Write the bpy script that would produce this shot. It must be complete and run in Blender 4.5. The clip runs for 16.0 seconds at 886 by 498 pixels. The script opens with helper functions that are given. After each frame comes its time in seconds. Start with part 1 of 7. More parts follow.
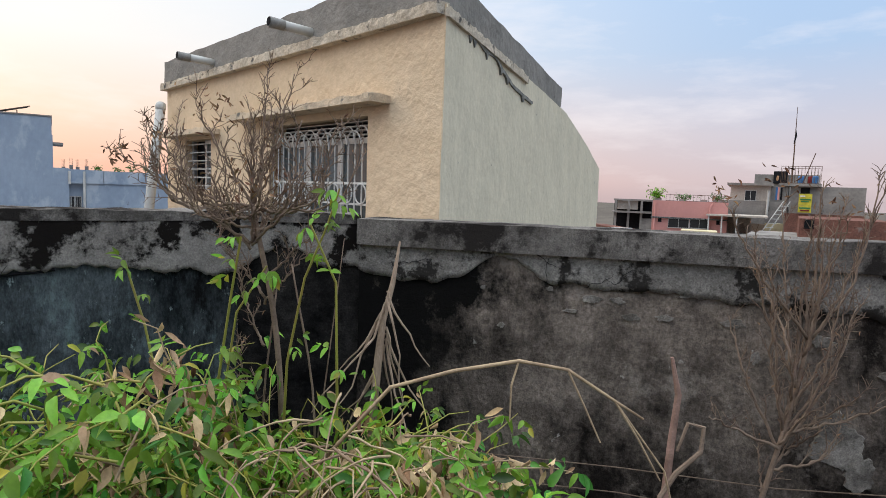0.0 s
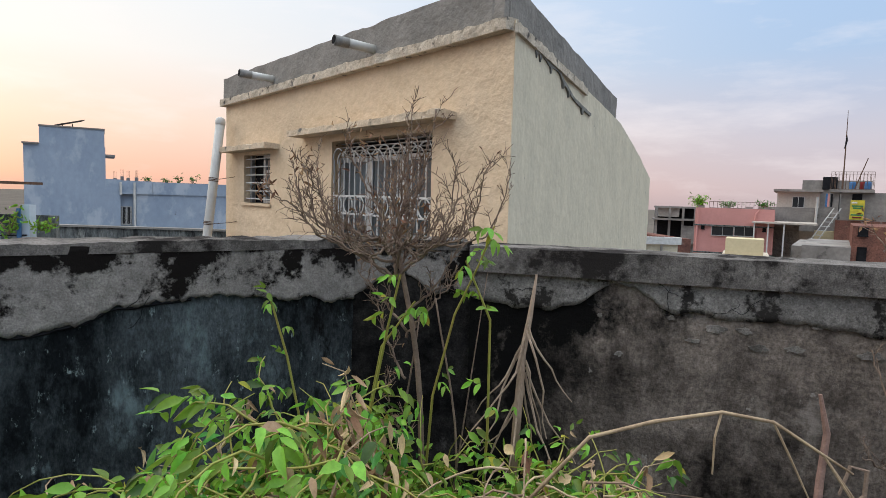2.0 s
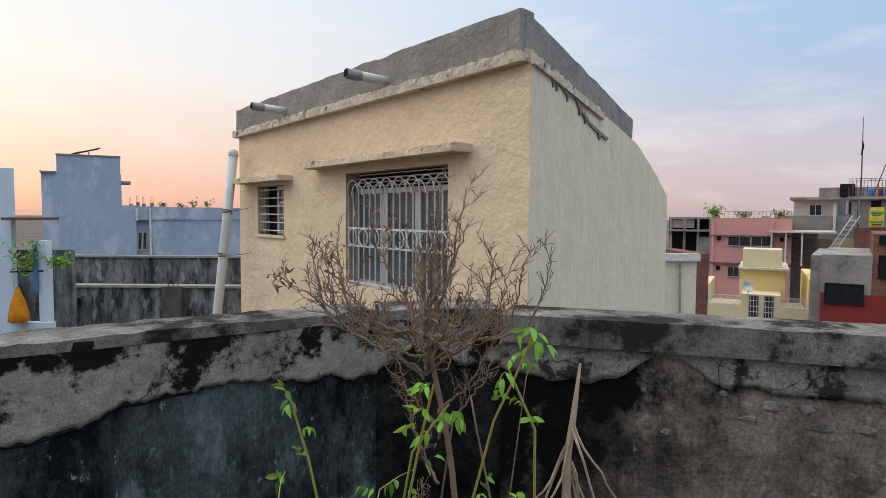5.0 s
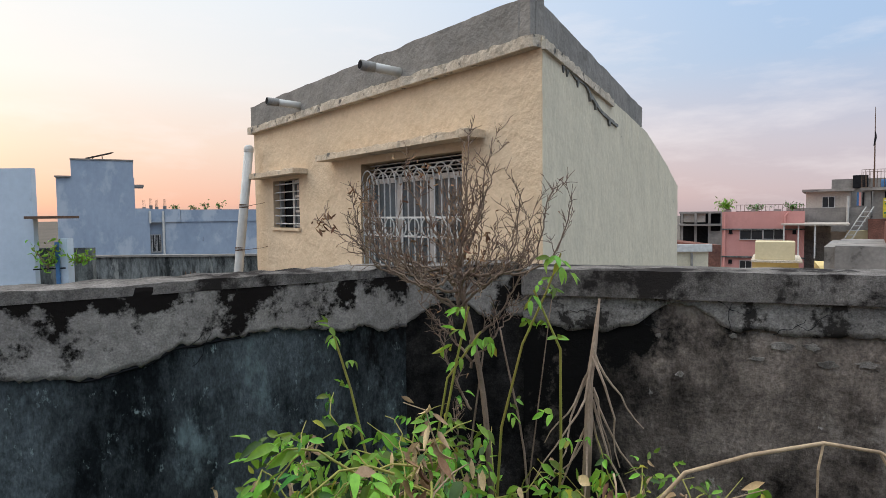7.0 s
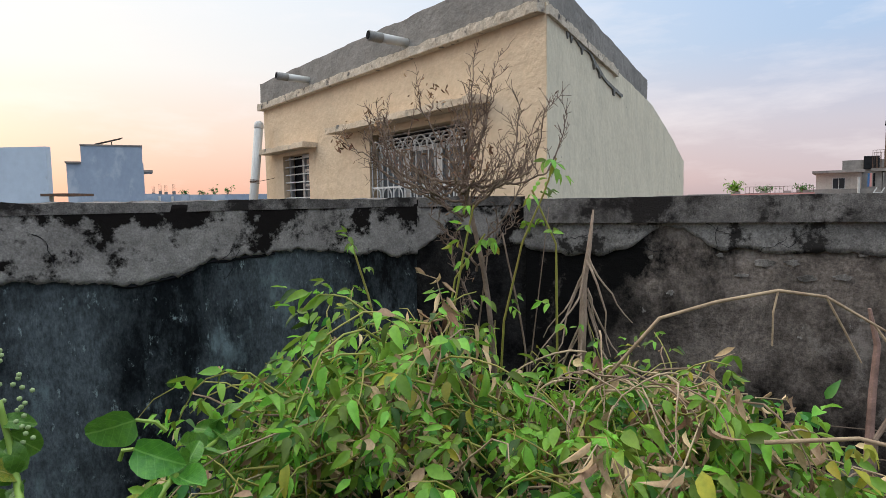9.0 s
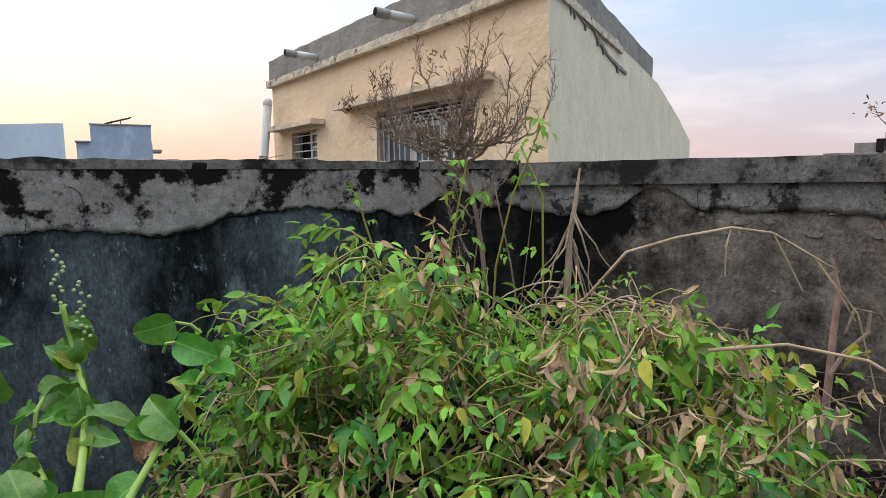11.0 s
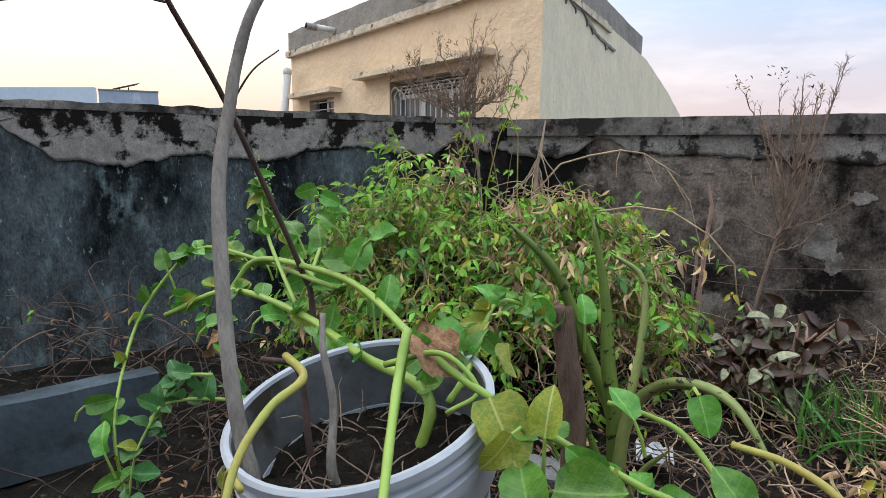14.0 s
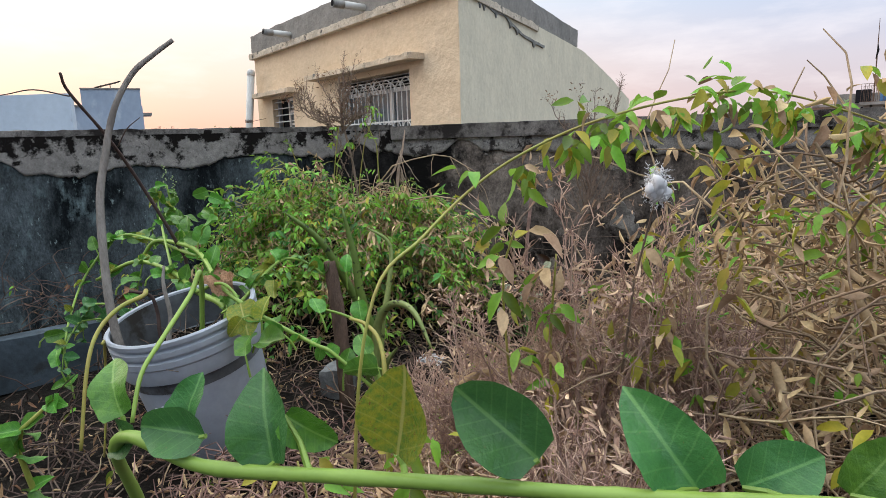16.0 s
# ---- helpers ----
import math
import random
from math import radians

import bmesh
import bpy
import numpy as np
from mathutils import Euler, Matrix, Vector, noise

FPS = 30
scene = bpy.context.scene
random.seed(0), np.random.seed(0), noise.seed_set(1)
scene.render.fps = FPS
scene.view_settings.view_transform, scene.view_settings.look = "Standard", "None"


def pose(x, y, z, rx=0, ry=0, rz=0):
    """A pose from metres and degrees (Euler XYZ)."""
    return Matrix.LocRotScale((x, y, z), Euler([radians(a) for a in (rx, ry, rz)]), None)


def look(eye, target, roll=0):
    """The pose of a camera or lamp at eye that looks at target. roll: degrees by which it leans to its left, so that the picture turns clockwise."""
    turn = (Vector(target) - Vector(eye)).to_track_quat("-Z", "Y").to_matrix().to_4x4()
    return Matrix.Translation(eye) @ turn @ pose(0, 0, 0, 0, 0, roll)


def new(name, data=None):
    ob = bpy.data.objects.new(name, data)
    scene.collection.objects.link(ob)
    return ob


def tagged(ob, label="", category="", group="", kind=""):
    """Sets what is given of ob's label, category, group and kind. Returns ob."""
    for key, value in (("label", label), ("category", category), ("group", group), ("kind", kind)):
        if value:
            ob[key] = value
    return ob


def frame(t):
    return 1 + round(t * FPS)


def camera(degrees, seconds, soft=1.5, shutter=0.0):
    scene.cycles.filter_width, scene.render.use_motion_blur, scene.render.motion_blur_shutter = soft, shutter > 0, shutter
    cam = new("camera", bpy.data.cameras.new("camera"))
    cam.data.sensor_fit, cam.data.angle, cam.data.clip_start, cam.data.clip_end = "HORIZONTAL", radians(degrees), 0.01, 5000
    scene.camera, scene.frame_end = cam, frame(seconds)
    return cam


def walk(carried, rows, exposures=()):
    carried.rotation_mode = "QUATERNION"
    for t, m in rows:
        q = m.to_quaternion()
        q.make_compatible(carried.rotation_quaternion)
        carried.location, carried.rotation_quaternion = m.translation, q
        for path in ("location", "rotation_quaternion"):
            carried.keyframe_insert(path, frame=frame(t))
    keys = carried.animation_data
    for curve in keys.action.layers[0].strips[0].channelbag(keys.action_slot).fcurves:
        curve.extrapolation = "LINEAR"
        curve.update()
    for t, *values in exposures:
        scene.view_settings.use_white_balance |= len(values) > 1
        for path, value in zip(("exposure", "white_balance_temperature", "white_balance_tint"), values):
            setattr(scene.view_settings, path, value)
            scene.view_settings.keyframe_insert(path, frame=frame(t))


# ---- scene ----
cam = camera(72.0, 16.0, soft=0.5)
PATH = [
    (0, (0.692, 0.856, 1.03), (0.346, 2.817, 0.845), 2.1),
    (0.5, (0.622, 0.828, 1.005), (0.22, 2.778, 0.817), 2.2),
    (1, (0.535, 0.802, 1.009), (0.101, 2.746, 0.825), 2.3),
    (1.5, (0.473, 0.788, 1.028), (0.024, 2.729, 0.855), 2.2),
    (2, (0.454, 0.814, 1.081), (-0.007, 2.753, 0.917), 1.8),
    (2.5, (0.44, 0.88, 1.144), (-0.03, 2.818, 0.99), 1.6),
    (3, (0.427, 0.939, 1.155), (-0.051, 2.875, 1.012), 1.4),
    (3.5, (0.401, 0.958, 1.182), (-0.085, 2.893, 1.052), 1.0),
    (4, (0.391, 0.966, 1.23), (-0.102, 2.901, 1.112), 0.8),
    (6.5, (0.37, 0.829, 1.182), (-0.156, 2.755, 1.072), -0.4),
    (7, (0.369, 0.802, 1.111), (-0.167, 2.725, 0.996), -0.6),
    (7.5, (0.361, 0.78, 1.079), (-0.183, 2.701, 0.953), -0.7),
    (8, (0.362, 0.74, 1.038), (-0.187, 2.659, 0.901), -0.9),
    (8.5, (0.38, 0.697, 0.987), (-0.172, 2.613, 0.839), -0.9),
    (9, (0.408, 0.652, 0.942), (-0.152, 2.566, 0.781), -1.0),
    (11.5, (0.481, 0.457, 0.845), (-0.108, 2.354, 0.612), -0.6),
    (12, (0.487, 0.382, 0.812), (-0.106, 2.276, 0.566), -0.4),
    (12.5, (0.507, 0.295, 0.821), (-0.085, 2.188, 0.56), -0.3),
    (13, (0.57, 0.091, 0.809), (-0.018, 1.983, 0.533), -0.2),
    (13.5, (0.635, -0.13, 0.768), (0.053, 1.761, 0.48), 0.3),
    (14, (0.697, -0.333, 0.768), (0.115, 1.556, 0.462), 0.3),
    (14.5, (0.813, -0.462, 0.776), (0.226, 1.423, 0.455), 0.3),
    (15, (1.027, -0.597, 0.787), (0.429, 1.282, 0.452), -0.4),
    (15.5, (1.242, -0.731, 0.802), (0.644, 1.146, 0.46), -1.0),
    (16, (1.472, -0.895, 0.851), (0.911, 0.992, 0.498), -1.7),
]
walk(cam, [(t, look(eye, target, roll)) for t, eye, target, roll in PATH], [(0.0, 0.04), (3.5, -0.07), (6.5, -0.08), (8.8, -0.02), (11.4, 0.20), (13.5, 0.30), (15.0, 0.27), (16.0, 0.20)])

# ---- world and sun ----
SKY_LEFT = radians(62)
world = bpy.data.worlds.new("dusk_sky")
scene.world = world
world.use_nodes = True
wn, wl = world.node_tree.nodes, world.node_tree.links
wn.clear()


def wnode(kind, **sets):
    n = wn.new(kind)
    for key, value in sets.items():
        n.inputs[key].default_value = value
    return n


w_out, w_back = wn.new("ShaderNodeOutputWorld"), wn.new("ShaderNodeBackground")
w_sky = wn.new("ShaderNodeTexSky")
w_sky.sky_type, w_sky.sun_disc = "NISHITA", False
w_sky.sun_elevation, w_sky.sun_rotation = radians(7), -SKY_LEFT
w_sky.air_density, w_sky.dust_density = 1.0, 2.0
w_gain = wn.new("ShaderNodeMix")
w_gain.data_type, w_gain.blend_type = "RGBA", "MULTIPLY"
w_gain.inputs["Factor"].default_value = 1.0
w_gain.inputs["B"].default_value = (0.10, 0.10, 0.10, 1)
wl.new(w_sky.outputs[0], w_gain.inputs["A"])
# dusk haze: pale overhead, peach where the sun went down, lilac opposite
w_tc, w_sep = wn.new("ShaderNodeTexCoord"), wn.new("ShaderNodeSeparateXYZ")
wl.new(w_tc.outputs["Generated"], w_sep.inputs[0])


def ramp(stops):
    r = wn.new("ShaderNodeValToRGB")
    el = r.color_ramp.elements
    el[0].position, el[0].color = stops[0][0], (*stops[0][1], 1)
    el[1].position, el[1].color = stops[-1][0], (*stops[-1][1], 1)
    for p, c in stops[1:-1]:
        el.new(p).color = (*c, 1)
    return r


w_west = ramp([(0.0, (0.60, 0.36, 0.30)), (0.02, (0.76, 0.43, 0.33)), (0.10, (0.79, 0.61, 0.51)), (0.20, (0.79, 0.76, 0.73)), (0.36, (0.76, 0.80, 0.83)), (0.60, (1.15, 1.22, 1.30)), (1.0, (2.1, 2.2, 2.3))])
w_east = ramp([(0.0, (0.46, 0.38, 0.40)), (0.03, (0.53, 0.44, 0.46)), (0.10, (0.52, 0.49, 0.55)), (0.22, (0.37, 0.49, 0.67)), (0.38, (0.34, 0.50, 0.74)), (0.60, (0.95, 1.08, 1.25)), (1.0, (2.0, 2.15, 2.3))])
wl.new(w_sep.outputs["Z"], w_west.inputs[0])
wl.new(w_sep.outputs["Z"], w_east.inputs[0])
w_dot = wn.new("ShaderNodeVectorMath")
w_dot.operation = "DOT_PRODUCT"
w_dot.inputs[1].default_value = (-math.sin(SKY_LEFT + 0.2), math.cos(SKY_LEFT + 0.2), 0)
wl.new(w_tc.outputs["Generated"], w_dot.inputs[0])
w_side = wn.new("ShaderNodeMapRange")
w_side.interpolation_type = "SMOOTHSTEP"
w_side.inputs["From Min"].default_value, w_side.inputs["From Max"].default_value = -0.1, 0.98
wl.new(w_dot.outputs["Value"], w_side.inputs["Value"])
w_mix = wn.new("ShaderNodeMix")
w_mix.data_type = "RGBA"
wl.new(w_side.outputs[0], w_mix.inputs["Factor"])
wl.new(w_east.outputs[0], w_mix.inputs["A"])
wl.new(w_west.outputs[0], w_mix.inputs["B"])
# thin streaks of cloud
w_map = wn.new("ShaderNodeMapping")
w_map.inputs["Scale"].default_value = (2.2, 2.2, 9.0)
wl.new(w_tc.outputs["Generated"], w_map.inputs[0])
w_cl = wnode("ShaderNodeTexNoise", Scale=2.0, Detail=6.0, Roughness=0.6)
wl.new(w_map.outputs[0], w_cl.inputs[0])
w_cr = wn.new("ShaderNodeMapRange")
w_cr.inputs["From Min"].default_value, w_cr.inputs["From Max"].default_value = 0.52, 0.78
w_cr.inputs["To Max"].default_value = 0.38
wl.new(w_cl.outputs[0], w_cr.inputs["Value"])
w_cloud = wn.new("ShaderNodeMix")
w_cloud.data_type = "RGBA"
w_cloud.inputs["B"].default_value = (0.86, 0.80, 0.80, 1)
wl.new(w_cr.outputs[0], w_cloud.inputs["Factor"])
wl.new(w_mix.outputs["Result"], w_cloud.inputs["A"])
w_all = wn.new("ShaderNodeMix")
w_all.data_type = "RGBA"
w_all.inputs["Factor"].default_value = 0.95
wl.new(w_gain.outputs["Result"], w_all.inputs["A"])
wl.new(w_cloud.outputs["Result"], w_all.inputs["B"])
wl.new(w_all.outputs["Result"], w_back.inputs["Color"])
w_back.inputs["Strength"].default_value = 1.3
wl.new(w_back.outputs[0], w_out.inputs[0])

sun = new("sun", bpy.data.lights.new("sun", "SUN"))
sun.data.energy, sun.data.angle, sun.data.color = 0.8, radians(30), (1.0, 0.80, 0.62)
sun.matrix_world = look((0, 0, 0), (0.88, -0.02, -0.45))


# ---- materials ----
def material(name, base, other=None, scale=8.0, rough=0.85, metal=0.0, bump=0.15, bump_scale=60.0, spots=None, spot_scale=3.0, spot_at=(0.5, 0.62), island=0.0, per_object=0.0,
             translucent=0.0, stretch=(1, 1, 1), fine=0.12, coat=0.0, mould=None, spots2=None, relief=0.01, crisp=0.0, veins=None, creep=None):
    """A surface of two colours mottled at two scales, with stains of a third and a fine relief."""
    m = bpy.data.materials.new(name)
    m.use_nodes = True
    nt = m.node_tree
    n, l = nt.nodes, nt.links
    bsdf = n["Principled BSDF"]
    bsdf.inputs["Roughness"].default_value = rough
    bsdf.inputs["Metallic"].default_value = metal
    bsdf.inputs["Specular IOR Level"].default_value = 0.35 if rough < 0.8 else 0.05
    bsdf.inputs["Coat Weight"].default_value = coat
    tc, mp = n.new("ShaderNodeTexCoord"), n.new("ShaderNodeMapping")
    mp.inputs["Scale"].default_value = stretch
    l.new(tc.outputs["Object"], mp.inputs[0])

    def tex(sc, detail=6.0):
        t = n.new("ShaderNodeTexNoise")
        t.inputs["Scale"].default_value, t.inputs["Detail"].default_value, t.inputs["Roughness"].default_value = sc, detail + 4 * crisp, 0.62 + 0.12 * crisp
        l.new(mp.outputs[0], t.inputs["Vector"])
        return t.outputs[0]

    def span(value, a, b, lo=0.0, hi=1.0):
        r = n.new("ShaderNodeMapRange")
        for key, v in (("From Min", a), ("From Max", b), ("To Min", lo), ("To Max", hi)):
            r.inputs[key].default_value = v
        l.new(value, r.inputs["Value"])
        return r.outputs[0]

    def mix(fac, a, b, mode="MIX"):
        x = n.new("ShaderNodeMix")
        x.data_type, x.blend_type = "RGBA", mode
        for key, v in (("Factor", fac), ("A", a), ("B", b)):
            if isinstance(v, (int, float)):
                x.inputs[key].default_value = v
            elif isinstance(v, tuple):
                x.inputs[key].default_value = (*v, 1)
            else:
                l.new(v, x.inputs[key])
        return x.outputs["Result"]

    color = mix(span(tex(scale), 0.36 + 0.06 * crisp, 0.64 - 0.07 * crisp), base, other or tuple(c * 0.7 for c in base))
    grain = span(tex(scale * 9, 3.0), 0.3, 0.7, 1 - fine, 1 + fine)
    color = mix(1.0, color, grain, "MULTIPLY")
    if crisp:
        color = mix(1.0, color, span(tex(scale * 40, 2.0), 0.32, 0.68, 1 - 0.6 * crisp, 1 + 0.6 * crisp), "MULTIPLY")
    if spots:
        color = mix(span(tex(spot_scale, 8.0), *spot_at), color, spots)
    if spots2:
        color = mix(span(tex(spots2[1], 9.0), *spots2[2]), color, spots2[0])
    if mould:
        # black growth that hangs down from a height in tongues
        z_low, z_high, tone, sc = mould
        sep = n.new("ShaderNodeSeparateXYZ")
        l.new(tc.outputs["Object"], sep.inputs[0])
        add = n.new("ShaderNodeMath")
        l.new(span(sep.outputs["Z"], z_low, z_high, -0.20, 0.085), add.inputs[0])
        l.new(tex(sc, 7.0), add.inputs[1])
        color = mix(span(add.outputs[0], 0.47, 0.53), color, tone)
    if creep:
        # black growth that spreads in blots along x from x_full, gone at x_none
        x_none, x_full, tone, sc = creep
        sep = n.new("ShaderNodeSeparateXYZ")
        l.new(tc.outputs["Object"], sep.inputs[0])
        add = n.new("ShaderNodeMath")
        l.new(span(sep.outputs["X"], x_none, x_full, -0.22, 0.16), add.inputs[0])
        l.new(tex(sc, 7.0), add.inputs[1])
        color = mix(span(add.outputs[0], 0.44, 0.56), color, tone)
    if veins:
        # midrib and slanting side veins of a leaf that lies along x
        sep = n.new("ShaderNodeSeparateXYZ")
        l.new(tc.outputs["Object"], sep.inputs[0])

        def calc(op, a, b=None):
            q = n.new("ShaderNodeMath")
            q.operation = op
            for i, v in enumerate((a, b)):
                if isinstance(v, (int, float)):
                    q.inputs[i].default_value = v
                elif v is not None:
                    l.new(v, q.inputs[i])
            return q.outputs[0]
        side = calc("ABSOLUTE", sep.outputs["Y"])
        rib = span(side, 0.010, 0.024, 1.0, 0.0)
        wave = calc("SINE", calc("MULTIPLY", calc("SUBTRACT", sep.outputs["X"], calc("MULTIPLY", side, 0.75)), 36.0))
        color = mix(calc("MAXIMUM", rib, span(wave, 0.90, 1.0, 0.0, 0.35)), color, veins)
    rnd = None
    if island:
        rnd, amount = n.new("ShaderNodeNewGeometry").outputs["Random Per Island"], island
    elif per_object:
        rnd, amount = n.new("ShaderNodeObjectInfo").outputs["Random"], per_object
    if rnd is not None:
        hsv = n.new("ShaderNodeHueSaturation")
        l.new(color, hsv.inputs["Color"])
        l.new(span(rnd, 0, 1, 1 - amount, 1 + amount), hsv.inputs["Value"])
        l.new(span(rnd, 0, 1, 0.5 - amount * 0.05, 0.5 + amount * 0.04), hsv.inputs["Hue"])
        color = hsv.outputs[0]
    l.new(color, bsdf.inputs["Base Color"])
    if bump:
        b = n.new("ShaderNodeBump")
        b.inputs["Strength"].default_value, b.inputs["Distance"].default_value = bump, relief
        l.new(tex(bump_scale, 4.0), b.inputs["Height"])
        l.new(b.outputs[0], bsdf.inputs["Normal"])
    if translucent:
        tr, ms = n.new("ShaderNodeBsdfTranslucent"), n.new("ShaderNodeMixShader")
        l.new(color, tr.inputs["Color"])
        ms.inputs[0].default_value = translucent
        l.new(bsdf.outputs[0], ms.inputs[1])
        l.new(tr.outputs[0], ms.inputs[2])
        l.new(ms.outputs[0], n["Material Output"].inputs[0])
    return m


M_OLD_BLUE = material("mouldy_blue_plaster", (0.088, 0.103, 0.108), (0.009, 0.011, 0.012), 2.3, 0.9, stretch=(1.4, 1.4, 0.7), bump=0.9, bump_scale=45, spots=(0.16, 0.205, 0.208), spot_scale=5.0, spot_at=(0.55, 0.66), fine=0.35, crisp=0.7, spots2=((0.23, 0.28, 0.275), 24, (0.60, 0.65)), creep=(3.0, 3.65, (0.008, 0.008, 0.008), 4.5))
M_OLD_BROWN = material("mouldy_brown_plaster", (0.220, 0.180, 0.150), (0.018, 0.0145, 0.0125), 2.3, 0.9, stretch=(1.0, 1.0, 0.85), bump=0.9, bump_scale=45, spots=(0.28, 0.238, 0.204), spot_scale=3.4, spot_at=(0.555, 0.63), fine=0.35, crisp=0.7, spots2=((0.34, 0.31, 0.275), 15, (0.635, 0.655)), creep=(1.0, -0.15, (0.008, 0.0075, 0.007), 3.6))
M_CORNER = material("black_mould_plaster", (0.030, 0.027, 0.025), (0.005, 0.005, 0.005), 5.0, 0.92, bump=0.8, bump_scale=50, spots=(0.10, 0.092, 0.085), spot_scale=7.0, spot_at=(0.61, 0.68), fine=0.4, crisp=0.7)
M_RENDER = material("grey_cement_render", (0.27, 0.247, 0.222), (0.19, 0.172, 0.156), 5.0, 0.92, bump=0.45, bump_scale=70, spots=(0.075, 0.066, 0.058), spot_scale=7.0, spot_at=(0.60, 0.68), fine=0.25, crisp=0.45, mould=(0.78, 1.04, (0.012, 0.010, 0.009), 7.5))
M_RENDER_BAND = material("grey_cement_band", (0.25, 0.23, 0.208), (0.17, 0.155, 0.14), 5.0, 0.92, bump=0.45, bump_scale=70, spots=(0.035, 0.031, 0.028), spot_scale=6.5, spot_at=(0.53, 0.58), fine=0.3, crisp=0.7)
M_COPING = material("weathered_cement_coping", (0.21, 0.19, 0.172), (0.095, 0.085, 0.077), 6.0, 0.92, bump=0.5, bump_scale=70, spots=(0.028, 0.024, 0.022), spot_scale=4.0, spot_at=(0.50, 0.57), fine=0.3, crisp=0.7)
M_CREAM = material("cream_painted_plaster", (0.70, 0.55, 0.385), (0.63, 0.49, 0.335), 2.0, 0.9, bump=0.8, relief=0.05, bump_scale=5, spots=(0.34, 0.27, 0.19), spot_scale=9, spot_at=(0.68, 0.76), fine=0.06)
M_SIDE = material("pale_green_plaster", (0.66, 0.60, 0.46), (0.59, 0.54, 0.415), 2.2, 0.9, bump=0.7, relief=0.03, bump_scale=6, spots=(0.30, 0.28, 0.235), spot_scale=7, spot_at=(0.685, 0.71), stretch=(1.1, 1.1, 0.9), fine=0.06)
M_PARAPET = material("bare_cement_parapet", (0.27, 0.255, 0.232), (0.205, 0.195, 0.178), 2.5, 0.92, bump=0.8, relief=0.04, bump_scale=7, spots=(0.10, 0.09, 0.08), spot_scale=6, spot_at=(0.64, 0.74), fine=0.1)
M_LEDGE = material("flaked_white_ledge", (0.62, 0.54, 0.43), (0.44, 0.38, 0.30), 7.0, 0.9, bump=1.0, bump_scale=30, spots=(0.13, 0.12, 0.11), spot_scale=8, spot_at=(0.57, 0.66), fine=0.2)
M_CRACK = material("grey_cement_smear", (0.27, 0.265, 0.24), (0.15, 0.15, 0.14), 12, 0.9)
M_PVC = material("white_pvc_pipe", (0.58, 0.57, 0.53), (0.48, 0.47, 0.44), 3, 0.45, bump=0.03, spots=(0.32, 0.24, 0.15), spot_scale=5, spot_at=(0.68, 0.8), fine=0.04)
M_PVC_GREY = material("grey_pvc_pipe_end", (0.27, 0.26, 0.24), None, 6, 0.6, bump=0.05)
# near-black: painted shade in openings and bores, own colour of tank, cloth, rail
M_DARK = material("black_shade_and_paint", (0.02, 0.02, 0.022), None, 4, 0.9, bump=0)
M_STEEL = material("white_painted_steel", (0.62, 0.62, 0.60), (0.50, 0.50, 0.48), 12, 0.45, bump=0.05, spots=(0.25, 0.18, 0.12), spot_scale=14, spot_at=(0.66, 0.75), fine=0.05)
M_RUST = material("rusty_steel", (0.16, 0.10, 0.07), (0.09, 0.06, 0.045), 15, 0.8, bump=0.3)
M_GLASS = material("dusty_window_glass", (0.10, 0.115, 0.12), (0.07, 0.08, 0.085), 5, 0.12, bump=0)
M_FARGLASS = material("dark_far_window_glass", (0.020, 0.022, 0.025), (0.012, 0.013, 0.015), 2, 0.35, bump=0)
M_ALU = material("aluminium_sash", (0.48, 0.48, 0.47), None, 9, 0.4, metal=0.4, bump=0.03)
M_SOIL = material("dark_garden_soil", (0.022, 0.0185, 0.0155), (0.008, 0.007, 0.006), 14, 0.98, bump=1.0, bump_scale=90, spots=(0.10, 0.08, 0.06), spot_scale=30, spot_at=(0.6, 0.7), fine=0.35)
M_SLAB = material("roof_cement", (0.11, 0.105, 0.10), (0.06, 0.058, 0.055), 3, 0.9, bump=0.4)
M_BUCKET = material("grey_plastic", (0.36, 0.385, 0.425), (0.30, 0.322, 0.36), 4, 0.45, bump=0.05, bump_scale=30, spots=(0.16, 0.15, 0.14), spot_scale=9, spot_at=(0.62, 0.75), fine=0.06)
M_WHITE = material("white_print", (0.75, 0.75, 0.74), None, 8, 0.5, bump=0)
M_TERRA = material("terracotta", (0.30, 0.18, 0.13), (0.22, 0.13, 0.095), 9, 0.85, bump=0.25, spots=(0.42, 0.34, 0.27), spot_scale=12, spot_at=(0.62, 0.72))
M_STONE = material("grey_rubble_stone", (0.20, 0.205, 0.20), (0.12, 0.12, 0.12), 14, 0.9, bump=0.7, bump_scale=50)
M_BLUECEM = material("blue_grey_cement_block", (0.080, 0.100, 0.116), (0.045, 0.056, 0.065), 6, 0.85, bump=0.3, spots=(0.04, 0.042, 0.04), spot_scale=8, spot_at=(0.58, 0.7))
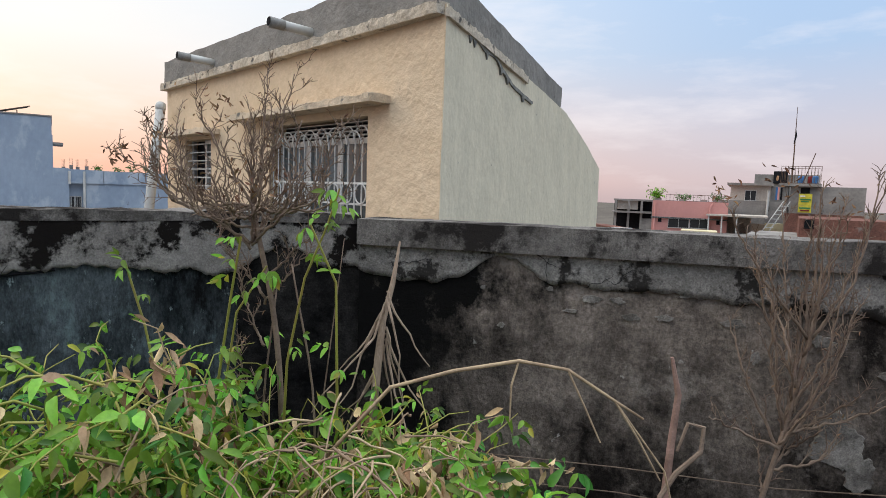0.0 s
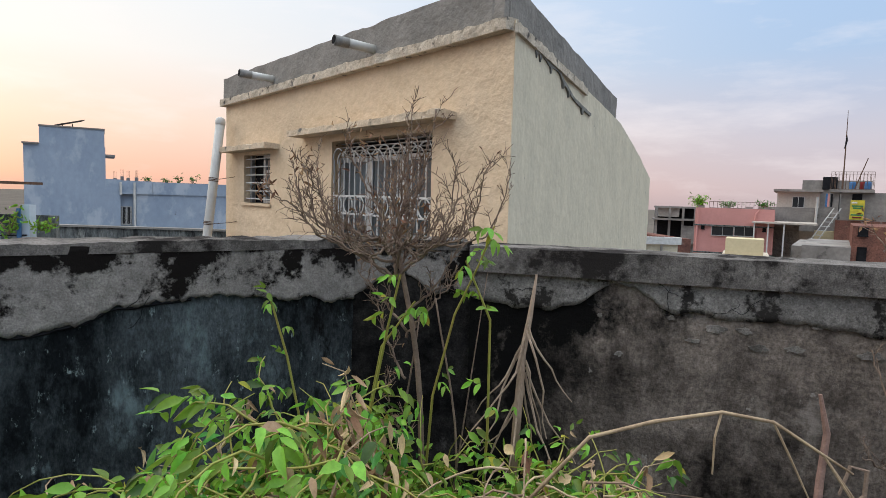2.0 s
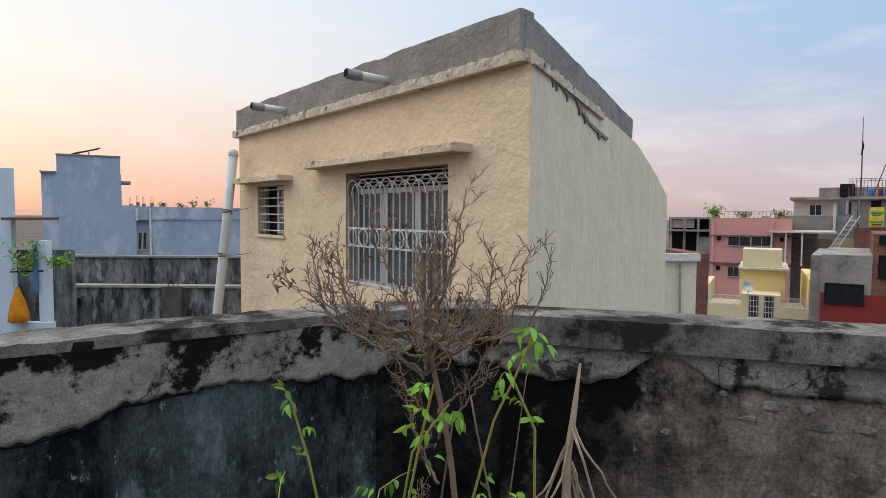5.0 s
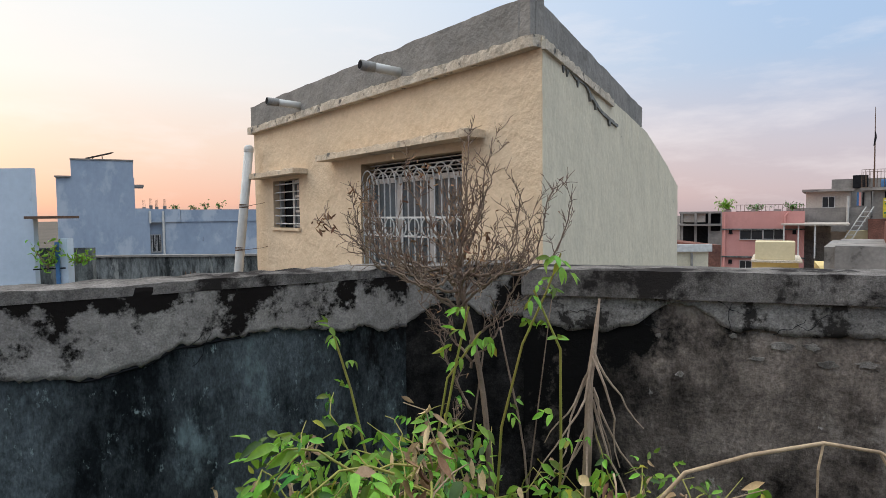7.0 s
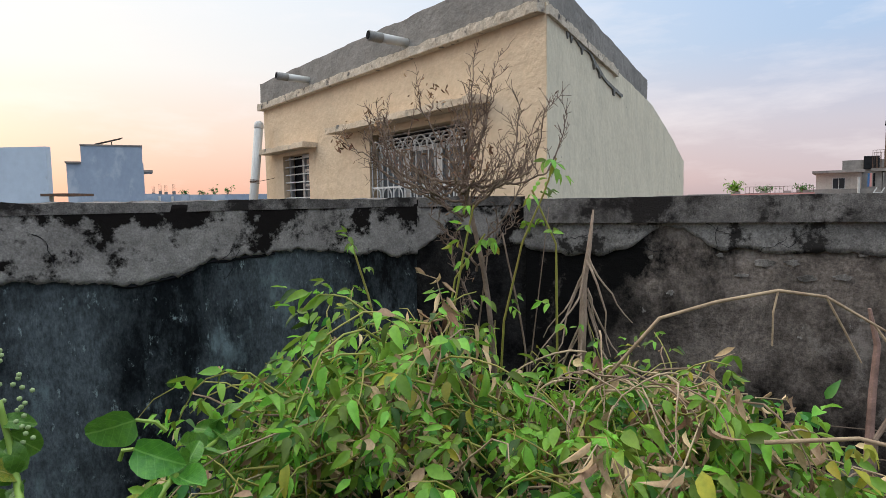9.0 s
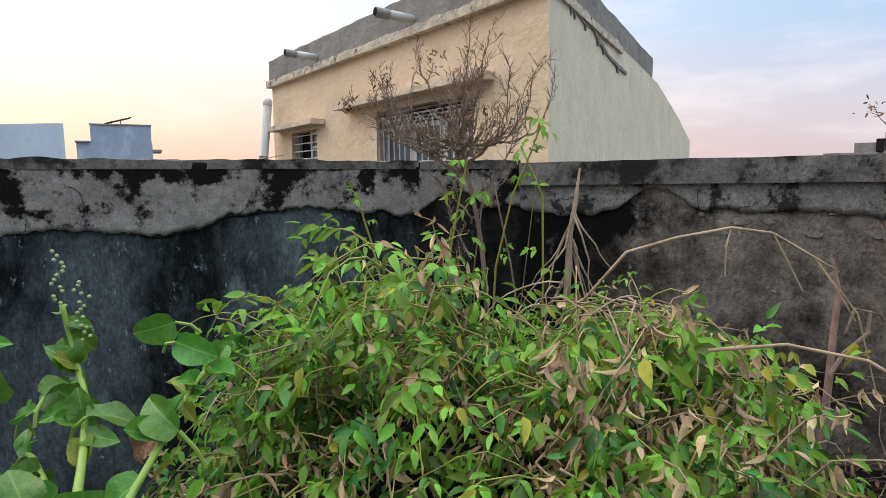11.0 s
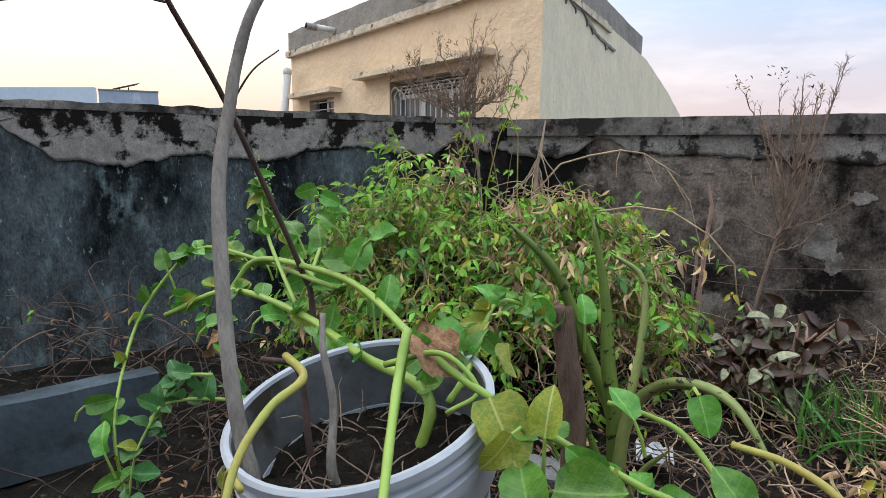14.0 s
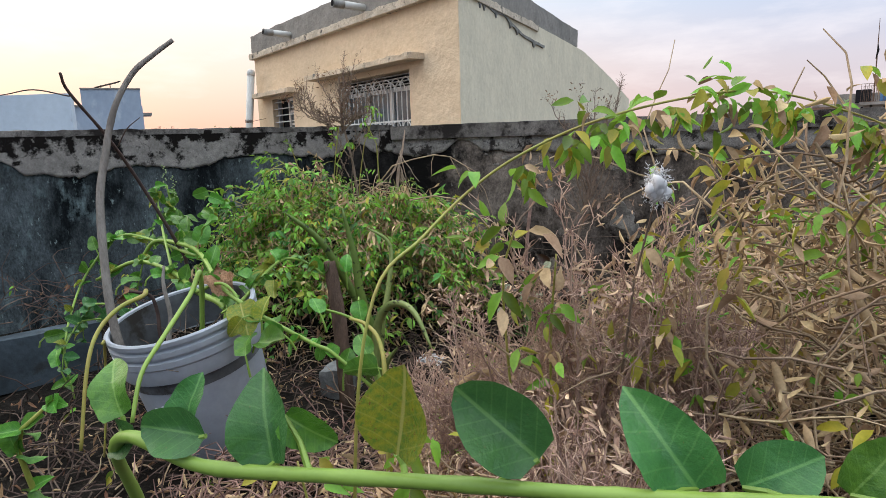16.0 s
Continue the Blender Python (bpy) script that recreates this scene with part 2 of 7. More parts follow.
# the town
M_BLUE = material("blue_washed_wall", (0.315, 0.375, 0.455), (0.25, 0.31, 0.39), 0.45, 0.92, bump=0.2, bump_scale=8, spots=(0.40, 0.45, 0.51), spot_scale=0.7, spot_at=(0.52, 0.62), fine=0.06, stretch=(1, 1, 0.6), spots2=((0.13, 0.13, 0.14), 1.3, (0.70, 0.74)))
M_PALEBLUE = material("pale_blue_wall", (0.50, 0.58, 0.66), (0.44, 0.52, 0.60), 1.5, 0.9, bump=0.1, spots=(0.25, 0.27, 0.28), spot_scale=3, spot_at=(0.68, 0.74), fine=0.04)
M_BLOCKWALL = material("mouldy_roof_wall", (0.19, 0.205, 0.20), (0.03, 0.033, 0.033), 2.6, 0.92, bump=0.3, spots=(0.27, 0.28, 0.26), spot_scale=2.4, spot_at=(0.56, 0.64), fine=0.25, stretch=(1.6, 1.6, 0.5), crisp=0.5)
M_PINK = material("pink_wall", (0.58, 0.285, 0.255), (0.52, 0.25, 0.225), 0.4, 0.9, bump=0.1, fine=0.04)
M_YELLOW = material("yellow_wall", (0.66, 0.51, 0.24), (0.60, 0.45, 0.20), 0.5, 0.9, bump=0.1, fine=0.04)
M_PALEYELLOW = material("pale_yellow_wall", (0.62, 0.53, 0.34), (0.55, 0.47, 0.30), 0.5, 0.9, bump=0.1, fine=0.05)
M_RED = material("dark_red_wall", (0.20, 0.035, 0.032), (0.16, 0.03, 0.03), 0.6, 0.85, bump=0.1, fine=0.06)
M_GREYHOUSE = material("grey_house_wall", (0.30, 0.275, 0.25), (0.19, 0.175, 0.16), 0.5, 0.9, bump=0.2, spots=(0.06, 0.055, 0.05), spot_scale=0.9, spot_at=(0.6, 0.72), fine=0.12)
M_BEIGEHOUSE = material("beige_house_wall", (0.50, 0.44, 0.38), (0.42, 0.37, 0.32), 0.6, 0.9, bump=0.1)
M_BRICK = material("bare_red_brick", (0.21, 0.10, 0.075), (0.13, 0.065, 0.052), 1.2, 0.92, bump=0.3, spots=(0.24, 0.21, 0.19), spot_scale=1.4, spot_at=(0.62, 0.72), fine=0.3)
M_TINROOF = material("dark_tin_roof", (0.10, 0.08, 0.07), (0.06, 0.05, 0.045), 2, 0.8, bump=0.2)
M_ORANGE = material("orange_cloth", (0.55, 0.22, 0.02), None, 9, 0.9, bump=0.3, bump_scale=20)
M_BLUECLOTH = material("blue_tarpaulin", (0.06, 0.17, 0.36), None, 9, 0.7)
M_BANNER = material("yellow_banner", (0.62, 0.52, 0.05), None, 2, 0.6, bump=0)
M_GREENPRINT = material("green_print", (0.04, 0.22, 0.08), None, 4, 0.6, bump=0)
M_GROUND = material("dusty_town_ground", (0.14, 0.12, 0.10), (0.10, 0.085, 0.07), 0.05, 0.95, bump=0)
M_FARTREES = material("far_tree_green", (0.06, 0.075, 0.045), (0.035, 0.045, 0.03), 0.3, 0.95, bump=0)


# ---- builders ----
def part(name, geo, mat, parent=None, label=""):
    """One mesh object under a thing or part, from a bmesh or (verts, faces)."""
    me = bpy.data.meshes.new(name)
    if isinstance(geo, bmesh.types.BMesh):
        geo.to_mesh(me)
        geo.free()
    else:
        me.from_pydata([tuple(v) for v in geo[0]], [], [tuple(f) for f in geo[1]])
    mats = mat if isinstance(mat, (list, tuple)) else [mat]
    for m in mats:
        me.materials.append(m)
    ob = new(name, me)
    if parent is not None:
        ob.parent = parent
    return tagged(ob, label)


def thing(name, m, label, category, group="", kind=""):
    ob = new(name)
    ob.matrix_world = m
    ob.empty_display_size = 0.05
    return tagged(ob, label, category, group, kind)


def smooth(ob):
    for p in ob.data.polygons:
        p.use_smooth = True
    return ob


def crisp_smooth(ob):
    """Smooth shading that keeps sharp corners."""
    smooth(ob).data.set_sharp_from_angle(angle=radians(35))
    return ob


def box(*dims, bevel=0.0, bm=None):
    """A box from (x0, y0, z0) to (x1, y1, z1), with bevelled edges."""
    x0, y0, z0, x1, y1, z1 = dims
    bm = bm or bmesh.new()
    made = bmesh.ops.create_cube(bm, size=1.0, matrix=Matrix.Translation(((x0 + x1) / 2, (y0 + y1) / 2, (z0 + z1) / 2)) @ Matrix.Diagonal((x1 - x0, y1 - y0, z1 - z0, 1)))
    if bevel:
        edges = {e for v in made["verts"] for e in v.link_edges}
        bmesh.ops.bevel(bm, geom=list(edges), offset=bevel, segments=2, affect="EDGES", profile=0.6)
    return bm


def rough_block(length, depth, height, nx, ny, nz, amp, freq=6.0, seed=0.0, top_amp=None, shear=(0.0, 0.0), top_end=0.0):
    """A block from the origin along x, y and z, its skin subdivided and made uneven. top_end: how much its top falls along x."""
    bm = bmesh.new()
    grid = {}

    def vert(i, j, k):
        key = (i, j, k)
        if key not in grid:
            x, y, z = length * i / nx, depth * j / ny, (height - top_end * i / nx) * k / nz
            p = Vector((x * freq + seed, y * freq, z * freq))
            n1, n2, n3 = noise.noise(p), noise.noise(p + Vector((31, 7, 3))), noise.noise(p * 3.1)
            dz = (top_amp if top_amp is not None else amp) * (n2 + 0.5 * n3) if k == nz else 0
            s = -1 if j == 0 else (1 if j == ny else 0)
            dy = amp * (n1 + 0.5 * n3) * (1 if s else 0)
            grid[key] = bm.verts.new((x + shear[0] * y, y + dy + shear[1] * x, z + dz))
        return grid[key]

    def quad(*keys):
        bm.faces.new([vert(*k) for k in keys])
    for i in range(nx):
        for k in range(nz):
            quad((i, 0, k), (i + 1, 0, k), (i + 1, 0, k + 1), (i, 0, k + 1))
            quad((i + 1, ny, k), (i, ny, k), (i, ny, k + 1), (i + 1, ny, k + 1))
        for j in range(ny):
            quad((i, j, nz), (i + 1, j, nz), (i + 1, j + 1, nz), (i, j + 1, nz))
            quad((i, j + 1, 0), (i + 1, j + 1, 0), (i + 1, j, 0), (i, j, 0))
    for j in range(ny):
        for k in range(nz):
            quad((0, j + 1, k), (0, j, k), (0, j, k + 1), (0, j + 1, k + 1))
            quad((nx, j, k), (nx, j + 1, k), (nx, j + 1, k + 1), (nx, j, k + 1))
    return bm


def tube_geo(points, radii, sides=6, close=True):
    """Verts and faces of a tube along points."""
    pts = [Vector(p) for p in points]
    if isinstance(radii, (int, float)):
        radii = [radii] * len(pts)
    verts, faces = [], []
    up = None
    for i, p in enumerate(pts):
        d = (pts[min(i + 1, len(pts) - 1)] - pts[max(i - 1, 0)])
        d = d.normalized() if d.length > 1e-9 else Vector((0, 0, 1))
        if up is None:
            up = d.orthogonal().normalized()
        up = up - d * up.dot(d)
        up = up.normalized() if up.length > 1e-6 else d.orthogonal().normalized()
        side = d.cross(up)
        for s in range(sides):
            a = 2 * math.pi * s / sides
            verts.append(p + (up * math.cos(a) + side * math.sin(a)) * radii[i])
    for i in range(len(pts) - 1):
        for s in range(sides):
            a, b = i * sides + s, i * sides + (s + 1) % sides
            faces.append((a, b, b + sides, a + sides))
    if close:
        faces.append(tuple(range(sides - 1, -1, -1)))
        faces.append(tuple((len(pts) - 1) * sides + s for s in range(sides)))
    return verts, faces


def join_geo(parts_list):
    verts, faces = [], []
    for v, f in parts_list:
        o = len(verts)
        verts += v
        faces += [tuple(i + o for i in q) for q in f]
    return verts, faces


def lathe(profile, sides=40):
    """A turned shape from (radius, height) pairs."""
    verts, faces = [], []
    for r, z in profile:
        for s in range(sides):
            a = 2 * math.pi * s / sides
            verts.append(Vector((r * math.cos(a), r * math.sin(a), z)))
    for i in range(len(profile) - 1):
        for s in range(sides):
            a, b = i * sides + s, i * sides + (s + 1) % sides
            faces.append((a, b, b + sides, a + sides))
    return verts, faces


# ---- the roof terrace: floor and parapet walls ----
ground = part("ground", box(-1500, -1500, -9.4, 1500, 1500, -9.0), M_GROUND)
tagged(ground, "dusty ground of the town far below the roof", "ground", kind="structure")

bm = bmesh.new()
bmesh.ops.create_grid(bm, x_segments=90, y_segments=90, size=0.5)
for v in bm.verts:
    v.co.x, v.co.y = v.co.x * 8.0 + 1.0, v.co.y * 6.6 - 0.2
    v.co.z = -0.02 + 0.018 * noise.noise(v.co * 3.0) + 0.012 * noise.noise(v.co * 11.0) + 0.006 * noise.noise(v.co * 31.0)
floor = smooth(part("floor", bm, M_SOIL))
tagged(floor, "dark crumbly soil and litter over the terrace floor", "soil", kind="structure")
roof_slab = part("roof_slab", box(-3.2, -3.8, -9.0, 5.2, 2.55, -0.10), M_SLAB)
tagged(roof_slab, "grey cement body of the house under the terrace", "house body", kind="structure")

WALL_TOP = 0.945
LEFT_DIR = math.degrees(math.atan2(2.58 - 1.66, -0.25 + 1.05))


def wall_empty(name, x, y, turn, label):
    ob = thing(name, pose(x, y, -0.1, 0, 0, turn), label, "wall", kind="structure")
    return ob


# left wall: 3 m, ending at the corner pier
LEFT_LEN = 3.4
lx, ly = -0.25 - LEFT_LEN * math.cos(radians(LEFT_DIR)), 2.58 - LEFT_LEN * math.sin(radians(LEFT_DIR))
wall_left = wall_empty("wall_left", lx, ly, LEFT_DIR, "low parapet wall, blue-black mouldy plaster under flaking grey render")
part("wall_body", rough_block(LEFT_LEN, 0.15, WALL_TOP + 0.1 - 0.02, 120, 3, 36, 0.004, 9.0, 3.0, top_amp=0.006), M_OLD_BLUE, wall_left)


def render_skin(length, low, high, thick, nx, nz, seed, mat, parent, name, label=""):
    """A coat of render on a wall's face: its lower edge follows low(x), broken and uneven."""
    bm = bmesh.new()
    rows = []
    for i in range(nx + 1):
        x = length * i / nx
        zl = low(x) + 0.016 * noise.noise(Vector((x * 14 + seed, 0, 0))) + 0.010 * noise.noise(Vector((x * 45 + seed, 3, 0))) + 0.005 * noise.noise(Vector((x * 120 + seed, 3, 0)))
        zh = high(x)
        col = []
        for k in range(nz + 1):
            z = zl + (zh - zl) * k / nz
            n1 = noise.noise(Vector((x * 7 + seed, z * 7, 1))) + 0.6 * noise.noise(Vector((x * 23 + seed, z * 23, 1)))
            col.append(bm.verts.new((x, -thick - 0.003 * n1, z)))
        col.insert(0, bm.verts.new((x, 0.004, zl + 0.002)))
        col.append(bm.verts.new((x, 0.004, zh)))
        rows.append(col)
    for a, b in zip(rows, rows[1:]):
        for k in range(len(a) - 1):
            bm.faces.new((a[k], b[k], b[k + 1], a[k + 1]))
    return smooth(part(name, bm, mat, parent, label))


def steps(knots):
    xs, zs = zip(*knots)
    return lambda x: float(np.interp(x, xs, zs))


# distances run along each wall from its start; heights from the wall's foot
left_low = steps([(0, 0.86), (0.9, 0.84), (1.65, 0.96), (1.80, 0.85), (1.96, 0.82), (2.12, 0.83), (2.25, 0.87), (2.45, 0.845), (2.6, 0.835), (2.72, 0.88), (2.82, 0.89), (2.98, 0.905), (3.16, 0.88), (3.4, 0.86)])
render_skin(LEFT_LEN, left_low, lambda x: 1.040 + 0.004 * noise.noise(Vector((x * 13, 0, 4))), 0.010, 420, 14, 5.0, M_RENDER, wall_left, "render_coat", "flaking grey cement render")
cap = rough_block(LEFT_LEN, 0.17, 0.028, 140, 5, 1, 0.004, 16.0, 8.0, top_amp=0.006)
cap_ob = part("cap", cap, M_COPING, wall_left)
cap_ob.location = (0, -0.012, 1.022)

# corner pier between the two walls
pier_dir = math.degrees(math.atan2(2.72 - 2.58, 0.35))
pier = wall_empty("wall_corner", -0.25, 2.58, pier_dir, "black mouldy corner of the parapet where two walls meet")
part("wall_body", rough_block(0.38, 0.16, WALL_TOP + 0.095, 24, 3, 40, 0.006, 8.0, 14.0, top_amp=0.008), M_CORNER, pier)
part("cap", rough_block(0.36, 0.18, 0.03, 20, 4, 1, 0.005, 14.0, 18.0, top_amp=0.006), M_COPING, pier).location = (0.01, -0.012, 1.02)

pier_low = steps([(0, 0.87), (0.06, 0.91), (0.12, 0.95), (0.2, 0.92), (0.26, 0.88), (0.38, 0.89)])
render_skin(0.375, pier_low, lambda x: 1.022, 0.007, 60, 10, 9.0, M_RENDER, pier, "render_coat", "last patch of grey render")

# right wall with its coping
RIGHT_LEN = 4.45
wall_right = wall_empty("wall_right", 0.10, 2.70, -4.0, "low parapet wall, dark stained plaster under a grey band and cement coping")
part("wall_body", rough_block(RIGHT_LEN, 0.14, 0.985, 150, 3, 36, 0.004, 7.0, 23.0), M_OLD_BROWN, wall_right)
right_low = steps([(0, 0.88), (0.04, 0.872), (0.13, 0.85), (0.24, 0.86), (0.33, 0.875), (0.39, 0.92), (0.42, 0.945), (0.52, 0.93), (0.57, 0.885), (0.68, 0.875), (0.8, 0.865), (0.9, 0.875), (1.03, 0.86), (1.3, 0.85), (1.5, 0.835), (1.8, 0.86), (4.45, 0.86)])
render_skin(RIGHT_LEN, right_low, lambda x: 0.984, 0.008, 260, 6, 15.0, M_RENDER_BAND, wall_right, "render_coat", "grey cement render band")
coping = rough_block(RIGHT_LEN, 0.20, 0.080, 150, 4, 2, 0.003, 8.0, 33.0, top_amp=0.003)
cop = part("coping", coping, M_COPING, wall_right, "weathered grey cement coping with black stains")
cop.location = (0, -0.028, 0.960)

# cracks in the render of both walls
rng = random.Random(12)
for wall, length, spans in ((wall_left, LEFT_LEN, (1.2, 3.3)), (wall_right, RIGHT_LEN, (0.15, 2.4))):
    for i in range(13):
        x = rng.uniform(*spans)
        z = rng.uniform(0.90, 1.02) if wall is wall_left else rng.uniform(0.90, 0.98)
        pts = [Vector((x, -0.0112, z))]
        ang = rng.choice((-1.57, -1.3, -1.9, -0.5, -2.6))
        for k in range(9):
            ang += rng.gauss(0, 0.45)
            pts.append(pts[-1] + Vector((math.cos(ang), 0, math.sin(ang))) * 0.011)
        part("crack", tube_geo(pts, [0.0006 + 0.0008 * rng.random() for _ in pts], 4), M_DARK, wall)
gap = []
for i in range(40):
    x = 2.50 + 0.42 * i / 39
    gap.append(Vector((x, -0.004, left_low(x) - 0.004 + 0.012 * noise.noise(Vector((x * 14 + 5, 0, 0))))))
part("crack", tube_geo(gap, [0.003 + 0.004 * abs(noise.noise(p * 20)) for p in gap], 5), M_DARK, wall_left, "open crack under the render")



def flake(wall, x, z, w, h, seed, mat, label=""):
    """A thin island of old plaster left on a wall's face, with a broken outline."""
    bm = bmesh.new()
    ring, lip = [], []
    for k in range(48):
        a = 2 * math.pi * k / 48
        r = 1 + 0.5 * noise.noise(Vector((math.cos(a) * 1.6 + seed, math.sin(a) * 1.6, 0))) + 0.22 * noise.noise(Vector((math.cos(a) * 5 + seed, math.sin(a) * 5, 3))) + 0.10 * noise.noise(Vector((math.cos(a) * 13 + seed, math.sin(a) * 13, 3)))
        px, pz = x + w * r * math.cos(a), z + h * r * math.sin(a)
        ring.append(bm.verts.new((px, 0.004, pz)))
        lip.append(bm.verts.new((x + (px - x) * 0.93, -0.0065, z + (pz - z) * 0.93)))
    for k in range(48):
        j = (k + 1) % 48
        bm.faces.new((ring[k], ring[j], lip[j], lip[k]))
    bm.faces.new(lip)
    return part("plaster_flake", bm, mat, wall, label)


M_FLAKE = material("pale_plaster_flake", (0.29, 0.262, 0.232), (0.11, 0.098, 0.086), 9, 0.92, bump=0.5, bump_scale=60, fine=0.3, crisp=0.6)
for i, (x, z, w, h) in enumerate(((0.60, 0.86, 0.012, 0.006), (0.72, 0.838, 0.026, 0.012), (0.79, 0.84, 0.018, 0.010), (0.66, 0.80, 0.018, 0.006), (0.83, 0.795, 0.024, 0.010), (0.92, 0.80, 0.024, 0.009), (0.40, 0.85, 0.008, 0.007), (1.10, 0.80, 0.03, 0.012), (1.32, 0.77, 0.03, 0.014), (1.52, 0.70, 0.05, 0.03), (1.38, 0.50, 0.06, 0.07), (1.44, 0.42, 0.04, 0.05), (1.16, 0.71, 0.014, 0.02), (1.95, 0.82, 0.05, 0.015), (0.46, 0.74, 0.010, 0.008), (0.98, 0.87, 0.03, 0.008))):
    flake(wall_right, x, z, w, h, i * 3.7, M_FLAKE)

# plain walls close the terrace behind the walk
for nm, x, y, turn, ln in (("wall_back", 5.2, -3.5, 180, 8.4), ("wall_side", 4.55, 2.7, -90, 6.2), ("wall_far_left", -3.2, -3.5, 90, 3.4)):
    w = wall_empty(nm, x, y, turn, "low mouldy parapet wall of the terrace")
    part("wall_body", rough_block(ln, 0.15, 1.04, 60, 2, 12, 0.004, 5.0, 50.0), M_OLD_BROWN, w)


# ---- the cream roof room next door ----
room = thing("roof_room", pose(-4.65, 8.665, 0, 0, 0, -37.1), "cream plastered roof room with bare cement parapet and barred windows", "building")
RW, PW, RZ0 = 5.68, 5.58, -9.0


def wall_with_openings(length, z0, z1, thick, holes, amp, seed, mat, parent, name):
    """A wall along x with openings cut right through it; the skin is subdivided and hand-trowelled."""
    xs = sorted({0.0, length, *[h[0] for h in holes], *[h[1] for h in holes]})
    zs = sorted({z0, z1, *[h[2] for h in holes], *[h[3] for h in holes], *([-1.0] if z0 < -1 else [])})

    def fine(cuts, step):
        out = []
        for a, b in zip(cuts, cuts[1:]):
            n = max(1, min(40, round((b - a) / step)))
            out += [a + (b - a) * i / n for i in range(n)]
        return out + [cuts[-1]]
    xs, zs = fine(xs, 0.09), fine(zs, 0.09)
    inside = lambda x, z: any(h[0] < x < h[1] and h[2] < z < h[3] for h in holes)
    bm = bmesh.new()
    front, back = {}, {}
    for i, x in enumerate(xs):
        for k, z in enumerate(zs):
            n1 = noise.noise(Vector((x * 2.2 + seed, z * 2.2, 0))) + 0.6 * noise.noise(Vector((x * 6 + seed, z * 6, 5)))
            front[i, k] = bm.verts.new((x, amp * n1, z))
            back[i, k] = bm.verts.new((x * (length - 0.13) / length, thick, z))
    for i in range(len(xs) - 1):
        for k in range(len(zs) - 1):
            if inside((xs[i] + xs[i + 1]) / 2, (zs[k] + zs[k + 1]) / 2):
                continue
            bm.faces.new((front[i, k], front[i + 1, k], front[i + 1, k + 1], front[i, k + 1]))
            bm.faces.new((back[i + 1, k], back[i, k], back[i, k + 1], back[i + 1, k + 1]))
    for e in [e for e in bm.edges if e.is_boundary]:
        a, b = e.verts
        if abs(a.co.y - thick) > 1e-6:
            fa = next(k for k, v in front.items() if v is a)
            fb = next(k for k, v in front.items() if v is b)
            try:
                bm.faces.new((a, b, back[fb], back[fa]))
            except ValueError:
                pass
    bmesh.ops.recalc_face_normals(bm, faces=bm.faces)
    bmesh.ops.delete(bm, geom=[v for v in bm.verts if not v.link_faces], context="VERTS")
    return crisp_smooth(part(name, bm, mat, parent))


BIG, SMALL = (3.07, 4.76, 0.50, 1.64), (0.66, 1.52, 0.95, 1.58)
wall_with_openings(RW, RZ0, 2.36, 0.20, [BIG, SMALL], 0.007, 2.0, M_CREAM, room, "front_wall")

# side wall: goes back from the near corner, with a sloping shoulder
SIDE = (-0.4302, 0.909)


def side_wall_geo():
    bm = bmesh.new()
    ss = [8.2 * i / 90 for i in range(91)]
    outer, inner = [], []
    top = steps([(0, 2.36), (4.2, 2.22), (4.6, 2.19), (6.43, 1.93), (7.93, 1.64), (8.2, 1.60)])
    zz = [-9, -5, -2, -1] + [-1 + i * 0.1 for i in range(1, 10)]
    for s in ss:
        zs = zz + [(-0.1) + (top(s) + 0.1) * k / 22 for k in range(1, 23)]
        ro, ri = [], []
        for z in zs:
            n1 = noise.noise(Vector((s * 2.0, z * 2.0, 9))) + 0.6 * noise.noise(Vector((s * 6, z * 6, 15)))
            o = 0.008 * n1
            ro.append(bm.verts.new((RW + SIDE[0] * s + 0.909 * o, SIDE[1] * s + 0.418 * o, z)))
            ri.append(bm.verts.new((RW + SIDE[0] * s - 0.2, SIDE[1] * s + 0.08, z)))
        outer.append(ro)
        inner.append(ri)
    for i in range(len(ss) - 1):
        for k in range(len(outer[0]) - 1):
            bm.faces.new((outer[i][k], outer[i + 1][k], outer[i + 1][k + 1], outer[i][k + 1]))
            bm.faces.new((inner[i + 1][k], inner[i][k], inner[i][k + 1], inner[i + 1][k + 1]))
        bm.faces.new((outer[i][-1], outer[i + 1][-1], inner[i + 1][-1], inner[i][-1]))
    for i in (0, -1):
        for k in range(len(outer[0]) - 1):
            bm.faces.new((outer[i][k], outer[i][k + 1], inner[i][k + 1], inner[i][k]))
    bmesh.ops.recalc_face_normals(bm, faces=bm.faces)
    return bm


crisp_smooth(part("side_wall", side_wall_geo(), M_SIDE, room, "pale grey-green plaster side wall"))
part("back_wall", box(0.05, 7.3, RZ0, 2.1, 7.5, 1.5), M_SIDE, room)
part("left_wall", box(0.02, 0.2, RZ0, 0.22, 7.3, 2.36), M_CREAM, room)
bm = bmesh.new()
lo = [bm.verts.new(p) for p in ((0.22, 0.2, 2.06), (5.3, 0.2, 2.06), (3.75, 3.9, 2.06), (0.22, 3.9, 2.06))]
hi = [bm.verts.new((v.co.x, v.co.y, 2.20)) for v in lo]
bm.faces.new(lo[::-1])
bm.faces.new(hi)
for i in range(4):
    bm.faces.new((lo[i], lo[(i + 1) % 4], hi[(i + 1) % 4], hi[i]))
part("roof_slab", bm, M_PARAPET, room)

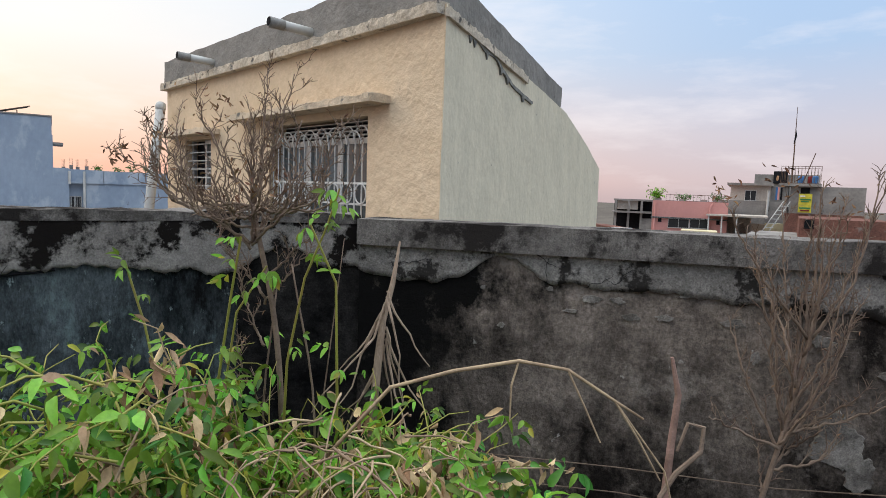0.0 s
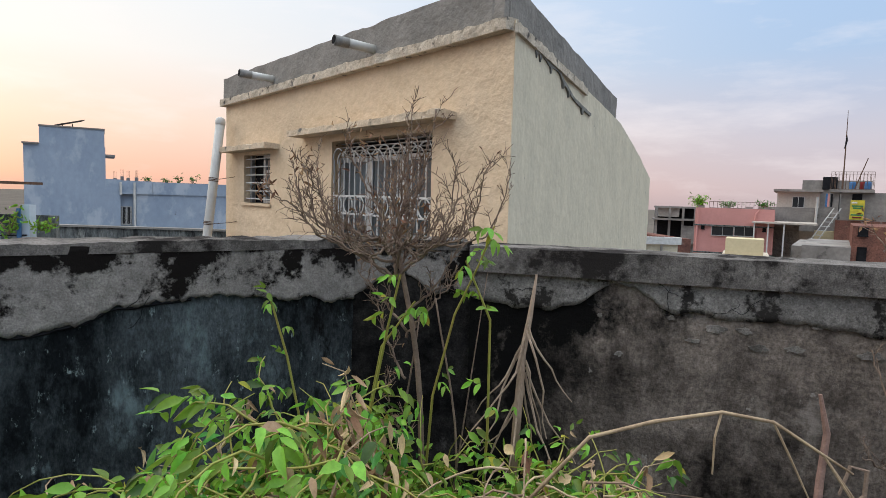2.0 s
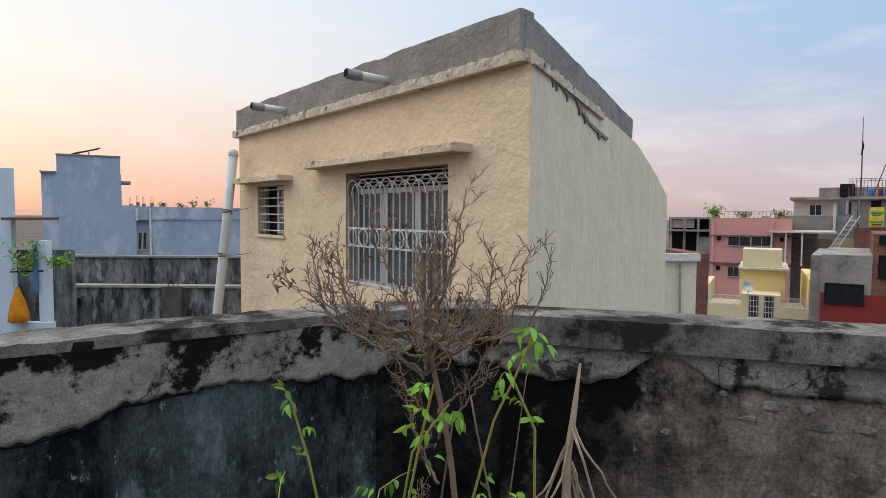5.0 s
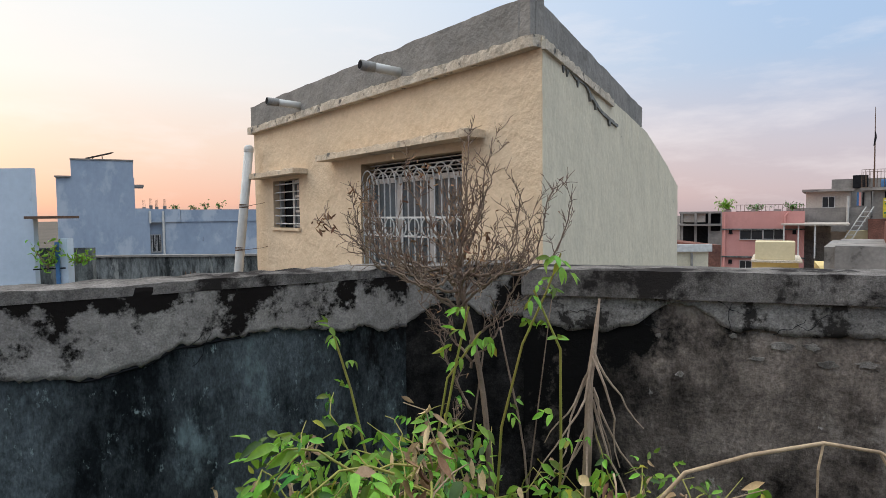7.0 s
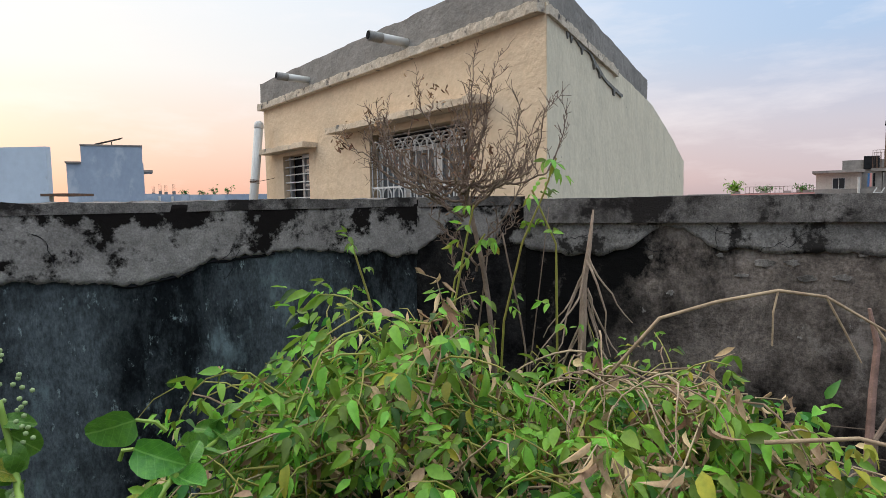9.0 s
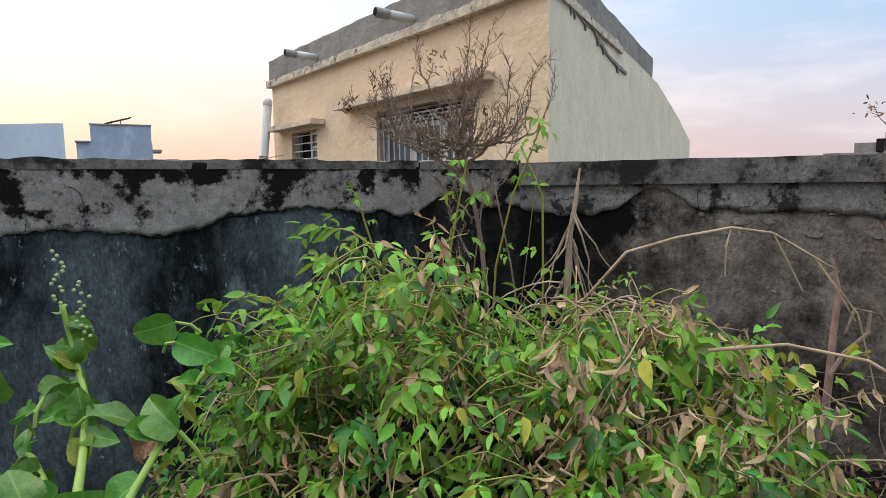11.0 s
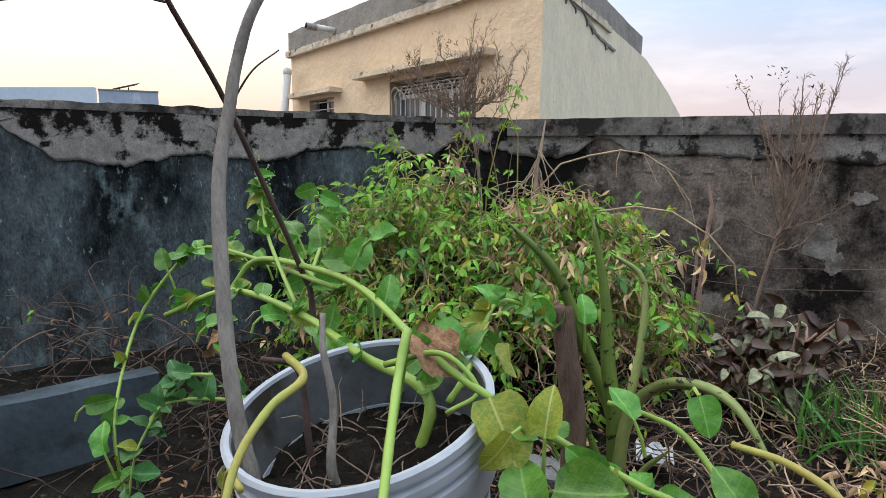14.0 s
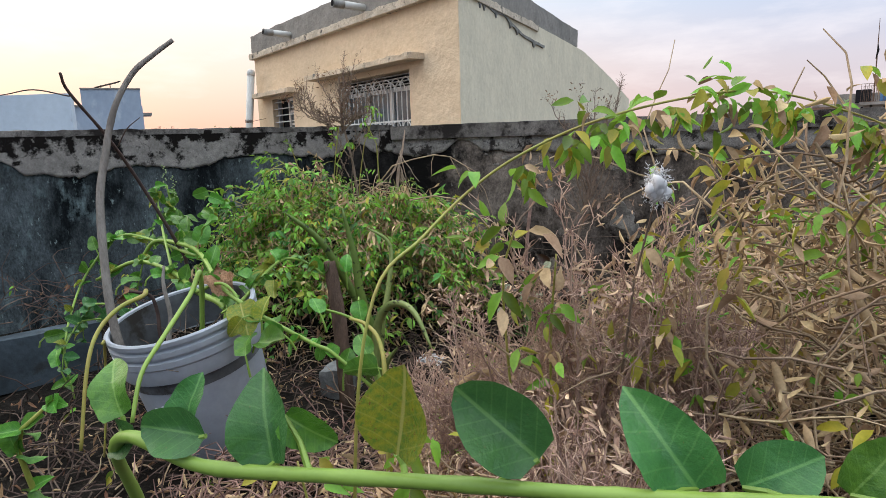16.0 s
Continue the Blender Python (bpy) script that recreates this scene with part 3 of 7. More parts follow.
# parapet of bare cement and the flaked ledge below it
par = part("parapet", rough_block(PW + 0.03, 0.14, 0.33, 70, 3, 8, 0.010, 3.0, 41.0, top_amp=0.016), M_PARAPET, room, "bare grey cement parapet")
par.location = (-0.02, -0.03, 2.345)
side_turn = math.degrees(math.atan2(SIDE[1], SIDE[0]))
par2 = part("parapet", rough_block(4.2, 0.14, 0.33, 60, 3, 8, 0.008, 3.0, 47.0, top_amp=0.012, top_end=0.08), M_PARAPET, room, "bare grey cement parapet")
par2.matrix_local = pose(PW + 0.022, 0.02, 2.335, 0, 0, 114.7) @ pose(0, 0, 0, 0, 1.35, 0)
ledge = part("ledge", rough_block(RW + 0.02, 0.12, 0.085, 170, 3, 3, 0.014, 9.0, 53.0, top_amp=0.018), M_LEDGE, room, "broken ledge of flaked white plaster")
ledge.location = (-0.03, -0.085, 2.285)
ledge2 = part("ledge", rough_block(2.3, 0.03, 0.07, 90, 2, 3, 0.010, 9.0, 58.0, top_amp=0.02), M_LEDGE, room, "broken ledge of flaked white plaster")
ledge2.matrix_local = pose(RW + 0.02, 0.0, 2.27, 0, 0, side_turn) @ pose(0, -0.012, 0, 0, 1.6, 0)

# a dark smear of cement along the side wall's crack
rng = random.Random(4)
crack_path = []
for i in range(60):
    s = 0.45 + 2.1 * i / 59
    z = 2.30 - 0.062 * s - 0.03 * noise.noise(Vector((s * 4, 0, 0))) - (0.10 * max(0, min(1, (s - 1.2) / 0.5)))
    crack_path.append((s, z))
bm = bmesh.new()
prev = None
for s, z in crack_path:
    w = 0.016 + 0.016 * abs(noise.noise(Vector((s * 9, 2, 0)))) + (0.05 if rng.random() < 0.12 else 0)
    c = (RW + SIDE[0] * s + 0.016, SIDE[1] * s + 0.007)
    cur = [bm.verts.new((c[0], c[1], z + 0.014)), bm.verts.new((c[0], c[1], z - w)), bm.verts.new((c[0] - 0.03, c[1] - 0.012, z - w)), bm.verts.new((c[0] - 0.03, c[1] - 0.012, z + 0.014))]
    if prev:
        for a in range(4):
            bm.faces.new((prev[a], prev[(a + 1) % 4], cur[(a + 1) % 4], cur[a]))
    prev = cur
bmesh.ops.recalc_face_normals(bm, faces=bm.faces)
part("crack_smear", bm, M_CRACK, room, "dark cement smear along a crack")

M_CANOPY = material("cream_flaked_canopy", (0.66, 0.54, 0.40), (0.52, 0.43, 0.32), 5, 0.9, bump=0.8, relief=0.03, bump_scale=14, spots=(0.20, 0.19, 0.17), spot_scale=5, spot_at=(0.60, 0.66), fine=0.12)
# concrete window canopies
for x0, x1, z, ln in ((2.40, 5.06, 1.70, 80), (0.22, 1.78, 1.61, 50)):
    can = part("canopy", rough_block(x1 - x0, 0.21, 0.062, ln, 4, 3, 0.010, 7.0, x0 * 9, top_amp=0.018), M_CANOPY, room, "rough concrete window canopy")
    can.location = (x0, -0.20, z + 0.012)

# roof drain pipes that stick out of the parapet
for px, pz in ((3.89, 2.44), (1.66, 2.455)):
    pv, pf = tube_geo([(px, 0.05, pz), (px - 0.02, -0.40, pz + 0.02)], 0.043, 20)
    drain = smooth(part("drain_pipe", (pv, pf), M_PVC, room, "white plastic roof drain pipe"))
    rim = lathe([(0.043, 0), (0.047, 0), (0.047, 0.14), (0.039, 0.14), (0.039, 0.01)], 20)
    r = smooth(part("pipe_end", rim, M_PVC_GREY, drain, "grey pipe socket"))
    r.matrix_local = pose(px - 0.017, -0.30, pz + 0.015, 88, 0, -2.8)
    # flat dark disc paints the shade inside the pipe's end
    bore_disc = part("pipe_bore", lathe([(0.0001, 0), (0.0385, 0)], 16), M_DARK, drain)
    bore_disc.matrix_local = pose(px - 0.022, -0.445, pz + 0.022, 88, 0, -2.8)


def big_window(parent):
    x0, x1, z0, z1 = BIG
    win = new("window")
    win.parent = parent
    tagged(win, "wide window with white steel grille of arches and rings")
    # near-black sheet in the opening stands for the room's shade
    part("reveal", box(x0, 0.17, z0, x1, 0.185, z1), M_DARK, win, "near-black panel standing for the unlit room behind the panes")
    for i in range(3):
        a, b = x0 + (x1 - x0) * i / 3, x0 + (x1 - x0) * (i + 1) / 3
        bm = bmesh.new()
        for q in ((a, 0.11, z0, a + 0.045, 0.15, z1 - 0.16), (b - 0.045, 0.11, z0, b, 0.15, z1 - 0.16), (a, 0.11, z0, b, 0.15, z0 + 0.05), (a, 0.11, z1 - 0.21, b, 0.15, z1 - 0.16)):
            box(*q, bm=bm)
        part("sash", bm, M_ALU, win, "pale aluminium sash")
        part("pane", box(a + 0.045, 0.128, z0 + 0.05, b - 0.045, 0.134, z1 - 0.21), M_GLASS, win)
    for k in range(4):
        s = part("louvre", box(x0 + 0.02, 0.10, -0.004, x1 - 0.02, 0.16, 0.004), M_ALU, win)
        s.location = (0, 0, z1 - 0.135 + 0.038 * k)
    # grille
    n = 16
    gap = (x1 - x0) / n
    gy = 0.03
    for i in range(n + 1):
        x = x0 + gap * i
        part("grille_bar", tube_geo([(x, gy, z0), (x, gy, z1 - 0.19)], 0.0075, 6), M_STEEL, win)
    for z in (z0 + 0.03, z0 + 0.40, z0 + 0.58):
        part("grille_rail", box(x0, gy - 0.006, z - 0.009, x1, gy + 0.006, z + 0.009), M_STEEL, win)
    for i in range(n // 2):
        cx = x0 + gap * (2 * i + 1)
        arch = [(cx - gap * math.cos(a), gy - 0.012, z1 - 0.19 + gap * 1.1 * math.sin(a)) for a in [math.pi * k / 12 for k in range(13)]]
        part("grille_arch", tube_geo(arch, 0.0075, 6), M_STEEL, win)
        ring = [(cx + gap * 0.78 * math.cos(a), gy - 0.012, z0 + 0.49 + 0.085 * math.sin(a)) for a in [2 * math.pi * k / 18 for k in range(19)]]
        part("grille_ring", tube_geo(ring, 0.007, 6), M_STEEL, win)
    for i in range(n // 2 - 1):
        cx = x0 + gap * (2 * i + 2)
        arch = [(cx - gap * math.cos(a), gy - 0.02, z1 - 0.23 + gap * 1.1 * math.sin(a)) for a in [math.pi * k / 12 for k in range(13)]]
        part("grille_arch", tube_geo(arch, 0.0065, 6), M_STEEL, win)


def small_window(parent):
    x0, x1, z0, z1 = SMALL
    win = new("window")
    win.parent = parent
    tagged(win, "small barred window with one sash open")
    # shade of the small room is painted as a near-black sheet
    part("reveal", box(x0, 0.17, z0, x1, 0.185, z1), M_DARK, win, "near-black panel standing for the unlit room behind the panes")
    xm = x0 + (x1 - x0) * 0.55
    for a, b in ((x0, x0 + 0.05), (xm - 0.03, xm + 0.03), (x1 - 0.06, x1)):
        part("frame_post", box(a, 0.09, z0, b, 0.14, z1, bevel=0.004), M_ALU, win)
    for k in range(4):
        z = z0 + 0.02 + (z1 - z0 - 0.04) * k / 3
        part("frame_rail", box(xm, 0.095, z - 0.016, x1, 0.135, z + 0.016), M_ALU, win)
    part("pane", box(xm + 0.03, 0.11, z0, x1 - 0.06, 0.116, z1), M_GLASS, win)
    for k in range(6):
        z = z0 + (z1 - z0) * (k + 0.5) / 6
        part("bar", tube_geo([(x0 - 0.01, 0.04, z), (x1 + 0.01, 0.04, z)], 0.008, 6), M_STEEL, win)
    part("sill", box(x0 - 0.04, -0.03, z0 - 0.04, x1 + 0.04, 0.16, z0, bevel=0.006), M_CREAM, win)


big_window(room)
small_window(room)

# leaning vent pipe in front of the room
vp = [(-4.972, 7.997, -3.0), (-4.72, 8.23, 0.0), (-4.642, 8.303, 1.0), (-4.56, 8.38, 2.0)]
vent = thing("vent_pipe", Matrix.Identity(4), "tall leaning white plastic vent pipe with rusty wire", "pipe")
smooth(part("pipe", tube_geo(vp, [0.062, 0.062, 0.062, 0.062], 20), M_PVC, vent))
cowl = smooth(part("cowl", lathe([(0.064, 0), (0.068, 0.01), (0.068, 0.05), (0.060, 0.08), (0.036, 0.10), (0.001, 0.108)], 20), M_PVC, vent, "domed slotted cap"))
cowl.matrix_local = pose(-4.56, 8.38, 2.0, -4.6, 2, 0)
for z, x, y in ((1.22, -4.624, 8.320), (0.62, -4.674, 8.274)):
    for k in range(3):
        w = lathe([(0.063, 0), (0.068, 0.006), (0.063, 0.012)], 20)
        part("wire_wrap", w, M_RUST, vent, "rusty wire").matrix_local = pose(x, y, z + 0.02 * k, -5, 3, 0)
part("wire", tube_geo([(-4.62, 8.32, 1.24), (-4.4, 8.45, 1.29), (-4.1, 8.6, 1.44)], 0.004, 5), M_RUST, vent)
part("wire", tube_geo([(-4.67, 8.27, 0.63), (-4.4, 8.4, 0.66), (-4.1, 8.45, 0.74)], 0.004, 5), M_RUST, vent)


# ---- the town round about ----
TOWN = pose(0.391, 0.966, 0, 0, 0, 14.3)
EYE_Z = 1.23


CURRENT = {"u": 0.0, "v": 1.0, "m": TOWN, "turn": 0.0}


def town_thing(name, label, category="house", group="", at=None, k=1.0):
    """A thing of the town. at: where a house stands, across and away; its front is square to the line from the terrace."""
    if at:
        turn = math.atan2(at[0], at[1])
        CURRENT.update(u=at[0], v=at[1], turn=turn, m=TOWN @ Matrix.Translation((at[0] * k, at[1] * k, 0)) @ Matrix.Rotation(-turn, 4, "Z"))
    return thing(name, CURRENT["m"], label, category, group)


def along(u):
    """Where a line of sight across u meets the front of the house that is being built."""
    c, s = math.cos(CURRENT["turn"]), math.sin(CURRENT["turn"])
    return CURRENT["v"] * (u - CURRENT["u"]) / (c * CURRENT["v"] + s * u)


def tbox(k, u0, v0, z0, u1, v1, z1, bevel=0.0):
    """A box of the town: u across, v away, z up, spread by k from the terrace."""
    f = lambda z: EYE_Z + (z - EYE_Z) * k
    return box(along(u0) * k, (v0 - CURRENT["v"]) * k, f(z0), along(u1) * k, (v1 - CURRENT["v"]) * k, f(z1), bevel=bevel)


def tpt(k, u, v, z):
    return (along(u) * k, (v - CURRENT["v"]) * k, EYE_Z + (z - EYE_Z) * k)


GZ = -4.2


def house_window(k, u0, z0, u1, z1, v, parent, sashes=2, frame=M_ALU, bars=0, name="window"):
    w = new(name)
    w.parent = parent
    part("pane", tbox(k, u0, v - 0.02, z0, u1, v + 0.05, z1), M_DARK if frame is M_DARK else M_FARGLASS, w)
    t = 0.03
    for i in range(sashes + 1):
        u = u0 + (u1 - u0) * i / sashes
        part("frame_post", tbox(k, u - t / 2, v - 0.04, z0, u + t / 2, v + 0.02, z1), frame, w)
    part("frame_rail", tbox(k, u0, v - 0.04, z1 - t, u1, v + 0.02, z1), frame, w)
    part("sill", tbox(k, u0 - 0.03, v - 0.07, z0 - 0.04, u1 + 0.03, v + 0.02, z0), frame, w)
    for i in range(bars):
        u = u0 + (u1 - u0) * (i + 0.5) / bars
        part("bar", tbox(k, u - 0.008, v - 0.035, z0, u + 0.008, v - 0.025, z1), M_STEEL, w)
    return w


def railing(k, u0, u1, z0, z1, v, parent, n, mat=M_STEEL):
    r = new("railing")
    r.parent = parent
    part("rail", tbox(k, u0, v - 0.012, z1 - 0.02, u1, v + 0.012, z1), mat, r)
    part("rail", tbox(k, u0, v - 0.012, z0, u1, v + 0.012, z0 + 0.02), mat, r)
    for i in range(n + 1):
        u = u0 + (u1 - u0) * i / n
        part("baluster", tbox(k, u - 0.01, v - 0.01, z0, u + 0.01, v + 0.01, z1), mat, r)
    return r


# pink house
K = 1.9
h = town_thing("pink_house", "two-storey pink painted house with dark sliding windows", at=(15.9, 32), k=K)
part("wall", tbox(K, 13.8, 32, GZ, 18.05, 38, 1.12), M_PINK, h)
for z in (0.19, -1.27):
    part("ledge", tbox(K, 13.75, 31.85, z - 0.03, 18.1, 32, z + 0.04), M_BLOCKWALL, h)
house_window(K, 14.73, -0.32, 15.89, 0.17, 32, h, 2)
house_window(K, 15.94, -0.30, 17.02, 0.19, 32, h, 2)
for u in (14.17, 17.45):
    house_window(K, u, -0.02, u + 0.16, 0.17, 32, h, 1, M_DARK)
house_window(K, 14.75, -1.95, 15.35, -1.45, 32, h, 2)
house_window(K, 14.17, -1.6, 14.33, -1.42, 32, h, 1, M_DARK)
part("drain_pipe", tube_geo([tpt(K, 17.2, 31.9, 1.05), tpt(K, 17.02, 31.9, 0.85), tpt(K, 17.0, 31.9, -2)], 0.09, 8), M_PINK, h)
part("drain_pipe", tube_geo([tpt(K, 13.95, 31.9, 1.0), tpt(K, 13.95, 31.9, -3)], 0.09, 8), M_PINK, h)
railing(K, 14.5, 18.0, 1.12, 1.48, 32.4, h, 16, M_RUST)

# yellow house in front of it
K = 1.8
h = town_thing("yellow_house", "pale yellow house with twin stair windows and white balcony rails", at=(12.4, 24), k=K)
part("wall", tbox(K, 11.63, 24, GZ - 3, 13.19, 29, -1.86), M_PALEYELLOW, h)
part("upper_room", tbox(K, 11.5, 25.5, -2.2, 13.4, 29, -0.92), M_YELLOW, h, "deeper yellow upper room")
part("roof_ledge", tbox(K, 11.45, 25.2, -0.97, 13.55, 29.1, -0.89), M_LEDGE, h)
part("water_tank", tbox(K, 11.6, 25.6, -0.89, 13.25, 27, -0.14, bevel=0.03), M_PALEYELLOW, h)
for a, b in ((11.95, 12.32), (12.55, 12.92)):
    w = house_window(K, a, -3.1, b, -1.9, 24, h, 1, M_GREYHOUSE, 3)
    for j in range(5):
        part("crossbar", tbox(K, a, 23.95, -3.1 + 0.22 * j + 0.1, b, 23.97, -3.08 + 0.22 * j + 0.1), M_STEEL, w)
for u0, u1 in ((9.9, 11.63), (13.19, 14.75)):
    part("balcony_front", tbox(K, u0, 24, GZ - 3, u1, 24.15, -2.3), M_PALEYELLOW, h)
    part("balcony_floor", tbox(K, u0, 24.15, -2.7, u1, 28, -2.6), M_PALEYELLOW, h)
    railing(K, u0 + 0.3, u1 - 0.1, -2.3, -1.95, 24.08, h, 15)
part("side_wall", tbox(K, 14.3, 24.4, GZ - 3, 14.75, 30, -1.2), M_YELLOW, h)
part("side_wall", tbox(K, 9.9, 25.5, GZ - 3, 10.2, 30, -1.75), M_PALEYELLOW, h)
dish = town_thing("satellite_dish", "grey satellite dish on a yellow house", "dish")
smooth(part("reflector", lathe([(0.001, 0.0), (0.2, 0.03), (0.38, 0.1), (0.42, 0.13), (0.40, 0.13), (0.2, 0.05), (0.001, 0.02)], 20), M_ALU, dish)).matrix_local = Matrix.Translation(tpt(K, 11.85, 23.8, -1.55)) @ pose(0, 0, 0, 65, 0, 30)
part("mast", tube_geo([tpt(K, 11.9, 23.85, -1.87), tpt(K, 11.88, 23.85, -1.55)], 0.03, 6), M_ALU, dish)

# grey and dark red house
K = 1.8
h = town_thing("red_grey_house", "half-painted house, dark red below bare grey cement", at=(13.4, 20), k=K)
part("wall", tbox(K, 12.29, 20, -9 / K, 17.5, 26, -1.32), M_RED, h, "dark red painted wall")
part("upper_wall", tbox(K, 12.27, 20.02, -1.32, 13.95, 26, -0.04), M_GREYHOUSE, h, "bare grey cement wall")
part("brick_wall", tbox(K, 13.95, 20.04, -1.32, 17.5, 26, 0.68), M_BRICK, h, "bare brick wall")
house_window(K, 12.43, -1.63, 13.7, -0.98, 20, h, 1, M_DARK)
house_window(K, 14.15, 0.38, 14.47, 0.64, 20.04, h, 1, M_DARK)
house_window(K, 14.16, -0.72, 14.47, 0.0, 20.04, h, 1, M_DARK)
part("side_wall", tbox(K, 11.9, 20.5, -9 / K, 12.27, 26, -0.1), M_GREYHOUSE, h)

# grey house with a flat-roofed top room
K = 1.9
h = town_thing("grey_top_house", "beige roof room on a grey stained house", at=(20.4, 34), k=K)
part("wall", tbox(K, 18.2, 34, GZ, 22.5, 40, 1.29), M_GREYHOUSE, h)
part("top_room", tbox(K, 19.21, 34.2, 1.29, 21.65, 38, 2.17), M_BEIGEHOUSE, h)
part("roof_ledge", tbox(K, 19.0, 33.7, 2.17, 21.8, 38.3, 2.30), M_GREYHOUSE, h)
house_window(K, 20.1, 1.31, 20.77, 1.9, 34.2, h, 2, M_STEEL)
part("wall_pipe", tube_geo([tpt(K, 21.5, 33.9, 1.9), tpt(K, 21.5, 33.9, 0.3)], 0.12, 8), M_PVC, h)
part("front_wall", tbox(K, 17.9, 31, GZ, 20.6, 31.4, 0.35), M_GREYHOUSE, h)
part("shed_roof", tbox(K, 18.2, 29.0, 0.42, 21.5, 33, 0.50), M_BEIGEHOUSE, h)
for u in (18.3, 19.0, 19.8):
    part("shed_post", tbox(K, u, 29.1, -1.2, u + 0.07, 29.2, 0.44), M_STEEL, h)
part("shed_wall", tbox(K, 18.2, 31.0, GZ, 22.0, 31.5, 0.05), M_BEIGEHOUSE, h)

# stair tower with railing, banner and mast
K = 1.9
h = town_thing("stair_tower", "unfinished brick stair tower with railed roof", at=(20.0, 29), k=K)
part("slab", tbox(K, 18.9, 28.7, 2.06, 21.1, 31, 2.20), M_GREYHOUSE, h)
part("post", tbox(K, 19.1, 28.9, 0.3, 19.4, 31, 2.06), M_GREYHOUSE, h)
part("wall", tbox(K, 19.5, 29.0, GZ, 23.5, 31, 2.06), M_GREYHOUSE, h)
part("lower_wall", tbox(K, 19.3, 28.85, GZ, 23.5, 29.0, 0.72), M_BRICK, h)
# plain pale yellow wall colour stands for the doorway's light; nothing glows
part("lit_doorway", tbox(K, 18.3, 29.3, GZ, 19.3, 30, 0.15), M_PALEYELLOW, h)
house_window(K, 20.05, 1.72, 20.5, 2.0, 29, h, 1, M_DARK)
railing(K, 18.95, 21.05, 2.2, 3.05, 28.8, h, 12, M_RUST)
railing(K, 18.95, 21.05, 2.2, 3.05, 30.9, h, 12, M_RUST)
stair = new("outside_stair")
stair.parent = h
for du in (0.0, 0.35):
    part("stringer", tube_geo([tpt(K, 18.0 + du, 28.7, -0.6), tpt(K, 19.2 + du, 28.7, 1.3)], 0.05, 6), M_STEEL, stair)
for i in range(8):
    part("tread", tbox(K, 18.05 + 0.14 * i, 28.65, -0.5 + 0.22 * i, 18.5 + 0.14 * i, 28.8, -0.47 + 0.22 * i), M_STEEL, stair)
ban = town_thing("banner", "yellow printed banner hung on a brick tower", "banner")
part("sheet", tbox(K, 19.97, 28.70, 0.78, 20.66, 28.72, 1.7), M_BANNER, ban)
for i, (z, a, b, m) in enumerate(((1.58, 20.02, 20.3, M_WHITE), (1.42, 20.05, 20.6, M_GREENPRINT), (1.32, 20.1, 20.5, M_GREENPRINT), (1.0, 20.02, 20.62, M_GREENPRINT), (0.88, 20.1, 20.55, M_RED))):
    part("printed_bar", tbox(K, a, 28.68, z - 0.035, b, 28.695, z + 0.035), m, ban)
mast = town_thing("antenna_mast", "thin antenna mast on a stair tower roof", "antenna")
part("pole", tube_geo([tpt(K, 19.52, 29.5, 2.2), tpt(K, 19.5, 29.5, 4.5), tpt(K, 19.48, 29.5, 6.04)], [0.07, 0.05, 0.02], 6), M_RUST, mast)
part("element", tube_geo([tpt(K, 19.46, 29.5, 4.2), tpt(K, 19.53, 29.5, 4.6), tpt(K, 19.5, 29.5, 4.9)], [0.05, 0.10, 0.03], 6), M_DARK, mast)
pole2 = town_thing("leaning_pole", "leaning thin steel pole on a stair tower roof", "pole")
part("pole", tube_geo([tpt(K, 20.1, 29.3, 2.2), tpt(K, 20.65, 29.3, 3.72)], [0.05, 0.04], 6), M_RUST, pole2)
for u, v, lab, m, r in ((20.0, 29.6, "blue plastic drum on a tower roof", M_BLUECLOTH, 0.3), (20.55, 29.6, "red plastic tub on a tower roof", M_RED, 0.32), (20.75, 29.3, "blue plastic tub on a tower roof", M_BLUECLOTH, 0.26)):
    d = thing("drum", CURRENT["m"] @ Matrix.Translation(tpt(K, u, v, 2.2)), lab, "drum")
    smooth(part("body", lathe([(0.001, 0), (r * 0.92, 0), (r, 0.1), (r, 0.6), (r * 0.9, 0.72), (r * 0.5, 0.76), (0.001, 0.76)], 16), m, d))
for i, (u, m) in enumerate(((18.75, M_BLUECLOTH), (18.85, M_PINK), (19.0, M_DARK))):
    cl = town_thing("hung_cloth", "coloured cloth hung out to dry under a tower slab", "laundry")
    part("cloth", rough_block(0.16, 0.03, 1.2, 4, 1, 8, 0.02, 4.0, u), m, cl).location = tpt(K, u, 28.8, 1.35)

# roof blocks and tanks beyond
K = 1.9
h = town_thing("tank_block", "grey cement roof block with dark water tanks", at=(23, 36), k=K)
part("wall", tbox(K, 21.8, 36, GZ, 26, 40, 2.95), M_GREYHOUSE, h)
part("tank", tbox(K, 23.0, 35.8, 2.4, 23.9, 36.8, 3.15, bevel=0.1), M_DARK, h)

# ruined grey house far off
K = 1.9
h = town_thing("unfinished_house", "unfinished grey concrete house with open floors", at=(17.9, 45), k=K)
part("slab", tbox(K, 16.3, 45, 1.0, 19.6, 50, 1.14), M_GREYHOUSE, h)
part("upper_wall", tbox(K, 16.6, 45.3, 0.35, 18.2, 49, 1.0), M_BEIGEHOUSE, h)
part("slab", tbox(K, 16.2, 44.6, 0.1, 19.6, 50, 0.22), M_GREYHOUSE, h)
# near-black back wall stands for the shade in the open floors
part("back_wall", tbox(K, 16.3, 47, GZ, 19.6, 50, 1.0), M_DARK, h)
for u in (16.4, 17.4, 18.4, 19.3):
    part("column", tbox(K, u, 44.9, GZ, u + 0.18, 45.1, 1.0), M_GREYHOUSE, h)
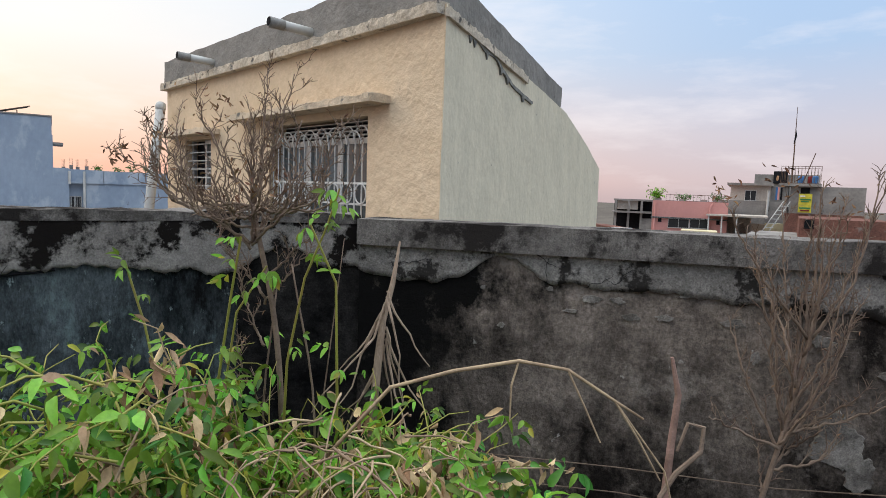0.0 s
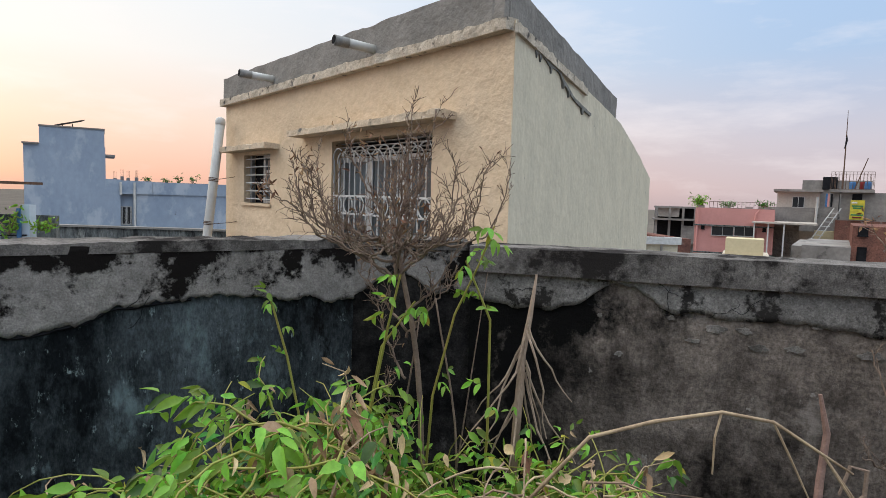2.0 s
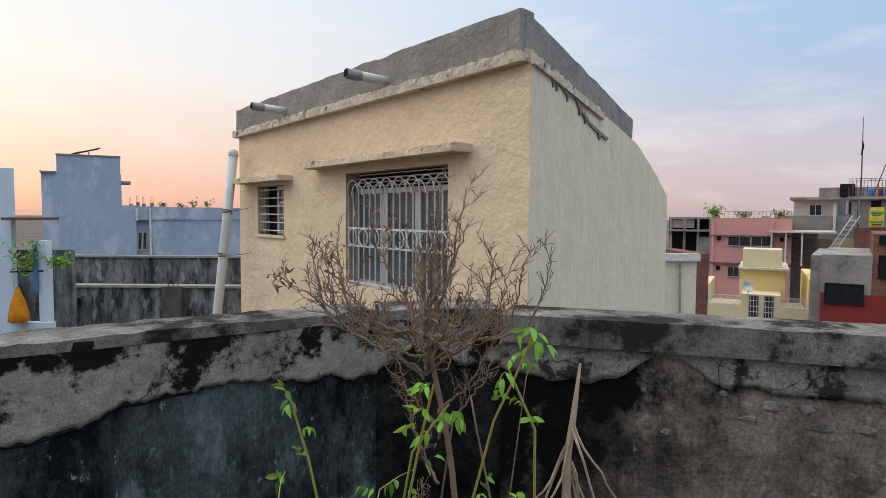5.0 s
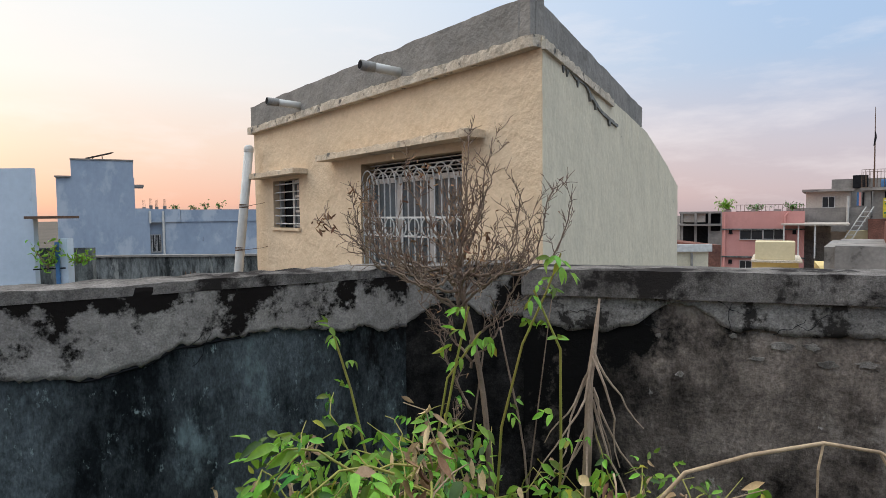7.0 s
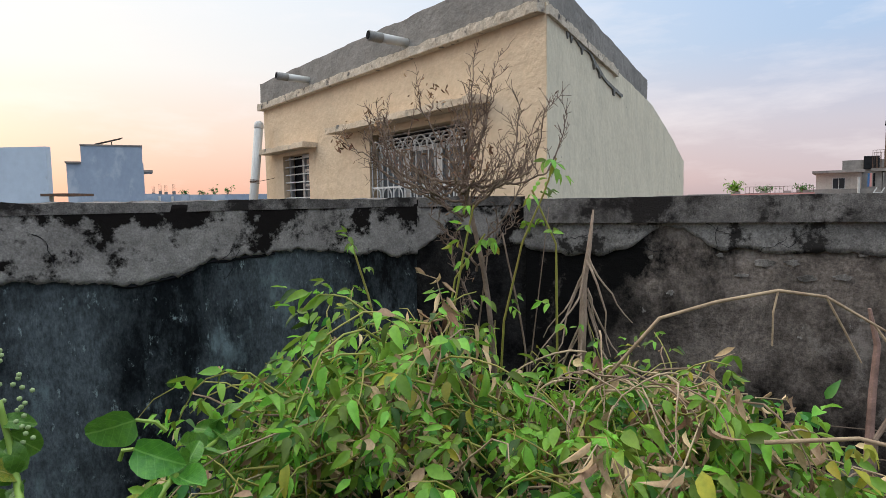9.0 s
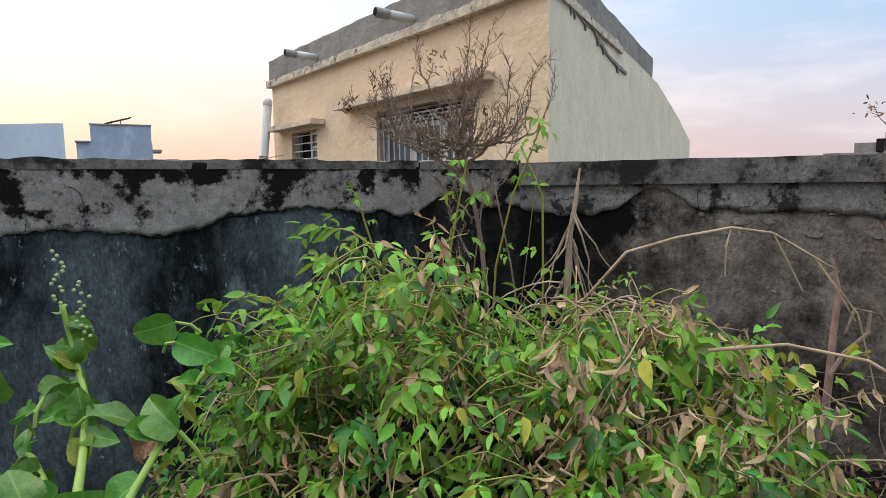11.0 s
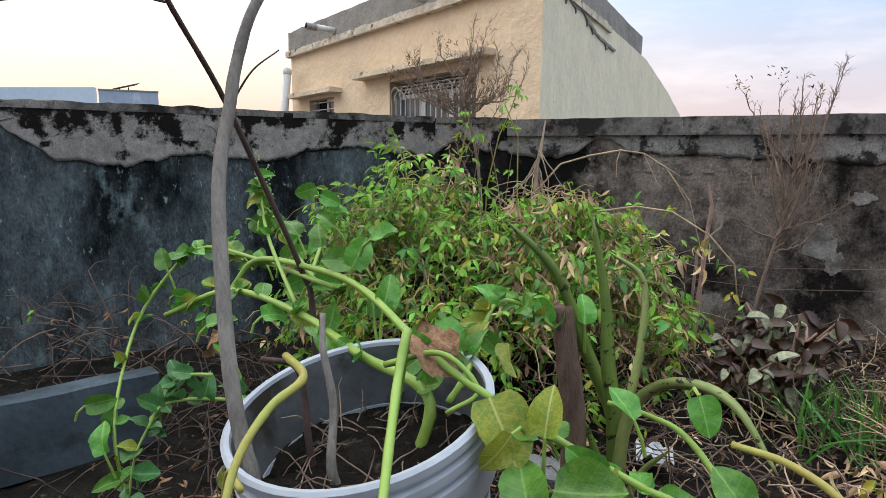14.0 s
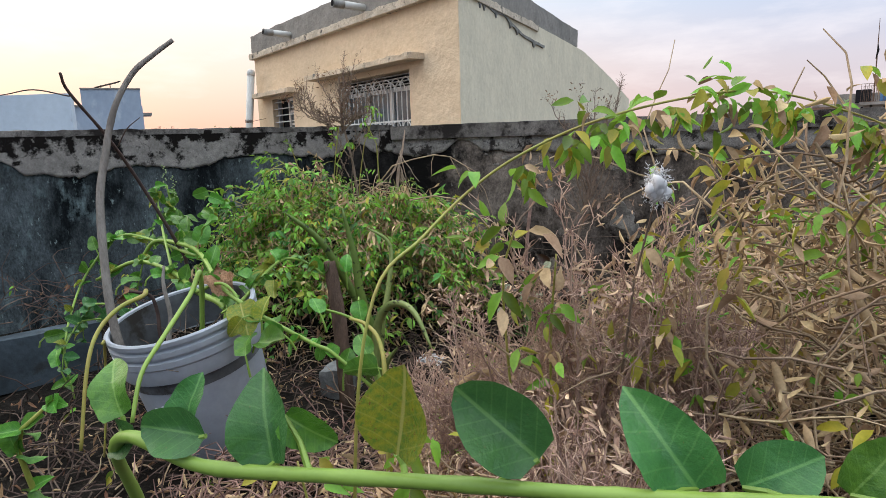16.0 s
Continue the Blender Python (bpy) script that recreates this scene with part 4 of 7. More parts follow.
part("slab", tbox(K, 16.2, 44.6, -1.6, 19.6, 50, -1.45), M_GREYHOUSE, h)
part("side_wall", tbox(K, 18.5, 45.0, GZ, 19.6, 46, -0.3), M_GREYHOUSE, h)

# near white shed and brick strip beside the roof room
CURRENT.update(u=0.0, v=1.0, m=TOWN, turn=0.0)
h = town_thing("white_shed", "pale plastered shed with a white railed roof")
part("wall", box(4.0, 15.0, -9, 6.15, 17, 0.12), M_SIDE, h)
part("parapet", box(3.95, 14.9, 0.12, 6.2, 15.05, 0.30), M_STEEL, h)
part("wall_pipe", tube_geo([(5.7, 14.9, 0.1), (5.75, 14.9, -2)], 0.03, 6), M_PVC_GREY, h)
h = town_thing("brick_flank", "narrow bare brick flank of a house")
part("wall", box(8.05, 20.0, -9, 8.6, 24, 0.0), M_BRICK, h)

# blue-washed building to the west
K = 1.6
h = town_thing("blue_house", "long blue-washed house with a square roof tower", at=(-13.0, 24), k=K)
part("wall", tbox(K, -16.0, 24, -6.5, -12.83, 30, 2.72), M_BLUE, h)
part("tower", tbox(K, -15.38, 24.003, 2.72, -12.86, 29, 3.38), M_BLUE, h)
part("tower_cap", tbox(K, -15.4, 23.97, 3.38, -12.84, 29, 3.43), M_GREYHOUSE, h)
part("ledge", tbox(K, -16.05, 23.9, 2.70, -15.4, 26, 2.76), M_GREYHOUSE, h)
part("balcony_slab", tbox(K, -12.86, 24.2, 2.38, -12.45, 26, 2.46), M_GREYHOUSE, h)
part("wall", tbox(K, -12.83, 24.0, -6.5, -12.27, 30, 1.50), M_BLUE, h)
part("recess", tbox(K, -12.27, 24.25, -6.5, -11.65, 30, 1.47), M_BLUE, h)
part("wall", tbox(K, -11.65, 24.05, -6.5, -3.0, 30, 0.94), M_BLUE, h)
part("parapet", tbox(K, -11.0, 24.0, 0.94, -3.0, 24.3, 1.44), M_BLUE, h)
part("parapet", tbox(K, -11.65, 23.98, 0.94, -11.02, 24.3, 1.46), M_BLUE, h)
part("wall_pipe", tube_geo([tpt(K, -11.72, 23.95, 1.4), tpt(K, -11.72, 23.95, -2)], 0.07, 8), M_PVC, h)
part("wall_pipe", tube_geo([tpt(K, -12.25, 23.95, 1.4), tpt(K, -12.25, 23.95, 0.9)], 0.07, 8), M_PVC, h)
part("lintel", tbox(K, -12.27, 24.0, 0.93, -11.65, 24.3, 1.0), M_BLUE, h)
house_window(K, -12.24, -0.26, -11.83, 0.44, 24.25, h, 2, M_ALU, 4)
h2 = town_thing("roof_panel", "tilted dark panel on a roof tower", "panel")
bmx = box(-0.8, -0.6, -0.02, 0.8, 0.6, 0.03)
part("panel", bmx, M_TINROOF, h2).matrix_local = Matrix.Translation(tpt(K, -14.25, 24.6, 3.60)) @ pose(0, 0, 0, 0, -16, 10)
for u in (-14.5, -14.1):
    part("leg", tube_geo([tpt(K, u, 24.5, 3.4), tpt(K, u, 24.5, 3.58)], 0.03, 6), M_RUST, h2)
# starter bars and columns on the roof behind
h = town_thing("roof_columns", "bare column stubs with starter bars on a blue roof", "columns")
for u, z in ((-12.5, 1.58), (-12.2, 1.66), (-11.95, 1.6), (-11.6, 1.64)):
    part("column", tbox(K, u, 26, 1.4, u + 0.14, 26.2, z), M_GREYHOUSE, h)
    for d in (0.02, 0.07, 0.12):
        part("starter_bar", tube_geo([tpt(K, u + d, 26.1, z), tpt(K, u + d, 26.1, z + 0.30)], 0.012, 4), M_RUST, h)

CURRENT.update(u=0.0, v=1.0, m=TOWN, turn=0.0)
# mouldy walls of the lower roof between
h = town_thing("lower_roof", "low neighbouring roof with mouldy grey walls and tin sheets", "house")
part("back_wall", box(-10.5, 15.4, -9, -5.0, 15.55, 0.08, bevel=0.02), M_BLOCKWALL, h)
part("wall_cap", box(-10.55, 15.35, 0.08, -4.95, 15.62, 0.13), M_PARAPET, h)
part("front_wall", box(-8.1, 12.6, -9, -4.0, 12.78, -0.34, bevel=0.02), M_BLOCKWALL, h)
part("wall_cap", box(-8.15, 12.55, -0.34, -3.95, 12.83, -0.29), M_PARAPET, h)
part("pier", box(-5.9, 12.45, -9, -5.5, 12.62, -0.30, bevel=0.02), M_SLAB, h, "cement pier with starter bars")
for x in (-5.8, -5.7, -5.6):
    part("starter_bar", tube_geo([(x, 12.55, -0.3), (x + 0.02, 12.55, -0.05)], 0.01, 5), M_RUST, h)
part("side_wall", box(-8.4, 12.3, -9, -8.1, 15.4, -0.55), M_BRICK, h)
part("tin_sheet", box(-8.6, 12.0, -0.55, -7.6, 12.9, -0.52), M_TINROOF, h)
part("wall_pipe", tube_geo([(-7.75, 12.2, -0.55), (-7.75, 12.2, -4)], 0.06, 8), M_PVC, h)
part("roof_sheet", box(-7.8, 10.6, -1.35, -3.6, 12.4, -1.3), M_TINROOF, h)
for i in range(6):
    part("plank", box(-6.4 + 0.2 * i, 10.6, -1.3, -6.3 + 0.2 * i, 12.2, -1.26), M_LEDGE if i % 2 else M_RUST, h)

# pale wall at the far left with a little balcony behind it
h = town_thing("pale_house", "pale blue house with a cluttered back balcony")
part("wall", box(-11.0, 9.0, -9, -6.50, 9.1, 1.87), M_PALEBLUE, h)
part("balcony_post", box(-6.08, 8.95, -9, -5.96, 9.1, 0.80), M_PALEBLUE, h)
part("balcony_front", box(-6.5, 8.9, -9, -5.9, 9.05, -0.42), M_PALEBLUE, h)
part("balcony_back", box(-6.9, 9.6, -9, -5.98, 9.7, 0.62), M_BLOCKWALL, h)
part("rail", tube_geo([(-6.5, 8.95, 0.33), (-6.0, 8.95, 0.35)], 0.012, 6), M_DARK, h)
part("awning", box(-6.5, 8.8, 1.10, -6.1, 9.5, 1.14), M_RUST, h)
cloth = town_thing("orange_sack", "orange cloth bag hanging on a balcony", "bag")
smooth(part("bag", lathe([(0.02, 0.5), (0.05, 0.40), (0.09, 0.3), (0.13, 0.1), (0.14, 0.0), (0.10, -0.02), (0.001, -0.02)], 14), M_ORANGE, cloth)).location = (-6.3, 8.82, -0.38)
tarp = town_thing("blue_tarpaulin", "strip of blue tarpaulin hanging by a balcony", "tarpaulin")
part("sheet", rough_block(0.06, 0.02, 0.7, 3, 1, 10, 0.01, 5, 2), M_BLUECLOTH, tarp).location = (-6.12, 8.9, 0.05)


# ---- plants: materials and builders ----
M_LEAF = material("fresh_green_leaf", (0.25, 0.44, 0.05), (0.15, 0.31, 0.036), 14, 0.36, bump=0.1, bump_scale=120, island=0.6, translucent=0.42, fine=0.1)
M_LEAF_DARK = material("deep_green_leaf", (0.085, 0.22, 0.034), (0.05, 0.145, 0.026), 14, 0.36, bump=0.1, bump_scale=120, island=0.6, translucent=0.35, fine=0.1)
M_LEAF_YELLOW = material("yellowing_leaf", (0.42, 0.34, 0.035), (0.26, 0.29, 0.035), 18, 0.55, bump=0.1, island=0.25, translucent=0.3, fine=0.1)
M_LEAF_DRY = material("dry_tan_leaf", (0.58, 0.415, 0.25), (0.40, 0.27, 0.15), 22, 0.85, bump=0.2, island=0.35, translucent=0.12, fine=0.12)
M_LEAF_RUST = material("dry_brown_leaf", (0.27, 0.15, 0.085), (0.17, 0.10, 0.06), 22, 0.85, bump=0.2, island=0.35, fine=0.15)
M_VINE_DRY = material("dry_vine_stem", (0.42, 0.31, 0.20), (0.27, 0.19, 0.125), 20, 0.85, bump=0.3, bump_scale=120, island=0.3, fine=0.15)
M_TWIG = material("dry_grey_brown_twig", (0.25, 0.18, 0.135), (0.16, 0.115, 0.088), 20, 0.88, bump=0.3, bump_scale=120, island=0.25, fine=0.15)
M_TWIG_DARK = material("dark_dry_rootlet", (0.15, 0.105, 0.085), (0.08, 0.058, 0.048), 20, 0.9, bump=0.3, island=0.3, fine=0.15)
M_TWIG_RED = material("reddish_dry_twig", (0.33, 0.205, 0.165), (0.20, 0.125, 0.10), 20, 0.88, bump=0.3, island=0.25, fine=0.15)
M_STEM = material("juicy_green_stem", (0.23, 0.34, 0.06), (0.17, 0.27, 0.045), 6, 0.42, bump=0.06, bump_scale=40, fine=0.06)
M_STEM_OLIVE = material("olive_stem", (0.25, 0.27, 0.05), (0.30, 0.24, 0.06), 10, 0.5, bump=0.1, fine=0.1)
M_BIG_LEAF = material("glossy_spinach_leaf", (0.105, 0.265, 0.032), (0.065, 0.185, 0.027), 5, 0.30, bump=0.22, bump_scale=9, per_object=0.3, translucent=0.18, fine=0.08, veins=(0.17, 0.34, 0.07))
M_BIG_LEAF_BLUE = material("blue_green_spinach_leaf", (0.062, 0.175, 0.045), (0.042, 0.13, 0.036), 4, 0.32, bump=0.22, bump_scale=9, per_object=0.2, translucent=0.2, spots=(0.16, 0.12, 0.05), spot_scale=30, spot_at=(0.66, 0.72), fine=0.08, veins=(0.12, 0.26, 0.075))
M_BIG_LEAF_YELLOW = material("yellowed_spinach_leaf", (0.30, 0.29, 0.028), (0.12, 0.21, 0.028), 14, 0.45, bump=0.25, bump_scale=28, per_object=0.15, translucent=0.3, spots=(0.20, 0.10, 0.03), spot_scale=25, spot_at=(0.60, 0.68), fine=0.1, veins=(0.40, 0.38, 0.10))
M_BIG_LEAF_BROWN = material("withered_brown_leaf", (0.40, 0.235, 0.14), (0.25, 0.14, 0.08), 14, 0.8, bump=0.6, bump_scale=25, fine=0.12)
M_ALOE = material("spotted_aloe_leaf", (0.135, 0.20, 0.040), (0.10, 0.155, 0.035), 8, 0.42, bump=0.08, spots=(0.015, 0.018, 0.010), spot_scale=42, spot_at=(0.61, 0.64), fine=0.08)
M_ALOE_PALE = material("pale_spotted_aloe_leaf", (0.24, 0.28, 0.09), (0.18, 0.23, 0.07), 8, 0.45, bump=0.08, spots=(0.03, 0.03, 0.012), spot_scale=40, spot_at=(0.61, 0.64), fine=0.08)
M_WOOD_GREY = material("weathered_grey_stick", (0.25, 0.225, 0.20), (0.15, 0.13, 0.115), 10, 0.88, bump=0.5, bump_scale=60, stretch=(3, 3, 0.6), fine=0.15)
M_WOOD_DARK = material("dark_reddish_stick", (0.085, 0.050, 0.040), (0.05, 0.03, 0.026), 14, 0.75, bump=0.3, fine=0.15)
M_WOOD_PALE = material("bleached_dead_wood", (0.36, 0.27, 0.20), (0.25, 0.18, 0.13), 12, 0.85, bump=0.5, stretch=(3, 3, 0.5), fine=0.15)
M_SUCC = material("olive_succulent_leaf", (0.27, 0.285, 0.18), (0.15, 0.14, 0.07), 9, 0.35, bump=0.05, per_object=0.3, fine=0.06)
M_SUCC_RED = material("dark_red_succulent_leaf", (0.042, 0.010, 0.008), (0.050, 0.032, 0.012), 9, 0.35, bump=0.05, per_object=0.4, fine=0.06)
M_WEED = material("pinkish_dry_weed", (0.50, 0.345, 0.27), (0.31, 0.20, 0.155), 20, 0.88, bump=0.3, island=0.3, fine=0.15)
M_LEAF_PINK = material("withered_pink_brown_leaf", (0.60, 0.43, 0.30), (0.40, 0.26, 0.18), 22, 0.85, bump=0.2, island=0.35, translucent=0.1, fine=0.12)
M_FLUFF = material("white_seed_fluff", (0.72, 0.70, 0.70), None, 30, 1.0, bump=0, fine=0.03)
M_FOIL = material("crumpled_white_foil", (0.55, 0.57, 0.58), (0.40, 0.42, 0.44), 12, 0.4, bump=0.3, bump_scale=40)
M_BLOOM = material("small_blossom", (0.34, 0.42, 0.20), (0.22, 0.30, 0.12), 30, 0.7, bump=0)


def leaf_shape(n=5, width=0.45, curl=0.25, fold=0.25, tip=1.0, heart=0.0, wave=0.0):
    """A leaf of length 1 along x: a midrib and two halves, folded and curled."""
    verts, faces, rows = [], [], []
    for i in range(n + 1):
        t = i / n
        w = width * 0.5 * math.sin(math.pi * min(1, t ** (0.75 if tip >= 1 else 0.73))) ** (0.8 if tip >= 1 else 0.70) if 0 < i < n else 0.0
        z = -curl * t * t
        x = t - (heart * w if i == 1 else 0)
        if w == 0:
            rows.append((len(verts),))
            verts.append((x, 0, z))
        else:
            rows.append((len(verts), len(verts) + 1, len(verts) + 2))
            dz = wave * math.sin(9 * t)
            verts += [(x, w, z + fold * w + dz * w), (t, 0, z), (x, -w, z + fold * w - dz * w)]
    for a, b in zip(rows, rows[1:]):
        if len(a) == 1:
            faces += [(a[0], b[1], b[0]), (a[0], b[2], b[1])]
        elif len(b) == 1:
            faces += [(a[0], a[1], b[0]), (a[1], a[2], b[0])]
        else:
            faces += [(a[0], a[1], b[1], b[0]), (a[1], a[2], b[2], b[1])]
    return np.array(verts), faces


def turn_to(direction, up):
    """A 3 x 3 turn whose x runs along direction, z near up."""
    x = Vector(direction).normalized()
    y = Vector(up).cross(x)
    y = y.normalized() if y.length > 1e-5 else x.orthogonal().normalized()
    return np.array([x, y, x.cross(y)]).T


class Heap:
    """Gathers many leaves or twigs into one mesh."""

    def __init__(self):
        self.v, self.f, self.n = [], [], 0

    def add(self, verts, faces):
        self.v.append(np.asarray(verts, float))
        self.f += [tuple(i + self.n for i in q) for q in faces]
        self.n += len(verts)

    def leaf(self, place, direction, up, size, shape):
        verts, faces = shape
        self.add((verts * size) @ turn_to(direction, up).T + np.array(place), faces)

    def stem(self, points, radii, sides=4):
        verts, faces = tube_geo(points, radii, sides, close=False)
        self.add([tuple(v) for v in verts], faces)

    def make(self, name, mat, parent, label="", stuff=True):
        if not self.n:
            return None
        ob = smooth(part(name, (np.concatenate(self.v), self.f), mat, parent, label))
        if stuff:
            ob["kind"] = "stuff"
        return ob


def wander(rng, start, direction, length, n, bend=0.25, droop=0.0, lift=0.0):
    """A crooked line of n points from start."""
    p, d = Vector(start), Vector(direction).normalized()
    out = [p.copy()]
    for i in range(n - 1):
        d = d + Vector((rng.gauss(0, bend), rng.gauss(0, bend), rng.gauss(0, bend))) + Vector((0, 0, lift - droop * i / n))
        d.normalize()
        p = p + d * (length / (n - 1))
        out.append(p.copy())
    return out


def rand_dir(rng, flat=1.0):
    return Vector((rng.gauss(0, 1), rng.gauss(0, 1), rng.gauss(0, flat))).normalized()


def smooth_line(points, n=6):
    pts = [Vector(p) for p in points]
    pts = [pts[0] * 2 - pts[1]] + pts + [pts[-1] * 2 - pts[-2]]
    out = []
    for i in range(1, len(pts) - 2):
        for k in range(n):
            t = k / n
            a, b, c, d = pts[i - 1:i + 3]
            out.append(0.5 * ((2 * b) + (c - a) * t + (2 * a - 5 * b + 4 * c - d) * t * t + (3 * b - a - 3 * c + d) * t ** 3))
    return out + [pts[-2]]


def taper(n, a, b):
    return [a + (b - a) * i / (n - 1) for i in range(n)]


LEAFLETS = [leaf_shape(4, w, c, f, 1.0) for w, c, f in ((0.42, 0.25, 0.5), (0.36, 0.35, 0.8), (0.46, 0.15, 0.35), (0.40, 0.5, 0.6), (0.42, -0.2, 0.7))]
DRY_LEAVES = [leaf_shape(4, w, c, f, 1.0) for w, c, f in ((0.30, 0.7, 1.1), (0.22, 0.4, 1.6), (0.34, -0.5, 0.9))]


def compound_leaf(rng, heaps, place, direction, size, count=5):
    """A spray of leaflets along a short stalk."""
    d = Vector(direction).normalized()
    side = d.cross(Vector((0, 0, 1)))
    side = side.normalized() if side.length > 0.01 else Vector((1, 0, 0))
    for i in range(count):
        t = (i // 2 + 1) / (count / 2 + 0.5)
        s = -1 if i % 2 else 1
        dd = (d if i == count - 1 else d * 0.5 + side * s * 0.75) + Vector((0, 0, rng.uniform(-1.1, 0.1)))
        up = Vector((rng.gauss(0, 0.6), rng.gauss(-0.3, 0.6), 0.8))
        heap = rng.choices(heaps[0], heaps[1])[0]
        heap.leaf(Vector(place) + d * size * 1.5 * t, dd, up, size * rng.uniform(0.75, 1.2), rng.choice(LEAFLETS))


# ---- the big vine heap in the corner bed ----
def mound_height(x, y):
    r = ((x - 0.20) / 0.63) ** 2 + ((y - 1.73) / 0.50) ** 2
    h = 0.70 * max(0.0, 1 - r) ** 0.45
    h *= 1 + 0.22 * noise.noise(Vector((x * 4.2, y * 4.2, 1.0))) + 0.20 * noise.noise(Vector((x * 10, y * 10, 5.0)))
    notch = math.exp(-(((x - 0.25) / 0.09) ** 2)) * 0.30
    return h * (1 - notch)


def vine_heap():
    rng = random.Random(11)
    vine = thing("bean_vine", pose(0.16, 1.83, 0), "tangled green bean vine heap with yellow leaves and dry stems", "vine")
    off = Vector((-0.16, -1.83, 0))
    green, dark, yellow, dry, rust = Heap(), Heap(), Heap(), Heap(), Heap()
    stems, dry_stems = Heap(), Heap()

    def spot(margin=0.05):
        while True:
            x, y = rng.uniform(-0.48, 0.86), rng.uniform(1.22, 2.25)
            h = mound_height(x, y)
            if h > margin:
                return x, y, h

    # runners that creep over the heap, with a leaf of three to five leaflets at each joint
    for i in range(560):
        x, y, h = spot()
        warm = min(1, max(0, (x - 0.05) / 0.6))
        a = math.atan2(y - 1.73, x - 0.2) + rng.gauss(0, 1.1)
        n = rng.randint(5, 9)
        high = rng.random() < 0.30
        line = wander(rng, Vector((x, y, h * rng.uniform(0.72, 1.0))), (math.cos(a), math.sin(a) - 0.15, 0.9 if high else rng.uniform(-0.3, 0.5)), rng.uniform(0.12, 0.30), n, 0.26, 0.75)
        line = [Vector((p.x, min(p.y, 2.42), max(p.z, 0.03, 0.62 * mound_height(p.x, p.y)))) + off for p in line]
        withered = rng.random() < 0.18 + 0.38 * warm
        (dry_stems if withered else stems).stem(line, taper(n, 0.0023, 0.0008), 5)
        tone = rng.random()
        kinds = ([green, dark, yellow, dry], [0.70, 0.15, 0.03 + 0.07 * warm, 0.05]) if tone > 0.18 else ([green, dark, yellow], [0.35, 0.62, 0.03])
        for q in line[1:]:
            if withered:
                for k in range(rng.choice((1, 2, 3))):
                    dry.leaf(q + rand_dir(rng) * 0.012, Vector((0, 0, -1)) + rand_dir(rng) * 0.7, rand_dir(rng), rng.uniform(0.024, 0.05), rng.choice(DRY_LEAVES))
                if rng.random() < 0.5:
                    continue
            d = Vector((math.cos(a), math.sin(a), 0)) * 0.4 + rand_dir(rng, 0.5) * 0.8 + Vector((0, -0.25, rng.uniform(-0.4, 0.2)))
            compound_leaf(rng, kinds, q, d, rng.uniform(0.023, 0.043), rng.choice((3, 4, 5, 5)))
    # inner leaves mostly dark green, as painted shade, and dead ones hanging under them
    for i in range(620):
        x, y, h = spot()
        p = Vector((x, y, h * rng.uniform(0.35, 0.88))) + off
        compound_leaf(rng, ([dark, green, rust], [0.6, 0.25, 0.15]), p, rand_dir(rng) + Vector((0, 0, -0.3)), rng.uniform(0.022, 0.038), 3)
    for i in range(1500):
        x, y, h = spot()
        if rng.random() > 0.25 + 0.75 * min(1, max(0, (x + 0.1) / 0.6)):
            continue
        p = Vector((x, y, h * rng.uniform(0.5, 1.02))) + off
        for k in range(3):
            rng.choices((dry, rust), (0.6, 0.4))[0].leaf(p + rand_dir(rng) * 0.03, Vector((0, 0, -1.1)) + rand_dir(rng) * 0.6, rand_dir(rng), rng.uniform(0.022, 0.046), rng.choice(DRY_LEAVES))
    # bare runners threaded through the heap
    for i in range(420):
        x, y, h = spot()
        a = rng.uniform(0, 2 * math.pi)
        start = Vector((x, y, h * rng.uniform(0.4, 0.92))) + off
        old = rng.random() < 0.5
        (dry_stems if old else stems).stem(wander(rng, start, (math.cos(a), math.sin(a), rng.uniform(-0.3, 0.5)), rng.uniform(0.12, 0.36), 8, 0.28, 0.4), taper(8, 0.0024 if old else 0.0020, 0.0009))
    # a fan of bleached stems sagging from the heap's shoulder
    for i in range(30):
        a = rng.uniform(-2.6, 0.2)
        start = Vector((0.42 + rng.gauss(0, 0.07), 1.70 + rng.gauss(0, 0.06), 0.64 + rng.gauss(0, 0.03))) + off
        dry_stems.stem(wander(rng, start, (math.cos(a), math.sin(a), 0.1), rng.uniform(0.10, 0.22), 8, 0.22, 0.8), taper(8, 0.0022, 0.0009))
    # long shoots that stand over the heap's top with few leaves
    for i in range(46):
        x = rng.choice((rng.gauss(-0.12, 0.12), rng.gauss(0.5, 0.13), rng.uniform(-0.35, 0.6)))
        y = rng.uniform(1.6, 2.1)
        start = Vector((x, y, mound_height(x, y) * 0.9)) + off
        line = wander(rng, start, (rng.gauss(-0.2, 0.6), rng.gauss(0, 0.4), 1.0), rng.uniform(0.12, 0.24), 8, 0.22, 0.55)
        stems.stem(line, taper(8, 0.0026, 0.001))
        for q in line[2:]:
            if rng.random() < 0.75:
                compound_leaf(rng, ([green, dark, yellow], [0.8, 0.16, 0.04]), q, rand_dir(rng) + Vector((0, -0.2, -0.6)), rng.uniform(0.018, 0.034), rng.choice((3, 4)))
    green.make("leaves", M_LEAF, vine, "fresh green leaflets")
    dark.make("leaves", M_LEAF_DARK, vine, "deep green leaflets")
    yellow.make("leaves", M_LEAF_YELLOW, vine, "yellowing leaflets")
    dry.make("leaves", M_LEAF_DRY, vine, "curled dry leaflets")
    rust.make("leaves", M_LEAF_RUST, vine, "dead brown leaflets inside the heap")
    stems.make("tangle", M_STEM_OLIVE, vine, "thin green runners")
    dry_stems.make("tangle", M_VINE_DRY, vine, "bleached dry runners")
